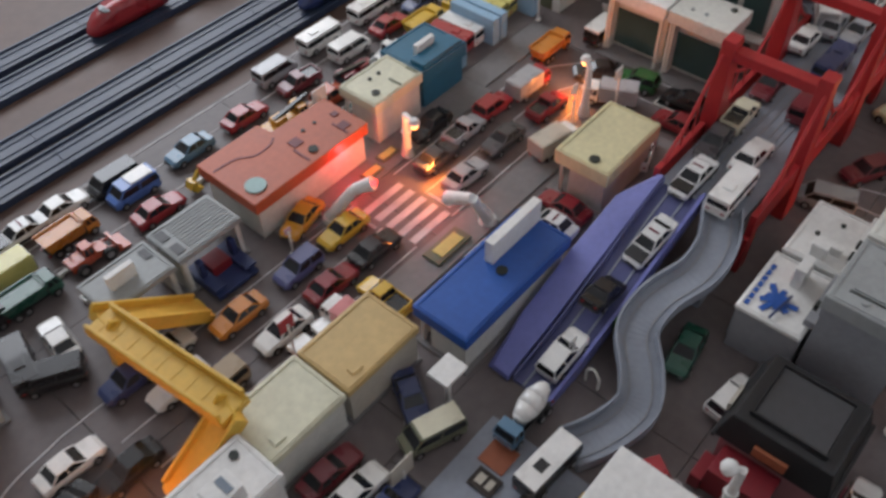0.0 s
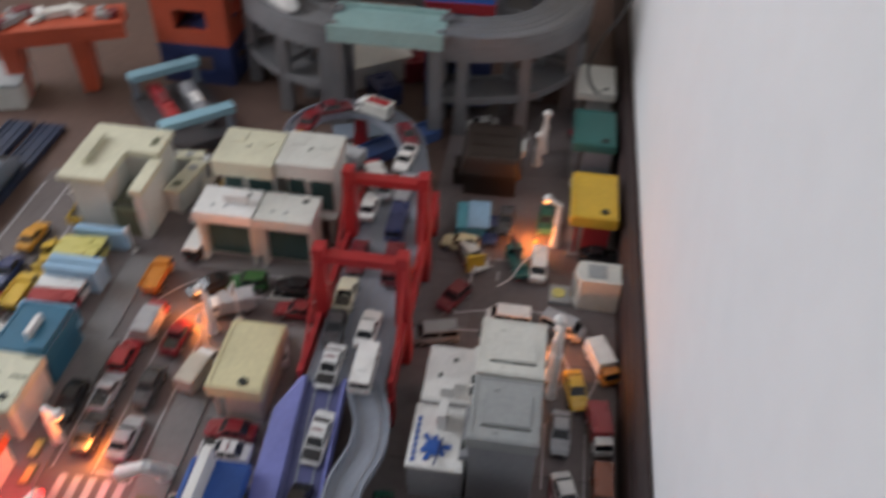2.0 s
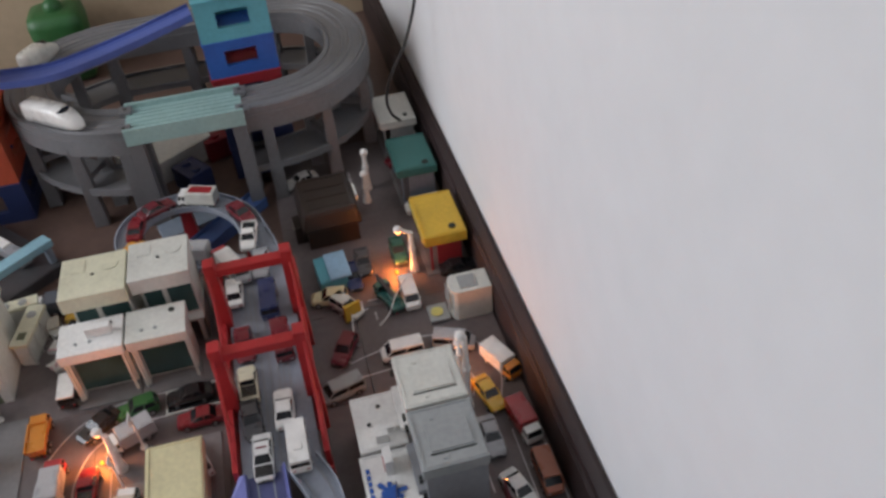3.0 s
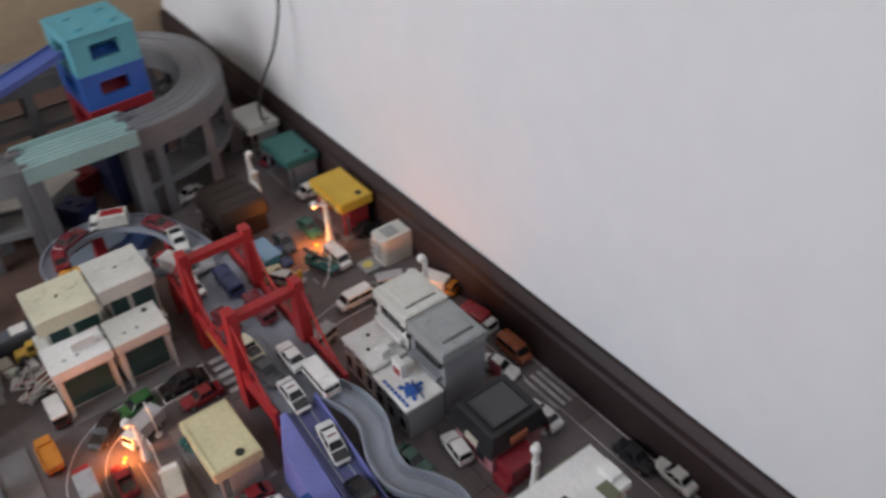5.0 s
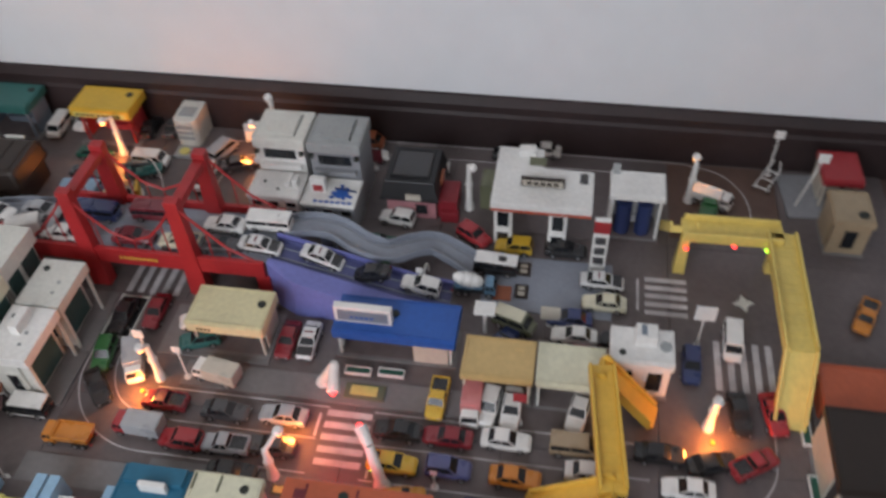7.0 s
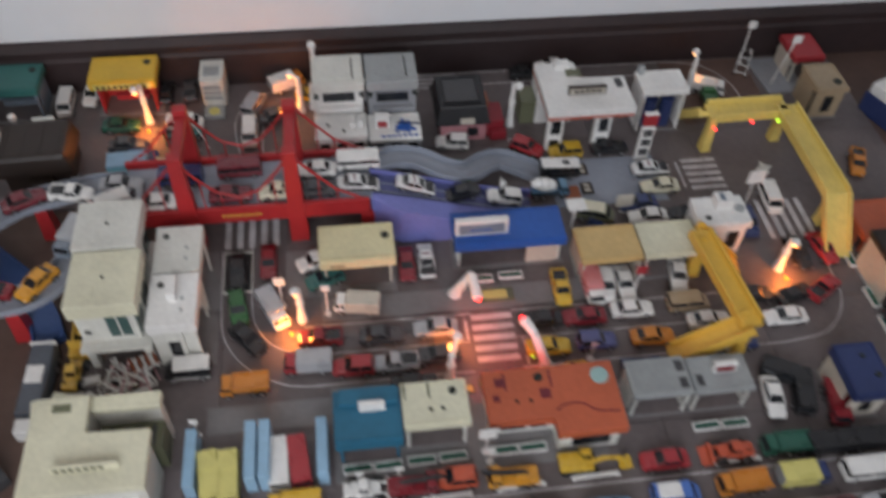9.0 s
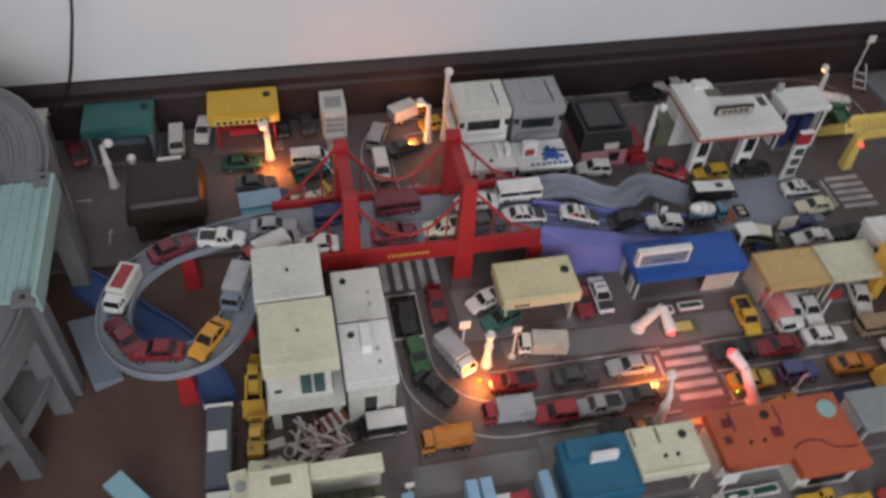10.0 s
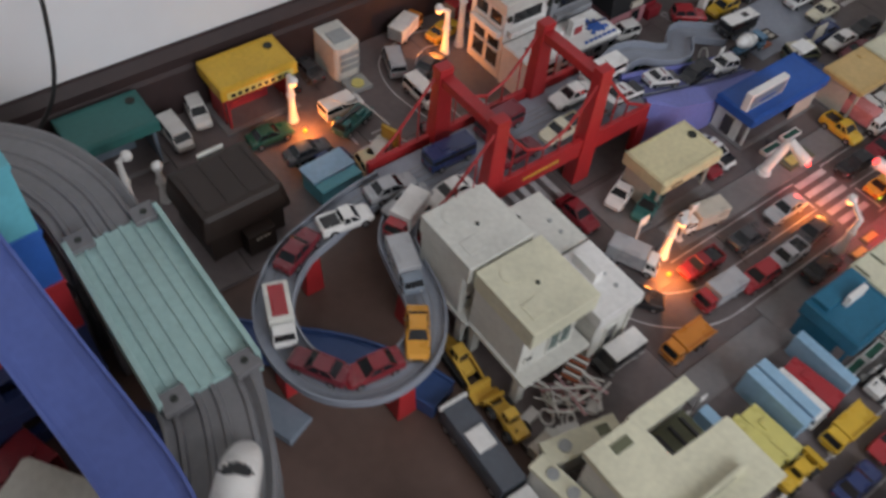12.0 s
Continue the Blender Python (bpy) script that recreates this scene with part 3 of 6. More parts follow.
def window(root, x0, x1, y, z0, z1, frame_mat, out=-1):
    """A pane with a frame on a wall facing out along y."""
    w = part("window", box(nb(), x0, x1, min(y, y + out * 0.0012), max(y, y + out * 0.0012), z0, z1), GLASS, root, "dark window pane")
    bm = nb()
    t = 0.0018
    ya, yb = min(y, y + out * 0.0024), max(y, y + out * 0.0024)
    box(bm, x0 - t, x1 + t, ya, yb, z0 - t, z0)
    box(bm, x0 - t, x1 + t, ya, yb, z1, z1 + t)
    box(bm, x0 - t, x0, ya, yb, z0, z1)
    box(bm, x1, x1 + t, ya, yb, z0, z1)
    part("window_frame", bm, frame_mat, w)


def shop(name, label, x0, x1, y0, y1, h, roof, wall, thick=0.014, over=0.004, vents=(), front="open", posts=True, base=0.003, through_bay=False):
    """A small building: back and side walls under a thick roof; the front (towards -y) open on posts, or closed with windows."""
    root = thing(name, label, "toy building", (x0 + x1) / 2, (y0 + y1) / 2, 0)
    w, d = (x1 - x0) / 2, (y1 - y0) / 2
    vents = [(vx - (x0 + x1) / 2, vy - (y0 + y1) / 2, r) for vx, vy, r in vents]
    slab("base", -w, w, -d, d, 0, base, KERB, root, "grey base plate", 0.0006)
    a, b = w - over, d - over
    if through_bay:
        for e in (-1, 1):
            slab("post", e * (a - 0.004) - 0.003, e * (a - 0.004) + 0.003, b - 0.0028, b, base, h - thick, wall, root)
    else:
        slab("wall", -a, a, b - 0.003, b, base, h - thick, wall, root)
    slab("wall", -a, -a + 0.003, -b * 0.55, b - 0.003, base, h - thick, wall, root)
    slab("wall", a - 0.003, a, -b * 0.55, b - 0.003, base, h - thick, wall, root)
    if front == "closed":
        slab("wall", -a, a, -b + 0.002, -b + 0.005, base, h - thick, wall, root)
        n = max(1, int(2 * a / 0.035))
        for k in range(n):
            cx = -a + (k + 0.5) * 2 * a / n
            window(root, cx - 0.011, cx + 0.011, -b + 0.002, base + 0.014, h - thick - 0.01, wall)
    else:
        slab("inner_floor", -a + 0.003, a - 0.003, -b, b - 0.003, base, base + 0.0008, ROAD, root)
        if not through_bay:
            slab("counter", -a * 0.6, a * 0.6, b * 0.35, b * 0.35 + 0.008, base, base + 0.014, wall, root, bevel=0.0008)
        if posts:
            for s in (-1, 1):
                slab("post", s * (a - 0.003) - 0.002, s * (a - 0.003) + 0.002, -b, -b + 0.004, base, h - thick, wall, root)
    roof_slab(root, -w, w, -d, d, h - thick, h, roof, vents)
    slab("fascia", -w + 0.002, w - 0.002, -d - 0.0015, -d + 0.001, h - thick + 0.002, h - 0.002, roof, root)
    return root


def bars(root, x0, x1, y, z, n, mat, hgt=0.005):
    """Lettering too small to read: plain bars on a face that looks along -y."""
    bm = nb()
    s = (x1 - x0) / n
    for k in range(n):
        box(bm, x0 + k * s, x0 + (k + 0.62) * s, y - 0.0008, y, z - hgt / 2, z + hgt / 2)
    part("lettering", bm, mat, root)


# along the wall
r = shop("toy_shop", "yellow-roofed toy shop with a red base beside the skirting", -0.706, -0.576, 0.487, 0.566, 0.092, paint("yellow"), paint("red"), 0.022, 0.01, [(-0.596, 0.543, 0.007)])
slab("sign_band", -0.056, 0.056, -0.0424, -0.041, 0.0725, 0.0845, paint("paleyellow"), r, "pale sign band")
bars(r, -0.05, 0.05, -0.0424, 0.0785, 9, paint("brown"), 0.006)
r = shop("toy_shop", "teal-green-roofed toy shop beside the skirting", -0.928, -0.803, 0.485, 0.566, 0.085, paint("teal"), paint("greyblue"), 0.018, 0.006, [(-0.82, 0.545, 0.007)])
r = shop("toy_shop", "pale grey flat-roofed toy shop near the cable", -1.108, -0.99, 0.486, 0.566, 0.085, paint("ivory"), paint("grey"), 0.018, 0.006, [(-1.01, 0.545, 0.005)])
kiosk = thing("toy_kiosk", "tall pale grey toy kiosk with a rounded front and roof grille", "toy building", -0.473, 0.538, 0)
out = [(0.024, 0.036), (-0.024, 0.036), (-0.024, -0.026)] + [(-0.024 * math.cos(k * math.pi / 6), -0.026 - 0.012 * math.sin(k * math.pi / 6)) for k in range(1, 6)] + [(0.024, -0.026)]
part("body", prism(nb(), out, 0, 0.066), paint("ivory"), kiosk, bevel=0.001)
slab("roof_grille", -0.016, 0.016, -0.018, 0.012, 0.0656, 0.068, paint("grey"), kiosk, "grey roof grille")
slab("counter", -0.02, 0.02, -0.075, -0.04, 0, 0.008, paint("grey"), kiosk, bevel=0.001)
part("round_sign", rod(nb(), (0, -0.06, 0.0078), (0, -0.06, 0.0105), 0.011, n=16), paint("paleyellow"), kiosk, "round yellow sign")
for k in range(3):
    slab("panel", -0.018, 0.018, -0.0392, -0.0378, 0.022 + k * 0.013, 0.03 + k * 0.013, paint("grey"), kiosk)


def flats(name, label, x0, x1, y0, y1, ym, h, hlow, roof, wall, sign):
    """A tall block at the back with a low wing in front."""
    root = thing(name, label, "toy building", (x0 + x1) / 2, (y0 + y1) / 2, 0)
    cx, cy = (x0 + x1) / 2, (y0 + y1) / 2
    a, b0, b1, bm_ = (x1 - x0) / 2, y0 - cy, y1 - cy, ym - cy
    slab("tower_wall", -a + 0.003, a - 0.003, bm_, b1 - 0.002, 0, h - 0.02, wall, root, bevel=0.001)
    roof_slab(root, -a, a, bm_ - 0.004, b1, h - 0.02, h, roof, [])
    slab("roof_panel", -a * 0.45, a * 0.5, bm_ + 0.014, b1 - 0.014, h - 0.0005, h + 0.002, roof, root, bevel=0.0006)
    slab("wing_wall", -a + 0.001, a - 0.001, b0, bm_ - 0.0045, 0, hlow - 0.006, wall, root, bevel=0.001)
    roof_slab(root, -a - 0.001, a + 0.001, b0 - 0.003, bm_ - 0.005, hlow - 0.006, hlow, paint("white"), [(-a * 0.5, (b0 + bm_) / 2, 0.003), (a * 0.1, b0 + 0.018, 0.003)])
    window(root, -a * 0.62, a * 0.62, bm_, hlow + 0.028, hlow + 0.05, wall)
    slab("balcony", -a * 0.8, a * 0.8, bm_ - 0.012, bm_ - 0.0005, hlow + 0.01, hlow + 0.02, wall, root, bevel=0.0008)
    for s in (-1, 1):
        slab("eave_block", s * a * 0.86 - 0.004, s * a * 0.86 + 0.004, bm_ - 0.009, bm_ - 0.0045, h - 0.03, h - 0.022, DOT, root)
    n = 3
    for k in range(n):
        c = -a + (k + 0.5) * 2 * a / n
        window(root, c - 0.009, c + 0.009, b0, 0.014, hlow - 0.03, wall)
        window(root, c - 0.009, c + 0.009, b0, hlow - 0.024, hlow - 0.012, wall)
    for vx, vy, rad in ((0.3, 0.72, 0.005), (-0.6, 0.3, 0.0035), (0.72, 0.35, 0.0035)):
        part("roof_knob", rod(nb(), (a * vx, bm_ + (b1 - bm_) * vy, h - 0.0005), (a * vx, bm_ + (b1 - bm_) * vy, h + 0.0018), rad, n=14), roof, root)
    part("roof_channel", box(nb(), a * 0.55, a * 0.6, bm_ + 0.012, b1 - 0.012, h - 0.0005, h + 0.0008), DOT, root, "dark narrow roof channel")
    if not sign:
        for z0, z1 in ((hlow + 0.026, hlow + 0.046), (hlow - 0.022, hlow - 0.004), (0.02, 0.05)):
            for y0, y1 in ((bm_ + 0.008, bm_ + 0.034), (bm_ + 0.044, bm_ + 0.07)):
                w = part("window", box(nb(), -a + 0.0016, -a + 0.004, y0, y1, z0, z1), GLASS, root, "dark window pane")
                slab("window_sill", -a - 0.002, -a + 0.004, y0 - 0.002, y1 + 0.002, z0 - 0.003, z0, wall, w)
        slab("side_balcony", -a - 0.008, -a + 0.0025, bm_ + 0.004, bm_ + 0.074, hlow + 0.006, hlow + 0.016, wall, root, bevel=0.0008)
        for k in range(2):
            slab("wing_block", a * (0.35 + 0.3 * k), a * (0.55 + 0.3 * k), bm_ - 0.05, bm_ - 0.02 - 0.012 * k, hlow - 0.0005, hlow + 0.012 + 0.006 * k, paint("white"), root, bevel=0.0008)
    if sign:
        slab("roof_board", -a * 0.75, -a * 0.2, b0 + 0.03, b0 + 0.042, hlow - 0.0005, hlow + 0.03, paint("white"), root, "white roof board", 0.0008)
        slab("board_face", -a * 0.65, -a * 0.3, b0 + 0.029, b0 + 0.0302, hlow + 0.003, hlow + 0.017, paint("red"), root)
        emblem = slab("roof_emblem", a * 0.38 - 0.006, a * 0.38 + 0.006, b0 + 0.024, b0 + 0.036, hlow + 0.0004, hlow + 0.0022, paint("royal"), root, "blue painted leafy emblem")
        for k in range(9):
            t = k * math.tau / 9 + 0.3
            r0 = 0.013 + 0.005 * (k % 3)
            c = Vector((a * 0.38, b0 + 0.03, hlow + 0.0012))
            part("emblem_leaf", beam(nb(), c, c + Vector((r0 * math.cos(t), r0 * math.sin(t), 0.0008 * (k % 2))), 0.0065, 0.0016), paint("royal"), emblem)
        bm = nb()
        for k in range(7):
            box(bm, -a * 0.55 + k * 0.0105, -a * 0.55 + k * 0.0105 + 0.007, b0 + 0.003, b0 + 0.008, hlow - 0.0004, hlow + 0.0018)
        part("lettering", bm, paint("royal"), root)
        # Bar added over the wing as part of the blue emblem.
        bm = nb()
        beam(bm, (a * 0.1, b0 + 0.04, hlow + 0.004), (a * 0.95, b0 + 0.034, hlow + 0.004), 0.0024, 0.0024)
        part("emblem_bar", bm, paint("navy"), root, "dark blue bar added to the painted emblem")
    return root


flats("toy_flats", "ivory-roofed toy block of flats with a low white front wing", -0.265, -0.167, 0.297, 0.456, 0.37, 0.15, 0.078, paint("ivory"), paint("white"), False)
# Darker steel walls: the east side's shade is partly put into the colour.
flats("toy_flats", "grey-roofed toy block of flats with a blue emblem on its wing", -0.163, -0.064, 0.293, 0.456, 0.37, 0.148, 0.072, paint("grey"), paint("steel"), True)

b = thing("toy_restaurant", "black-roofed toy restaurant with pink walls and a red annexe", "toy building", 0.027, 0.405, 0)
slab("wall", -0.046, 0.046, -0.052, 0.05, 0, 0.056, paint("blush"), b, "pink walls", 0.001)
part("roof", frustum(nb(), (-0.056, 0.052, -0.06, 0.058), (-0.048, 0.044, -0.05, 0.05), 0.05, 0.086), paint("black"), b, "black mansard roof", 0.002)
slab("roof_panel", -0.036, 0.03, -0.036, 0.036, 0.0856, 0.0885, paint("charcoal"), b, bevel=0.0008)
for x0, x1, y0, y1 in ((-0.039, 0.033, -0.039, -0.0365), (-0.039, 0.033, 0.0365, 0.039), (-0.039, -0.0365, -0.0365, 0.0365), (0.0305, 0.033, -0.0365, 0.0365)):
    slab("roof_rim", x0, x1, y0, y1, 0.0856, 0.091, paint("black"), b)
slab("sign", -0.008, 0.02, -0.0625, -0.0585, 0.052, 0.064, paint("beige"), b, "pale sign board")
slab("side_sign", 0.0495, 0.0535, -0.02, 0.014, 0.056, 0.07, paint("rust"), b, "rust-red side sign", 0.0006)
slab("annexe", 0.0475, 0.084, -0.045, 0.015, 0, 0.04, paint("darkred"), b, "red annexe", 0.001)
slab("annexe_step", 0.055, 0.088, -0.058, -0.0455, 0, 0.022, paint("darkred"), b, "red annexe step", 0.001)
window(b, 0.008, 0.03, -0.052, 0.012, 0.036, paint("blush"))
for e in (-1, 1):
    slab("eave", -0.057, 0.053, e * 0.059 - 0.002, e * 0.059 + 0.002, 0.0475, 0.053, paint("black"), b, bevel=0.0008)

g = thing("toy_petrol_station", "white-roofed toy petrol station with an orange stripe", "toy building", 0.268, 0.372, -0.005)
bm = prism(nb(), [(-0.088, -0.077), (0.086, -0.077), (0.086, 0.022), (-0.006, 0.022), (-0.006, 0.076), (-0.088, 0.076)], 0.1, 0.115)
part("roof", bm, paint("white"), g, "white L-shaped canopy", 0.0016)
bm = prism(nb(), [(-0.0872, -0.0762), (0.0852, -0.0762), (0.0852, 0.0212), (-0.0068, 0.0212), (-0.0068, 0.0752), (-0.0872, 0.0752)], 0.094, 0.1005)
part("stripe", bm, paint("vermilion"), g, "orange stripe under the canopy")
slab("shop_wall", -0.086, -0.01, 0.02, 0.074, 0.005, 0.0945, paint("white"), g)
slab("back_block", -0.05, -0.02, 0.05, 0.07, 0.1145, 0.127, paint("white"), g, bevel=0.001)
slab("back_fence", -0.118, -0.0865, 0.02, 0.07, 0.005, 0.062, paint("olive"), g, "dark green-grey side shed", 0.001)
slab("roof_opening", -0.03, 0.0, 0.028, 0.05, 0.1145, 0.1162, paint("olive"), g, "dark roof opening", 0.0004)
slab("roof_hatch", 0.062, 0.076, -0.012, 0.014, 0.1145, 0.1165, paint("charcoal"), g, "dark roof hatch", 0.0004)
slab("sign_board", -0.04, 0.036, -0.029, -0.021, 0.1145, 0.132, paint("brown"), g, "dark brown roof sign with a pale face", 0.0008)
slab("sign_face", -0.037, 0.033, -0.0296, -0.0288, 0.117, 0.1295, paint("beige"), g, "pale beige sign face")
for k in range(5):
    slab("sign_mark", -0.029 + k * 0.0115, -0.0205 + k * 0.0115, -0.0304, -0.0295, 0.12, 0.1268, paint("brown"), g)
for px in (-0.066, 0.03):
    slab("pump_pillar", px - 0.016, px + 0.016, -0.066, -0.052, 0.005, 0.0945, paint("white"), g, "white pump pillar", 0.001)
    window(g, px - 0.01, px + 0.01, -0.066, 0.05, 0.085, paint("white"))
    window(g, px - 0.01, px + 0.01, -0.066, 0.01, 0.036, paint("white"))
p = thing("price_sign", "tall white and red toy price sign", "sign", 0.372, 0.262, 0)
slab("board", -0.013, 0.013, -0.004, 0.004, 0, 0.124, paint("white"), p, bevel=0.0008)
slab("board_top", -0.0132, 0.0132, -0.0045, 0.0045, 0.094, 0.12, paint("red"), p, "red top panel")
for k in range(3):
    slab("panel", -0.009, 0.009, -0.0052, -0.0038, 0.02 + k * 0.024, 0.036 + k * 0.024, paint("charcoal"), p)
r = shop("toy_car_wash", "white toy car wash with dark blue brushes", 0.383, 0.478, 0.345, 0.412, 0.105, paint("white"), paint("white"), 0.012, 0.003)
for s in (-1, 1):
    part("brush", rod(nb(), (s * 0.018, -0.012, 0.004), (s * 0.018, -0.012, 0.072), 0.014, n=14), paint("navy"), r, "dark blue brush")
slab("tank", -0.045, -0.032, 0.022, 0.03, 0.105, 0.124, paint("grey"), r, bevel=0.001)
r = shop("toy_shop", "red-roofed toy kiosk beside the skirting", 0.765, 0.835, 0.47, 0.556, 0.07, paint("red"), paint("beige"), 0.014, 0.004)
r = shop("toy_shop", "beige toy kiosk with a dark roof hole", 0.762, 0.83, 0.35, 0.435, 0.08, paint("tan"), paint("tan"), 0.012, 0.003, [(0.812, 0.372, 0.009)], "closed")

# the middle blocks
r = shop("toy_shop", "cream-roofed toy shop with open front", -0.268, -0.14, -0.004, 0.076, 0.077, paint("straw"), paint("beige"), 0.022, 0.006, [(-0.155, 0.046, 0.007)])
bars(r, -0.045, -0.02, -0.0415, 0.064, 4, paint("brown"))
r = shop("toy_showroom", "blue-roofed toy showroom with a white roof sign", -0.036, 0.16, 0.018, 0.095, 0.067, paint("royal"), paint("ivory"), 0.018, 0.006, [(0.058, 0.064, 0.007)])
slab("sign_box", -0.096, -0.004, -0.018, -0.006, 0.0672, 0.101, paint("white"), r, "white roof sign box", 0.001)
slab("sign_face", -0.09, -0.01, -0.0192, -0.0178, 0.072, 0.095, paint("greyblue"), r)
bars(r, -0.07, -0.03, -0.0192, 0.081, 5, paint("royal"), 0.005)
slab("side_door", -0.0935, -0.0918, -0.004, 0.014, 0.005, 0.04, paint("charcoal"), r, "dark side door")
slab("glass_front", 0.03, 0.085, -0.034, -0.032, 0.003, 0.049, paint("beige"), r, "pale front wall")
r = shop("toy_garage", "tan-roofed toy garage with an open front", 0.175, 0.284, -0.036, 0.042, 0.064, paint("rooftan"), paint("beige"), 0.01, 0.003)
slab("roof_hatch", 0.022, 0.036, 0.018, 0.028, 0.0638, 0.066, paint("rooftan"), r)
r = shop("toy_garage", "cream-roofed toy garage with an open front", 0.287, 0.39, -0.036, 0.042, 0.065, paint("roofcream"), paint("ivory"), 0.01, 0.003)
slab("roof_hatch", 0.02, 0.034, 0.018, 0.028, 0.0648, 0.067, paint("roofcream"), r)
c = shop("toy_clinic", "white toy clinic with a rooftop sign block", 0.392, 0.486, 0.004, 0.07, 0.088, paint("white"), paint("white"), 0.016, 0.003, [(0.41, 0.02, 0.005)], "closed")
slab("roof_block", -0.012, 0.02, -0.002, 0.024, 0.0878, 0.11, paint("white"), c, "white roof block", 0.001)
slab("flat_sign", -0.004, 0.004, 0.002, 0.02, 0.1098, 0.1112, paint("greyblue"), c)
part("roof_fan", rod(nb(), (0.034, 0.0, 0.0875), (0.034, 0.0, 0.0905), 0.009, n=16), paint("grey"), c, "grey round roof fan")


def house(name, label, x0, x1, y0, y1, h, roof, wall):
    cx, cy = (x0 + x1) / 2, (y0 + y1) / 2
    root = thing(name, label, "toy building", cx, cy, 0)
    a, b = (x1 - x0) / 2, (y1 - y0) / 2
    slab("wall", -a + 0.002, a - 0.012, -b + 0.012, b - 0.002, 0.06, h - 0.03, wall, root, bevel=0.001)
    roof_slab(root, -a, a, -b, b, h - 0.03, h, roof, [(0.0, 0.0, 0.0025)], rim=False)
    part("roof_ring", rod(nb(), (-a * 0.35, b * 0.5, h - 0.0005), (-a * 0.35, b * 0.5, h + 0.0012), 0.014, n=20), roof, root)
    slab("roof_panel", -a * 0.75, -a * 0.2, -b * 0.7, -b * 0.25, h - 0.0005, h + 0.0012, roof, root, bevel=0.0005)
    slab("terrace", -a - 0.002, a + 0.004, -b - 0.008, b, 0.054, 0.06, wall, root, bevel=0.0008)
    part("front_glass", box(nb(), -a * 0.1, a * 0.6, -b + 0.0108, -b + 0.0125, 0.07, h - 0.04), TEALGLASS, root, "dark teal front window")
    for gx in (-a * 0.1, a * 0.25, a * 0.6):
        slab("mullion", gx - 0.0012, gx + 0.0012, -b + 0.0098, -b + 0.0118, 0.068, h - 0.038, wall, root)
    window(root, -a * 0.8, -a * 0.6, -b + 0.012, 0.08, 0.09, wall)
    for sx in (-1, 1):
        for sy in (-1, 1):
            slab("leg", sx * (a - 0.008) - 0.006, sx * (a - 0.008) + 0.006, sy * (b - 0.008) - 0.006, sy * (b - 0.008) + 0.006, 0, 0.054, wall, root, bevel=0.0008)
    part("side_glass", box(nb(), a - 0.0125, a - 0.0105, -b + 0.016, b - 0.006, 0.066, h - 0.034), TEALGLASS, root, "dark teal side glazing")
    slab("side_frame", a - 0.013, a - 0.009, -0.004, 0.004, 0.06, h - 0.0305, wall, root)
    slab("back_wall", -a + 0.002, a - 0.002, b - 0.006, b - 0.002, 0, 0.054, paint("grey"), root)
    return root


house("toy_house", "tall pale cream toy house on legs", -0.638, -0.54, -0.014, 0.085, 0.165, paint("ivory"), paint("ivory"))
house("toy_house", "tall cream toy house on legs with a porch", -0.634, -0.532, -0.124, -0.018, 0.162, paint("roofcream"), paint("ivory"))
for y0, y1, mat, lab in ((-0.03, 0.066, "ivory", "pale grey low toy building with a dark roof hole"), (-0.135, -0.034, "white", "white low toy building with a roof block")):
    r = thing("toy_annexe", lab, "toy building", -0.49, (y0 + y1) / 2, 0)
    b = (y1 - y0) / 2
    slab("base", -0.036, 0.05, -b, b, 0, 0.004, KERB, r, "grey base plate", 0.0008)
    slab("core", -0.034, 0.012, -b + 0.004, b - 0.004, 0.004, 0.094, paint("ivory"), r, bevel=0.001)
    part("side_glass", box(nb(), 0.0125, 0.0145, -b + 0.012, b - 0.012, 0.01, 0.07), TEALGLASS, r, "dark teal glazing")
    window(r, -0.012, 0.006, -b + 0.004, 0.03, 0.07, paint("ivory"))
    slab("dark_front", 0.0125, 0.03, -b + 0.008, -b + 0.012, 0.004, 0.094, paint("ivory"), r)
    for e in (-1, 1):
        slab("post", 0.029, 0.033, e * (b - 0.006) - 0.002, e * (b - 0.006) + 0.002, 0.004, 0.0945, paint("ivory"), r)
    rf = roof_slab(r, -0.037, 0.037, -b, b, 0.094, 0.114, paint(mat), [(-0.02, b - 0.022, 0.005)], rim=False)
    for dy in (0.0, -0.022):
        part("roof_dot", rod(nb(), (0.014, dy, 0.1138), (0.014, dy, 0.1155), 0.003, n=10), paint("grey"), rf)
    if mat == "white":
        slab("roof_block", -0.008, 0.006, -0.005, 0.035, 0.1138, 0.132, paint("white"), rf, "white roof block", 0.001)

# the front row
s = thing("toy_supermarket", "large cream L-shaped toy supermarket with a roof sign", "toy building", -0.58, -0.318, 0)
part("roof", prism(nb(), [(-0.082, -0.073), (0.08, -0.073), (0.08, 0.012), (-0.008, 0.012), (-0.008, 0.072), (-0.082, 0.072)], 0.108, 0.12), paint("roofcream"), s, "cream roof", 0.0016)
part("wall", prism(nb(), [(-0.076, -0.06), (0.072, -0.06), (0.072, 0.006), (-0.014, 0.006), (-0.014, 0.066), (-0.076, 0.066)], 0, 0.108), paint("ivory"), s)
slab("sign_wall", -0.04, 0.045, -0.042, -0.037, 0.1195, 0.132, paint("roofcream"), s, "long roof sign", 0.0006)
bars(s, -0.036, 0.03, -0.0422, 0.1255, 7, paint("olive"), 0.007)
slab("roof_hole", -0.055, -0.03, 0.048, 0.06, 0.1195, 0.121, paint("olive"), s, "dark roof opening")
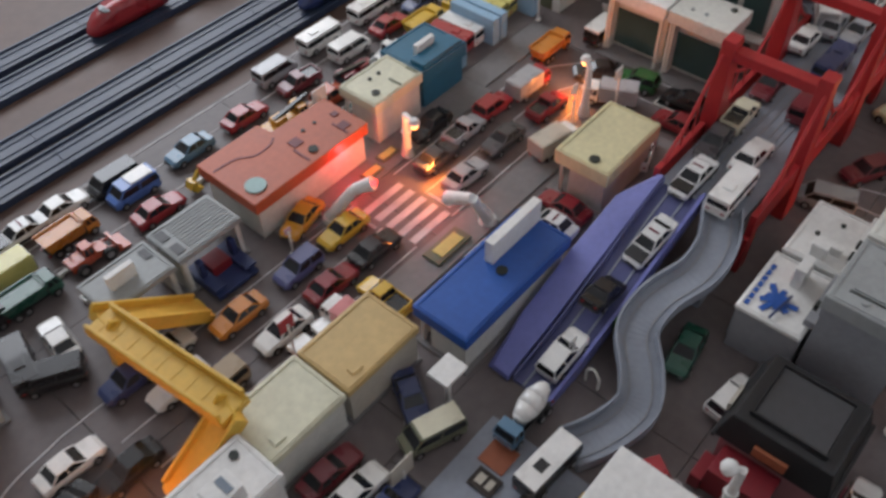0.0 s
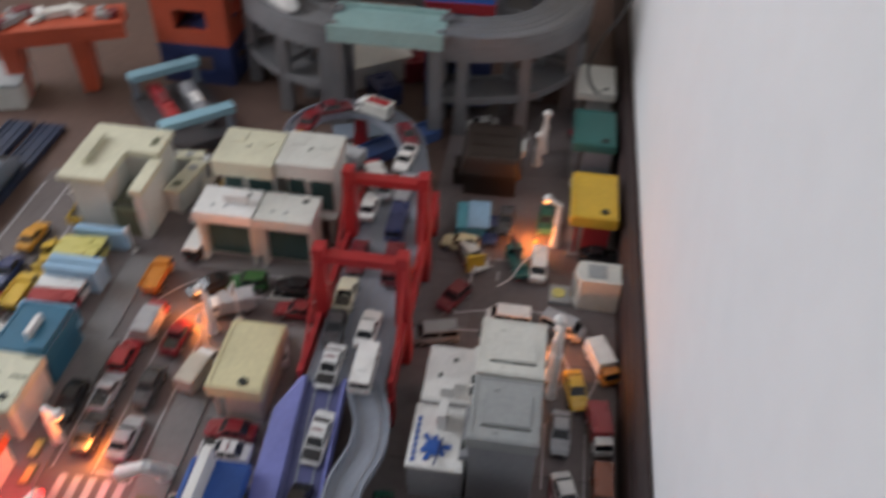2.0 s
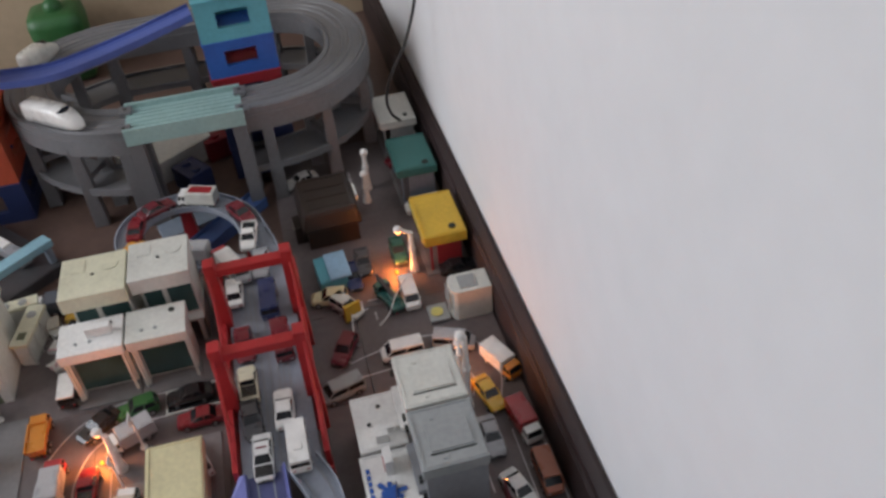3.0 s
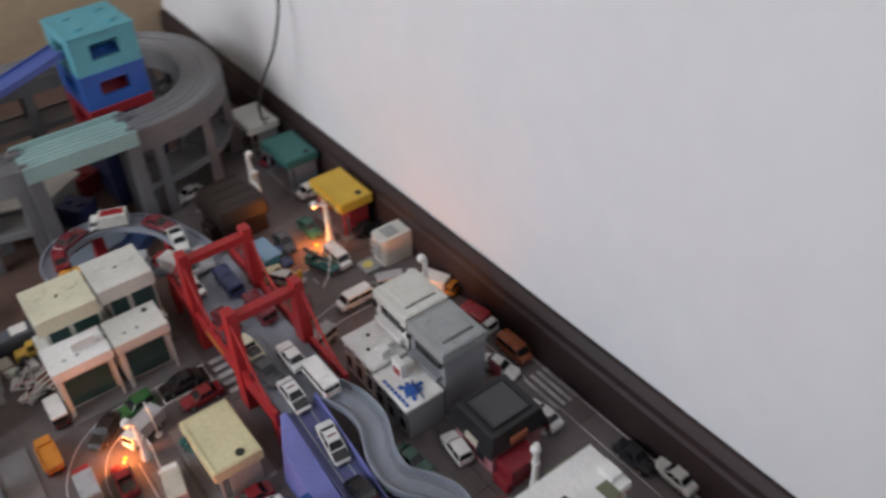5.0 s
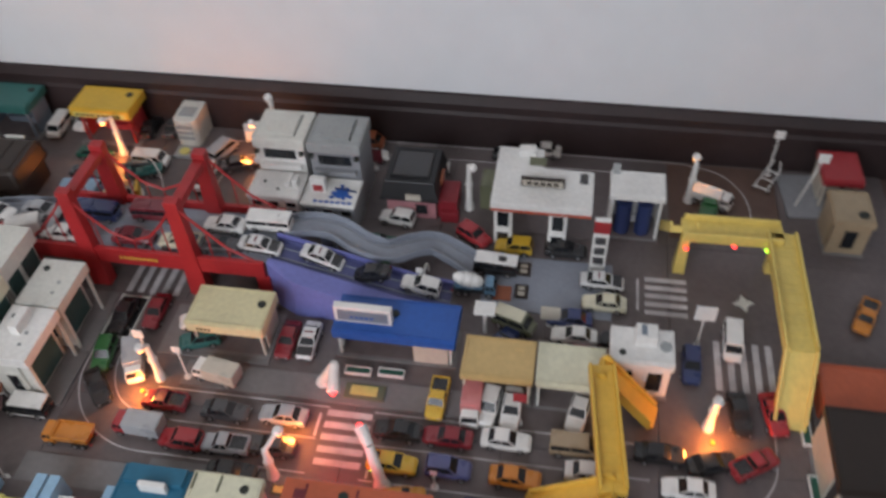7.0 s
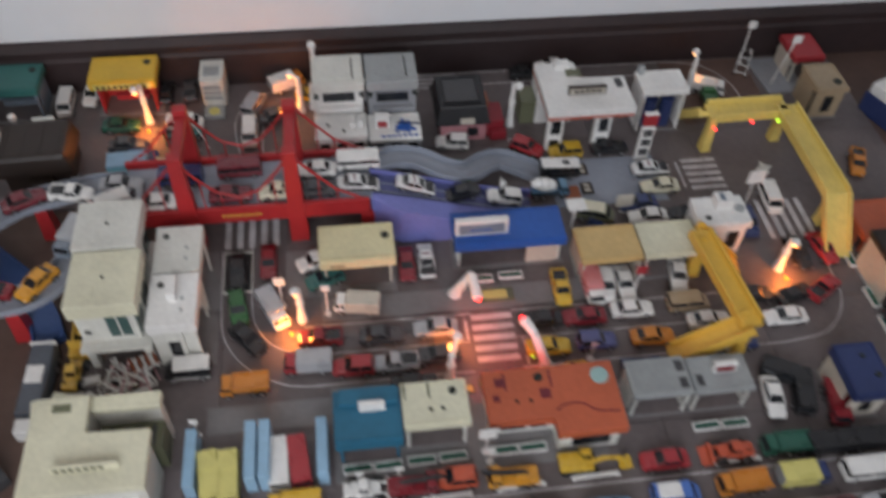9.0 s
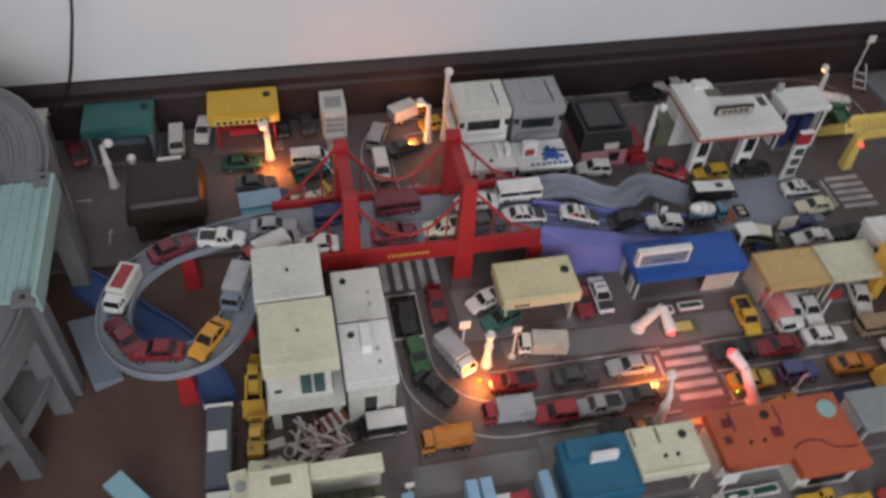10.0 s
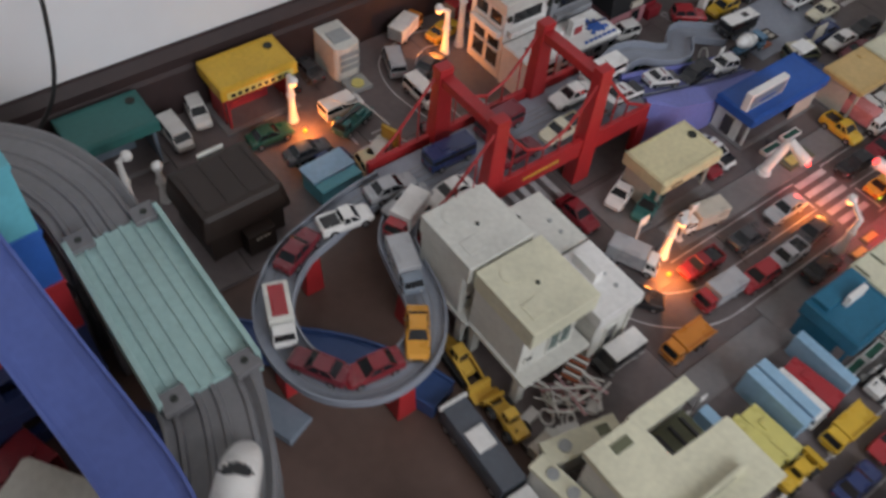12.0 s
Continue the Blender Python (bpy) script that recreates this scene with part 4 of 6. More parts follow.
for k in range(3):
    window(s, -0.066 + k * 0.046, -0.036 + k * 0.046, -0.06, 0.014, 0.06, paint("white"))
    slab("awning", -0.07 + k * 0.046, -0.032 + k * 0.046, -0.074, -0.061, 0.064, 0.068, paint("white"), s)
r = slab("low_roof", -0.0075, 0.086, 0.054, 0.077, 0.096, 0.108, paint("roofcream"), s, "low cream roof", 0.001)
slab("low_wall", -0.0075, 0.082, 0.058, 0.073, 0, 0.0965, paint("ivory"), s)
slab("dark_yard", -0.007, 0.082, 0.013, 0.057, 0, 0.06, paint("olive"), s, "dark recessed yard roof", 0.001)
for k in range(4):
    slab("yard_rib", 0.008 + k * 0.02, 0.012 + k * 0.02, 0.018, 0.05, 0.0596, 0.063, paint("charcoal"), s)

depot = thing("toy_bus_depot", "open toy bus depot with pale blue partition walls", "toy building", -0.37, -0.315, 0)
slab("base", -0.11, 0.108, -0.055, 0.052, 0, 0.0034, ROAD, depot)
for px in (-0.094, -0.008, 0.012, 0.094):
    slab("partition", px - 0.008, px + 0.008, -0.045, 0.045, 0.003, 0.042 if abs(px) > 0.05 else 0.05, paint("skyblue"), depot, "pale blue partition", 0.001)
r = shop("toy_shop", "petrol-blue-roofed toy shop with a white roof sign", -0.256, -0.158, -0.333, -0.248, 0.072, paint("petrol"), paint("petrol"), 0.024, 0.005)
slab("roof_sign", -0.012, 0.026, 0.004, 0.012, 0.0718, 0.09, paint("white"), r, "white roof sign", 0.0008)
slab("roof_step", -0.04, 0.044, 0.014, 0.04, 0.0718, 0.08, paint("petrol"), r, bevel=0.001)
r = shop("toy_shop", "cream-roofed toy shop with round roof dots", -0.156, -0.058, -0.318, -0.246, 0.074, paint("roofcream"), paint("ivory"), 0.016, 0.004, [(-0.08, -0.266, 0.006), (-0.115, -0.294, 0.003), (-0.097, -0.294, 0.003)])
for k in range(2):
    slab("roof_strip", -0.046 + k * 0.036, -0.043 + k * 0.036, 0.008, 0.032, 0.0738, 0.0755, paint("olive"), r)
o = thing("toy_diner", "orange-red-roofed toy diner with a green roof disc", "toy building", 0.07, -0.292, 0)
part("roof", prism(nb(), [(-0.102, -0.03), (-0.004, -0.03), (-0.004, -0.058), (0.1, -0.058), (0.1, 0.058), (-0.102, 0.056)], 0.05, 0.068), paint("brick"), o, "orange-red flat roof", 0.0016)
part("wall", prism(nb(), [(-0.096, -0.014), (0.002, -0.014), (0.002, -0.05), (0.094, -0.05), (0.094, 0.052), (-0.096, 0.05)], 0.0, 0.05), paint("ivory"), o, "white walls")
part("roof_disc", rod(nb(), (0.076, 0.032, 0.0678), (0.076, 0.032, 0.0705), 0.014, n=22), paint("mint"), o, "pale green disc")
part("roof_vent", rod(nb(), (-0.018, 0.038, 0.0678), (-0.018, 0.038, 0.07), 0.007, n=14), DOT, o)
for vx in (-0.056, -0.035):
    part("roof_vent", rod(nb(), (vx, 0.0, 0.0678), (vx, 0.0, 0.0695), 0.003, n=10), paint("brown"), o)
for vx in (-0.07, 0.0):
    slab("roof_groove", vx - 0.0015, vx + 0.0015, 0.02, 0.05, 0.0678, 0.0692, paint("maroon"), o)
for vx, vy, s in ((-0.012, 0.01, 0.008), (-0.078, 0.034, 0.007), (-0.086, 0.008, 0.005)):
    slab("roof_hatch", vx - s, vx + s, vy - s, vy + s, 0.0678, 0.0694, paint("maroon"), o, "dark square roof hatch", 0.0003)
part("roof_seam", sweep(nb(), smooth_line([(0.094, -0.03, 0.068), (0.06, -0.026, 0.068), (0.04, -0.012, 0.068), (0.015, -0.012, 0.068), (0.0, -0.02, 0.068)], 5), [(-0.0012, -0.0005), (0.0012, -0.0005), (0.0012, 0.0008), (-0.0012, 0.0008)]), paint("maroon"), o)
window(o, -0.08, -0.04, -0.014, 0.012, 0.038, paint("white"))
window(o, -0.034, -0.008, -0.014, 0.012, 0.038, paint("white"))
window(o, 0.02, 0.08, -0.05, 0.012, 0.04, paint("white"))
r = shop("toy_garage", "pale grey toy garage with a ribbed roof and an open bay", 0.192, 0.286, -0.302, -0.236, 0.064, paint("grey"), paint("ivory"), 0.008, 0.003, through_bay=True)
for k in range(11):
    slab("roof_rib", -0.042, 0.024, -0.028 + k * 0.0053, -0.0258 + k * 0.0053, 0.0638, 0.0652, paint("grey"), r)
slab("roof_grille", 0.029, 0.041, -0.024, -0.006, 0.0638, 0.0654, paint("charcoal"), r, "dark roof grille")
slab("roof_grille", 0.029, 0.041, 0.006, 0.024, 0.0638, 0.0654, paint("charcoal"), r, "dark roof grille")
lift = thing("car_lift", "dark blue toy car lift with a red platform in a garage", "car lift", 0.238, -0.236, 0.003)
slab("base", -0.03, 0.032, -0.03, 0.036, 0, 0.006, paint("navy"), lift, bevel=0.001)
for px in (-0.024, 0.024):
    slab("post", px - 0.004, px + 0.004, -0.006, 0.004, 0.0058, 0.04, paint("navy"), lift, bevel=0.001)
    part("runway", side_prism(nb(), [(px - 0.008, 0.012), (px + 0.008, 0.012), (px + 0.008, 0.015), (px - 0.008, 0.015)], -0.026, 0.032), paint("navy"), lift)
slab("platform", -0.014, 0.014, -0.022, 0.006, 0.0058, 0.02, paint("darkred"), lift, "dark red platform", 0.001)
r = shop("toy_garage", "grey toy garage with a white and red roof sign", 0.29, 0.384, -0.302, -0.238, 0.06, paint("grey"), paint("ivory"), 0.008, 0.003, through_bay=True)
slab("roof_sign", -0.012, 0.024, 0.0, 0.008, 0.0598, 0.081, paint("white"), r, "white roof sign", 0.0008)
slab("sign_face", -0.008, 0.02, -0.0012, 0.0002, 0.064, 0.076, paint("darkred"), r)
slab("roof_grille", -0.04, -0.03, -0.02, -0.002, 0.0598, 0.0614, paint("charcoal"), r, "dark roof grille")
slab("counter", 0.0, 0.03, 0.004, 0.02, 0.0038, 0.024, paint("rust"), r, bevel=0.001)
r = shop("toy_shop", "dark blue-roofed beige toy shop", 0.522, 0.588, -0.342, -0.25, 0.078, paint("navy"), paint("beige"), 0.02, 0.004, [(0.57, -0.31, 0.005), (0.56, -0.275, 0.004)], "closed")
r = shop("toy_shop", "brown-black-roofed toy shop with beige walls", 0.685, 0.775, -0.165, -0.035, 0.09, paint("brown"), paint("beige"), 0.012, 0.004)
r = shop("toy_shop", "orange-red flat toy building", 0.7, 0.8, -0.02, 0.07, 0.05, paint("brick"), paint("brick"), 0.014, 0.004)
br = thing("toy_hut", "dark brown toy lodge with a ribbed roof", "toy building", -0.78, 0.333, 0, 2)
part("roof", frustum(nb(), (-0.068, 0.068, -0.06, 0.06), (-0.06, 0.06, -0.05, 0.052), 0.045, 0.09), paint("brown"), br, "dark brown roof", 0.009)
slab("wall", -0.056, 0.056, -0.05, 0.05, 0, 0.046, paint("brown"), br)
slab("porch", -0.012, 0.03, -0.072, -0.0505, 0, 0.04, paint("brown"), br, "dark porch", 0.001)
for k in range(4):
    slab("roof_rib", -0.05 + k * 0.032, -0.046 + k * 0.032, -0.04, 0.042, 0.0888, 0.0912, paint("brown"), br)
bars(br, 0.0, 0.022, -0.0722, 0.03, 4, paint("beige"), 0.004)
slab("chimney_sign", -0.01, 0.03, 0.056, 0.06, 0.074, 0.09, paint("ivory"), br, "pale roof sign", 0.0006)

# ---- the red suspension bridge, its ramps and the loop road ----
DECK = 0.082
sb = thing("suspension_bridge", "red toy suspension bridge with a grey road deck", "toy bridge", 0, 0, 0)
for tx in (-0.486, -0.303):
    for ty in (0.126, 0.246):
        bm = nb()
        frustum(bm, (tx - 0.017, tx + 0.017, ty - 0.012, ty + 0.012), (tx - 0.011, tx + 0.011, ty - 0.0085, ty + 0.0085), 0, 0.205)
        box(bm, tx - 0.012, tx + 0.012, ty - 0.0095, ty + 0.0095, 0.2045, 0.214, 0.001)
        part("tower_leg", bm, paint("bridge"), sb, bevel=0.0012)
    slab("top_beam", tx - 0.009, tx + 0.009, 0.133, 0.239, 0.188, 0.202, paint("bridge"), sb, bevel=0.0012)
    slab("lower_beam", tx - 0.009, tx + 0.009, 0.136, 0.236, 0.05, 0.066, paint("bridge"), sb, bevel=0.0012)
for gy in (0.122, 0.25):
    bm = nb()
    box(bm, -0.605, -0.175, gy - 0.004, gy + 0.004, 0.058, 0.092)
    part("girder", bm, paint("bridge"), sb, bevel=0.001)
    for ex in (-0.6, -0.18):
        slab("end_leg", ex - 0.012, ex + 0.012, gy - 0.0045, gy + 0.0045, 0, 0.0585, paint("bridge"), sb, bevel=0.001)
    cable = [(-0.59, 0.095), (-0.56, 0.118), (-0.52, 0.165), (-0.486, 0.206), (-0.46, 0.165), (-0.43, 0.13), (-0.395, 0.115), (-0.36, 0.13), (-0.33, 0.165), (-0.303, 0.206), (-0.27, 0.165), (-0.23, 0.118), (-0.19, 0.095)]
    for (xa, za), (xb, zb) in zip(cable, cable[1:]):
        part("cable_link", rod(nb(), (xa, gy, za), (xb, gy, zb), 0.0024, n=6), paint("bridge"), sb)
    for k, (hx, hz) in enumerate([(-0.55, 0.13), (-0.52, 0.165), (-0.455, 0.158), (-0.425, 0.126), (-0.395, 0.115), (-0.365, 0.126), (-0.335, 0.158), (-0.26, 0.152), (-0.23, 0.118)]):
        part("hanger", rod(nb(), (hx, gy, 0.091), (hx, gy, hz), 0.0012, n=6), paint("bridge"), sb)
bars(sb, -0.43, -0.36, 0.1178, 0.075, 10, paint("gold"), 0.006)


def road_profile(w, wall=0.008, t=0.004):
    h = w / 2
    return [(-h, -t), (h, -t), (h, wall), (h - 0.003, wall), (h - 0.003, 0), (-h + 0.003, 0), (-h + 0.003, wall), (-h, wall)]


slab("deck", -0.6, -0.168, 0.131, 0.241, DECK - 0.005, DECK, paint("ramp"), sb, "grey double road deck")
for ly in (0.158, 0.166, 0.174, 0.186, 0.198, 0.206, 0.214):
    slab("deck_rib", -0.6, -0.17, ly - 0.001, ly + 0.001, DECK - 0.0005, DECK + 0.0012, paint("steel"), sb)
lp = thing("loop_road", "grey toy loop road on red pillars", "toy road", 0, 0, 0)
ring = smooth_line([(-0.6, 0.208, DECK), (-0.65, 0.204, DECK), (-0.71, 0.19, DECK), (-0.775, 0.168, DECK), (-0.83, 0.115, DECK), (-0.845, 0.05, DECK), (-0.825, -0.01, DECK), (-0.775, -0.04, DECK), (-0.715, -0.03, DECK), (-0.675, 0.015, DECK), (-0.66, 0.07, DECK), (-0.645, 0.12, DECK), (-0.615, 0.15, DECK), (-0.6, 0.155, DECK)], 8)
part("carriageway", sweep(nb(), ring, road_profile(0.05)), paint("ramp"), lp, "grey ribbed carriageway")
for e in (-0.009, 0.0, 0.009):
    part("lane_rib", sweep(nb(), ring, [(e - 0.0009, -0.0005), (e + 0.0009, -0.0005), (e + 0.0009, 0.0011), (e - 0.0009, 0.0011)]), paint("steel"), lp)
for rx, ry in ((-0.745, 0.178), (-0.75, -0.043), (-0.845, 0.06), (-0.665, 0.06)):
    part("pillar", frustum(nb(), (rx - 0.014, rx + 0.014, ry - 0.014, ry + 0.014), (rx - 0.01, rx + 0.01, ry - 0.01, ry + 0.01), FZ, DECK - 0.004), paint("bridge"), lp, "red pillar", 0.0015)
pr = thing("purple_ramp", "purple-blue plastic toy ramp down from the bridge", "toy ramp", 0, 0, 0)
down = smooth_line([(-0.17, 0.16, DECK), (-0.12, 0.16, 0.068), (-0.03, 0.162, 0.04), (0.06, 0.163, 0.014), (0.13, 0.164, 0.003)], 6)
part("carriageway", sweep(nb(), down, road_profile(0.052)), paint("indigo"), pr, "dark blue-violet carriageway")
for e in (-0.011, 0.011):
    part("lane_rib", sweep(nb(), down, [(e - 0.0012, -0.0005), (e + 0.0012, -0.0005), (e + 0.0012, 0.0012), (e - 0.0012, 0.0012)]), paint("ramp"), pr)
bm = nb()
sk = [(-0.17, 0.134, DECK + 0.01), (-0.12, 0.134, 0.078), (-0.03, 0.134, 0.05), (0.06, 0.134, 0.024), (0.135, 0.135, 0.01)]
off = (0.008, 0.034, 0.037, 0.036, 0.022)
top = [bm.verts.new(p) for p in sk]
out = [bm.verts.new((x - 0.002, y - o, z * 0.95)) for (x, y, z), o in zip(sk, off)]
foot = [bm.verts.new((x - 0.002, y - o - 0.008, 0)) for (x, y, z), o in zip(sk, off)]
inn = [bm.verts.new((x, y, 0)) for x, y, z in sk]
for ra, rb in ((top, out), (out, foot), (foot, inn), (inn, top)):
    for k in range(4):
        bm.faces.new((ra[k], ra[k + 1], rb[k + 1], rb[k]))
for k in (0, 4):
    bm.faces.new((top[k], out[k], foot[k], inn[k]))
part("flank", bm, paint("purple"), pr, "broad purple flank", 0.001)
part("far_wall", sweep(nb(), smooth_line([(x, 0.189, z) for x, y, z in sk], 3), [(-0.002, -0.02), (0.002, -0.02), (0.002, 0.004), (-0.002, 0.004)]), paint("purple"), pr)
gr = thing("wavy_ramp", "blue-grey wavy toy ramp with raised edges", "toy ramp", 0, 0, 0)
wav = smooth_line([(-0.17, 0.214, DECK), (-0.125, 0.234, 0.075), (-0.08, 0.237, 0.066), (-0.03, 0.219, 0.052), (0.015, 0.22, 0.04), (0.052, 0.25, 0.03), (0.086, 0.267, 0.02), (0.128, 0.256, 0.009), (0.165, 0.236, 0.003)], 7)
part("carriageway", sweep(nb(), wav, road_profile(0.048, 0.011)), paint("ramp"), gr)
for e in (-0.012, 0.012):
    part("lane_rib", sweep(nb(), wav, [(e - 0.0009, -0.0005), (e + 0.0009, -0.0005), (e + 0.0009, 0.0011), (e - 0.0009, 0.0011)]), paint("steel"), gr)
for rx, ry, rz in ((-0.1, 0.236, 0.066), (0.0, 0.219, 0.04)):
    slab("pillar", rx - 0.01, rx + 0.01, ry - 0.01, ry + 0.01, 0, rz, paint("ramp"), gr)

arch = smooth_line([(0.078, 0.2, 0.0), (0.078, 0.2, 0.02), (0.08, 0.209, 0.03), (0.082, 0.218, 0.02), (0.082, 0.218, 0.004)], 4)
part("arch_hoop", [rod(q, u, v, 0.0016, n=6) for q in [nb()] for u, v in zip(arch, arch[1:])][0], paint("ivory"), gr, "white hoop between the ramps")
slab("decal", -0.03, 0.02, 0.1925, 0.194, 0.026, 0.044, paint("green"), gr, "green leaf decal")

# ---- the raised railway with its towers ----
RZ = 0.216
rail = thing("raised_railway", "grey double-track toy railway raised on piers in an oval", "toy railway", 0, 0, 0)
TRACK = paint("trackgrey")


def track_profile(w):
    h = w / 2
    out = [(-h, -0.01), (h, -0.01), (h, 0.006), (h - 0.003, 0.006)]
    for c in (0.22, -0.22):
        x = c * w
        out += [(x + 0.016, 0.0), (x + 0.014, 0.003), (x + 0.01, 0.003), (x + 0.008, 0.0), (x - 0.008, 0.0), (x - 0.01, 0.003), (x - 0.014, 0.003), (x - 0.016, 0.0)]
    return out + [(-h + 0.003, 0.006), (-h, 0.006)]


oval = smooth_line([(-0.962, 0.21, RZ), (-0.968, 0.29, RZ), (-1.0, 0.37, RZ), (-1.07, 0.43, RZ), (-1.16, 0.455, RZ), (-1.26, 0.445, RZ), (-1.34, 0.4, RZ), (-1.38, 0.32, RZ), (-1.385, 0.2, RZ), (-1.385, 0.0, RZ), (-1.375, -0.09, RZ), (-1.33, -0.17, RZ), (-1.25, -0.215, RZ), (-1.16, -0.22, RZ), (-1.07, -0.19, RZ), (-1.0, -0.12, RZ), (-0.97, -0.05, RZ), (-0.962, 0.0, RZ)], 6)
part("track", sweep(nb(), oval, track_profile(0.092)), TRACK, rail, "grey ribbed double track")
for k in range(3, len(oval), 8):
    p, q = oval[k], oval[min(k + 1, len(oval) - 1)]
    d = (oval[min(k + 1, len(oval) - 1)] - oval[max(0, k - 1)]).normalized()
    s = Vector((d.y, -d.x, 0))
    pier = nb()
    for e in (-1, 1):
        c = p + s * 0.036 * e
        frustum(pier, (c.x - 0.014, c.x + 0.014, c.y - 0.014, c.y + 0.014), (c.x - 0.01, c.x + 0.01, c.y - 0.01, c.y + 0.01), FZ, RZ - 0.03)
    beam(pier, p + s * 0.048 + Vector((0, 0, -0.022)), p - s * 0.048 + Vector((0, 0, -0.022)), 0.026, 0.022)
    beam(pier, p + s * 0.04 + Vector((0, 0, -0.11)), p - s * 0.04 + Vector((0, 0, -0.11)), 0.014, 0.014)
    part("pier", pier, TRACK, rail, bevel=0.001)
gird = nb()
sweep(gird, oval, [(0.044, -0.045), (0.048, -0.045), (0.048, -0.009), (0.044, -0.009)])
sweep(gird, oval, [(-0.048, -0.045), (-0.044, -0.045), (-0.044, -0.009), (-0.048, -0.009)])
part("side_girder", gird, TRACK, rail, "grey side girders")
low = [Vector((q.x, q.y, 0.085)) for q in oval]
part("lower_track", sweep(nb(), low, [(-0.046, -0.012), (0.046, -0.012), (0.046, 0.004), (0.04, 0.004), (0.04, -0.002), (-0.04, -0.002), (-0.04, 0.004), (-0.046, 0.004)]), TRACK, rail, "grey lower track level")
tb = thing("girder_bridge", "pale mint-green ribbed toy railway bridge", "toy bridge", -0.955, 0.1, 0)
slab("deck", -0.052, 0.052, -0.112, 0.112, RZ - 0.012, RZ + 0.004, paint("mint"), tb, bevel=0.001)
for gx in (-0.05, 0.05):
    slab("side_wall", gx - 0.003, gx + 0.003, -0.114, 0.114, RZ - 0.02, RZ + 0.016, paint("mint"), tb, bevel=0.001)
for gx in (-0.034, -0.022, -0.008, 0.008, 0.022, 0.034):
    slab("rib", gx - 0.002, gx + 0.002, -0.112, 0.112, RZ + 0.0036, RZ + 0.0062, paint("mint"), tb)
for gy in (-0.1, 0.1):
    for gx in (-0.036, 0.036):
        slab("pier", gx - 0.014, gx + 0.014, gy - 0.014, gy + 0.014, FZ, RZ - 0.0125, TRACK, tb, "grey pier", 0.001)
        slab("end_clip", gx - 0.014, gx + 0.014, gy * 1.12 - 0.012, gy * 1.12 + 0.012, RZ + 0.003, RZ + 0.012, TRACK, tb, bevel=0.001)
        part("clip_hole", rod(nb(), (gx, gy * 1.12, RZ + 0.0115), (gx, gy * 1.12, RZ + 0.0128), 0.004, n=10), DOT, tb)


def block_tower(label, x, y, yaw, w, d, levels):
    root = thing("block_tower", label, "toy tower", x, y, 0, yaw)
    z = FZ
    for h, key in levels:
        t = 0.012
        b = slab("block", -w - 0.002, w + 0.002, -d - 0.002, d + 0.002, z + h - 0.006, z + h, paint(key), root, word(key) + " hollow block with openings", 0.001)
        lo, hi, top = z + h * 0.3, z + h * 0.72, z + h - 0.006
        for s in (-1, 1):
            y0, y1 = sorted((s * d, s * (d - t)))
            x0, x1 = sorted((s * w, s * (w - t)))
            for xa, xb, za, zb in ((-w, w, z, lo), (-w, w, hi, top), (-w, -w * 0.5, lo, hi), (w * 0.5, w, lo, hi)):
                slab("panel", xa, xb, y0, y1, za, zb, paint(key), b)
            for ya, yb, za, zb in ((-d + t, d - t, z, lo), (-d + t, d - t, hi, top), (-d + t, -d * 0.45, lo, hi), (d * 0.45, d - t, lo, hi)):
                slab("panel", x0, x1, ya, yb, za, zb, paint(key), b)
        for sx in (-0.5, 0.5):
            for sy in (-0.5, 0.5):
                part("stud", rod(nb(), (sx * w, sy * d, z + h - 0.001), (sx * w, sy * d, z + h + 0.004), 0.012, n=16), paint(key), b)
        z += h
    return root


block_tower("stack of hollow red, blue and cyan plastic blocks", -1.096, 0.228, 3, 0.07, 0.07, [(0.08, "navy"), (0.086, "navy"), (0.08, "crimson"), (0.078, "royal"), (0.086, "cyan")])
block_tower("tall stack of blue, orange and red plastic blocks", -1.11, -0.35, 0, 0.086, 0.082, [(0.095, "navy"), (0.112, "vermilion"), (0.112, "vermilion"), (0.1, "red")])
sl = thing("slide_rail", "purple-blue sloping plastic slide between the block towers", "toy ramp", 0, 0, 0)
slope = smooth_line([(-1.084, 0.152, 0.362), (-1.066, 0.02, 0.33), (-1.05, -0.1, 0.308), (-1.05, -0.16, 0.302), (-1.055, -0.21, 0.302), (-1.06, -0.264, 0.302)], 5)
part("chute", sweep(nb(), slope, [(-0.026, -0.004), (0.026, -0.004), (0.026, 0.002), (0.018, 0.0), (-0.018, 0.0), (-0.026, 0.002)]), paint("slideblue"), sl, "blue chute floor")
for e in (-1, 1):
    part("side_lip", sweep(nb(), slope, [(e * 0.0275 - 0.0015, -0.006), (e * 0.0275 + 0.0015, -0.006), (e * 0.0275 + 0.0015, 0.008), (e * 0.0275 - 0.0015, 0.008)]), paint("slideblue"), sl)
wb = thing("white_crate", "pale grey plastic crate lying inside the oval", "crate", -1.135, 0.01, FZ, 35)
slab("tray", -0.06, 0.06, -0.09, 0.09, 0, 0.05, paint("ivory"), wb, bevel=0.003)
slab("lid", -0.062, 0.062, -0.092, 0.092, 0.05, 0.056, paint("ivory"), wb, bevel=0.002)


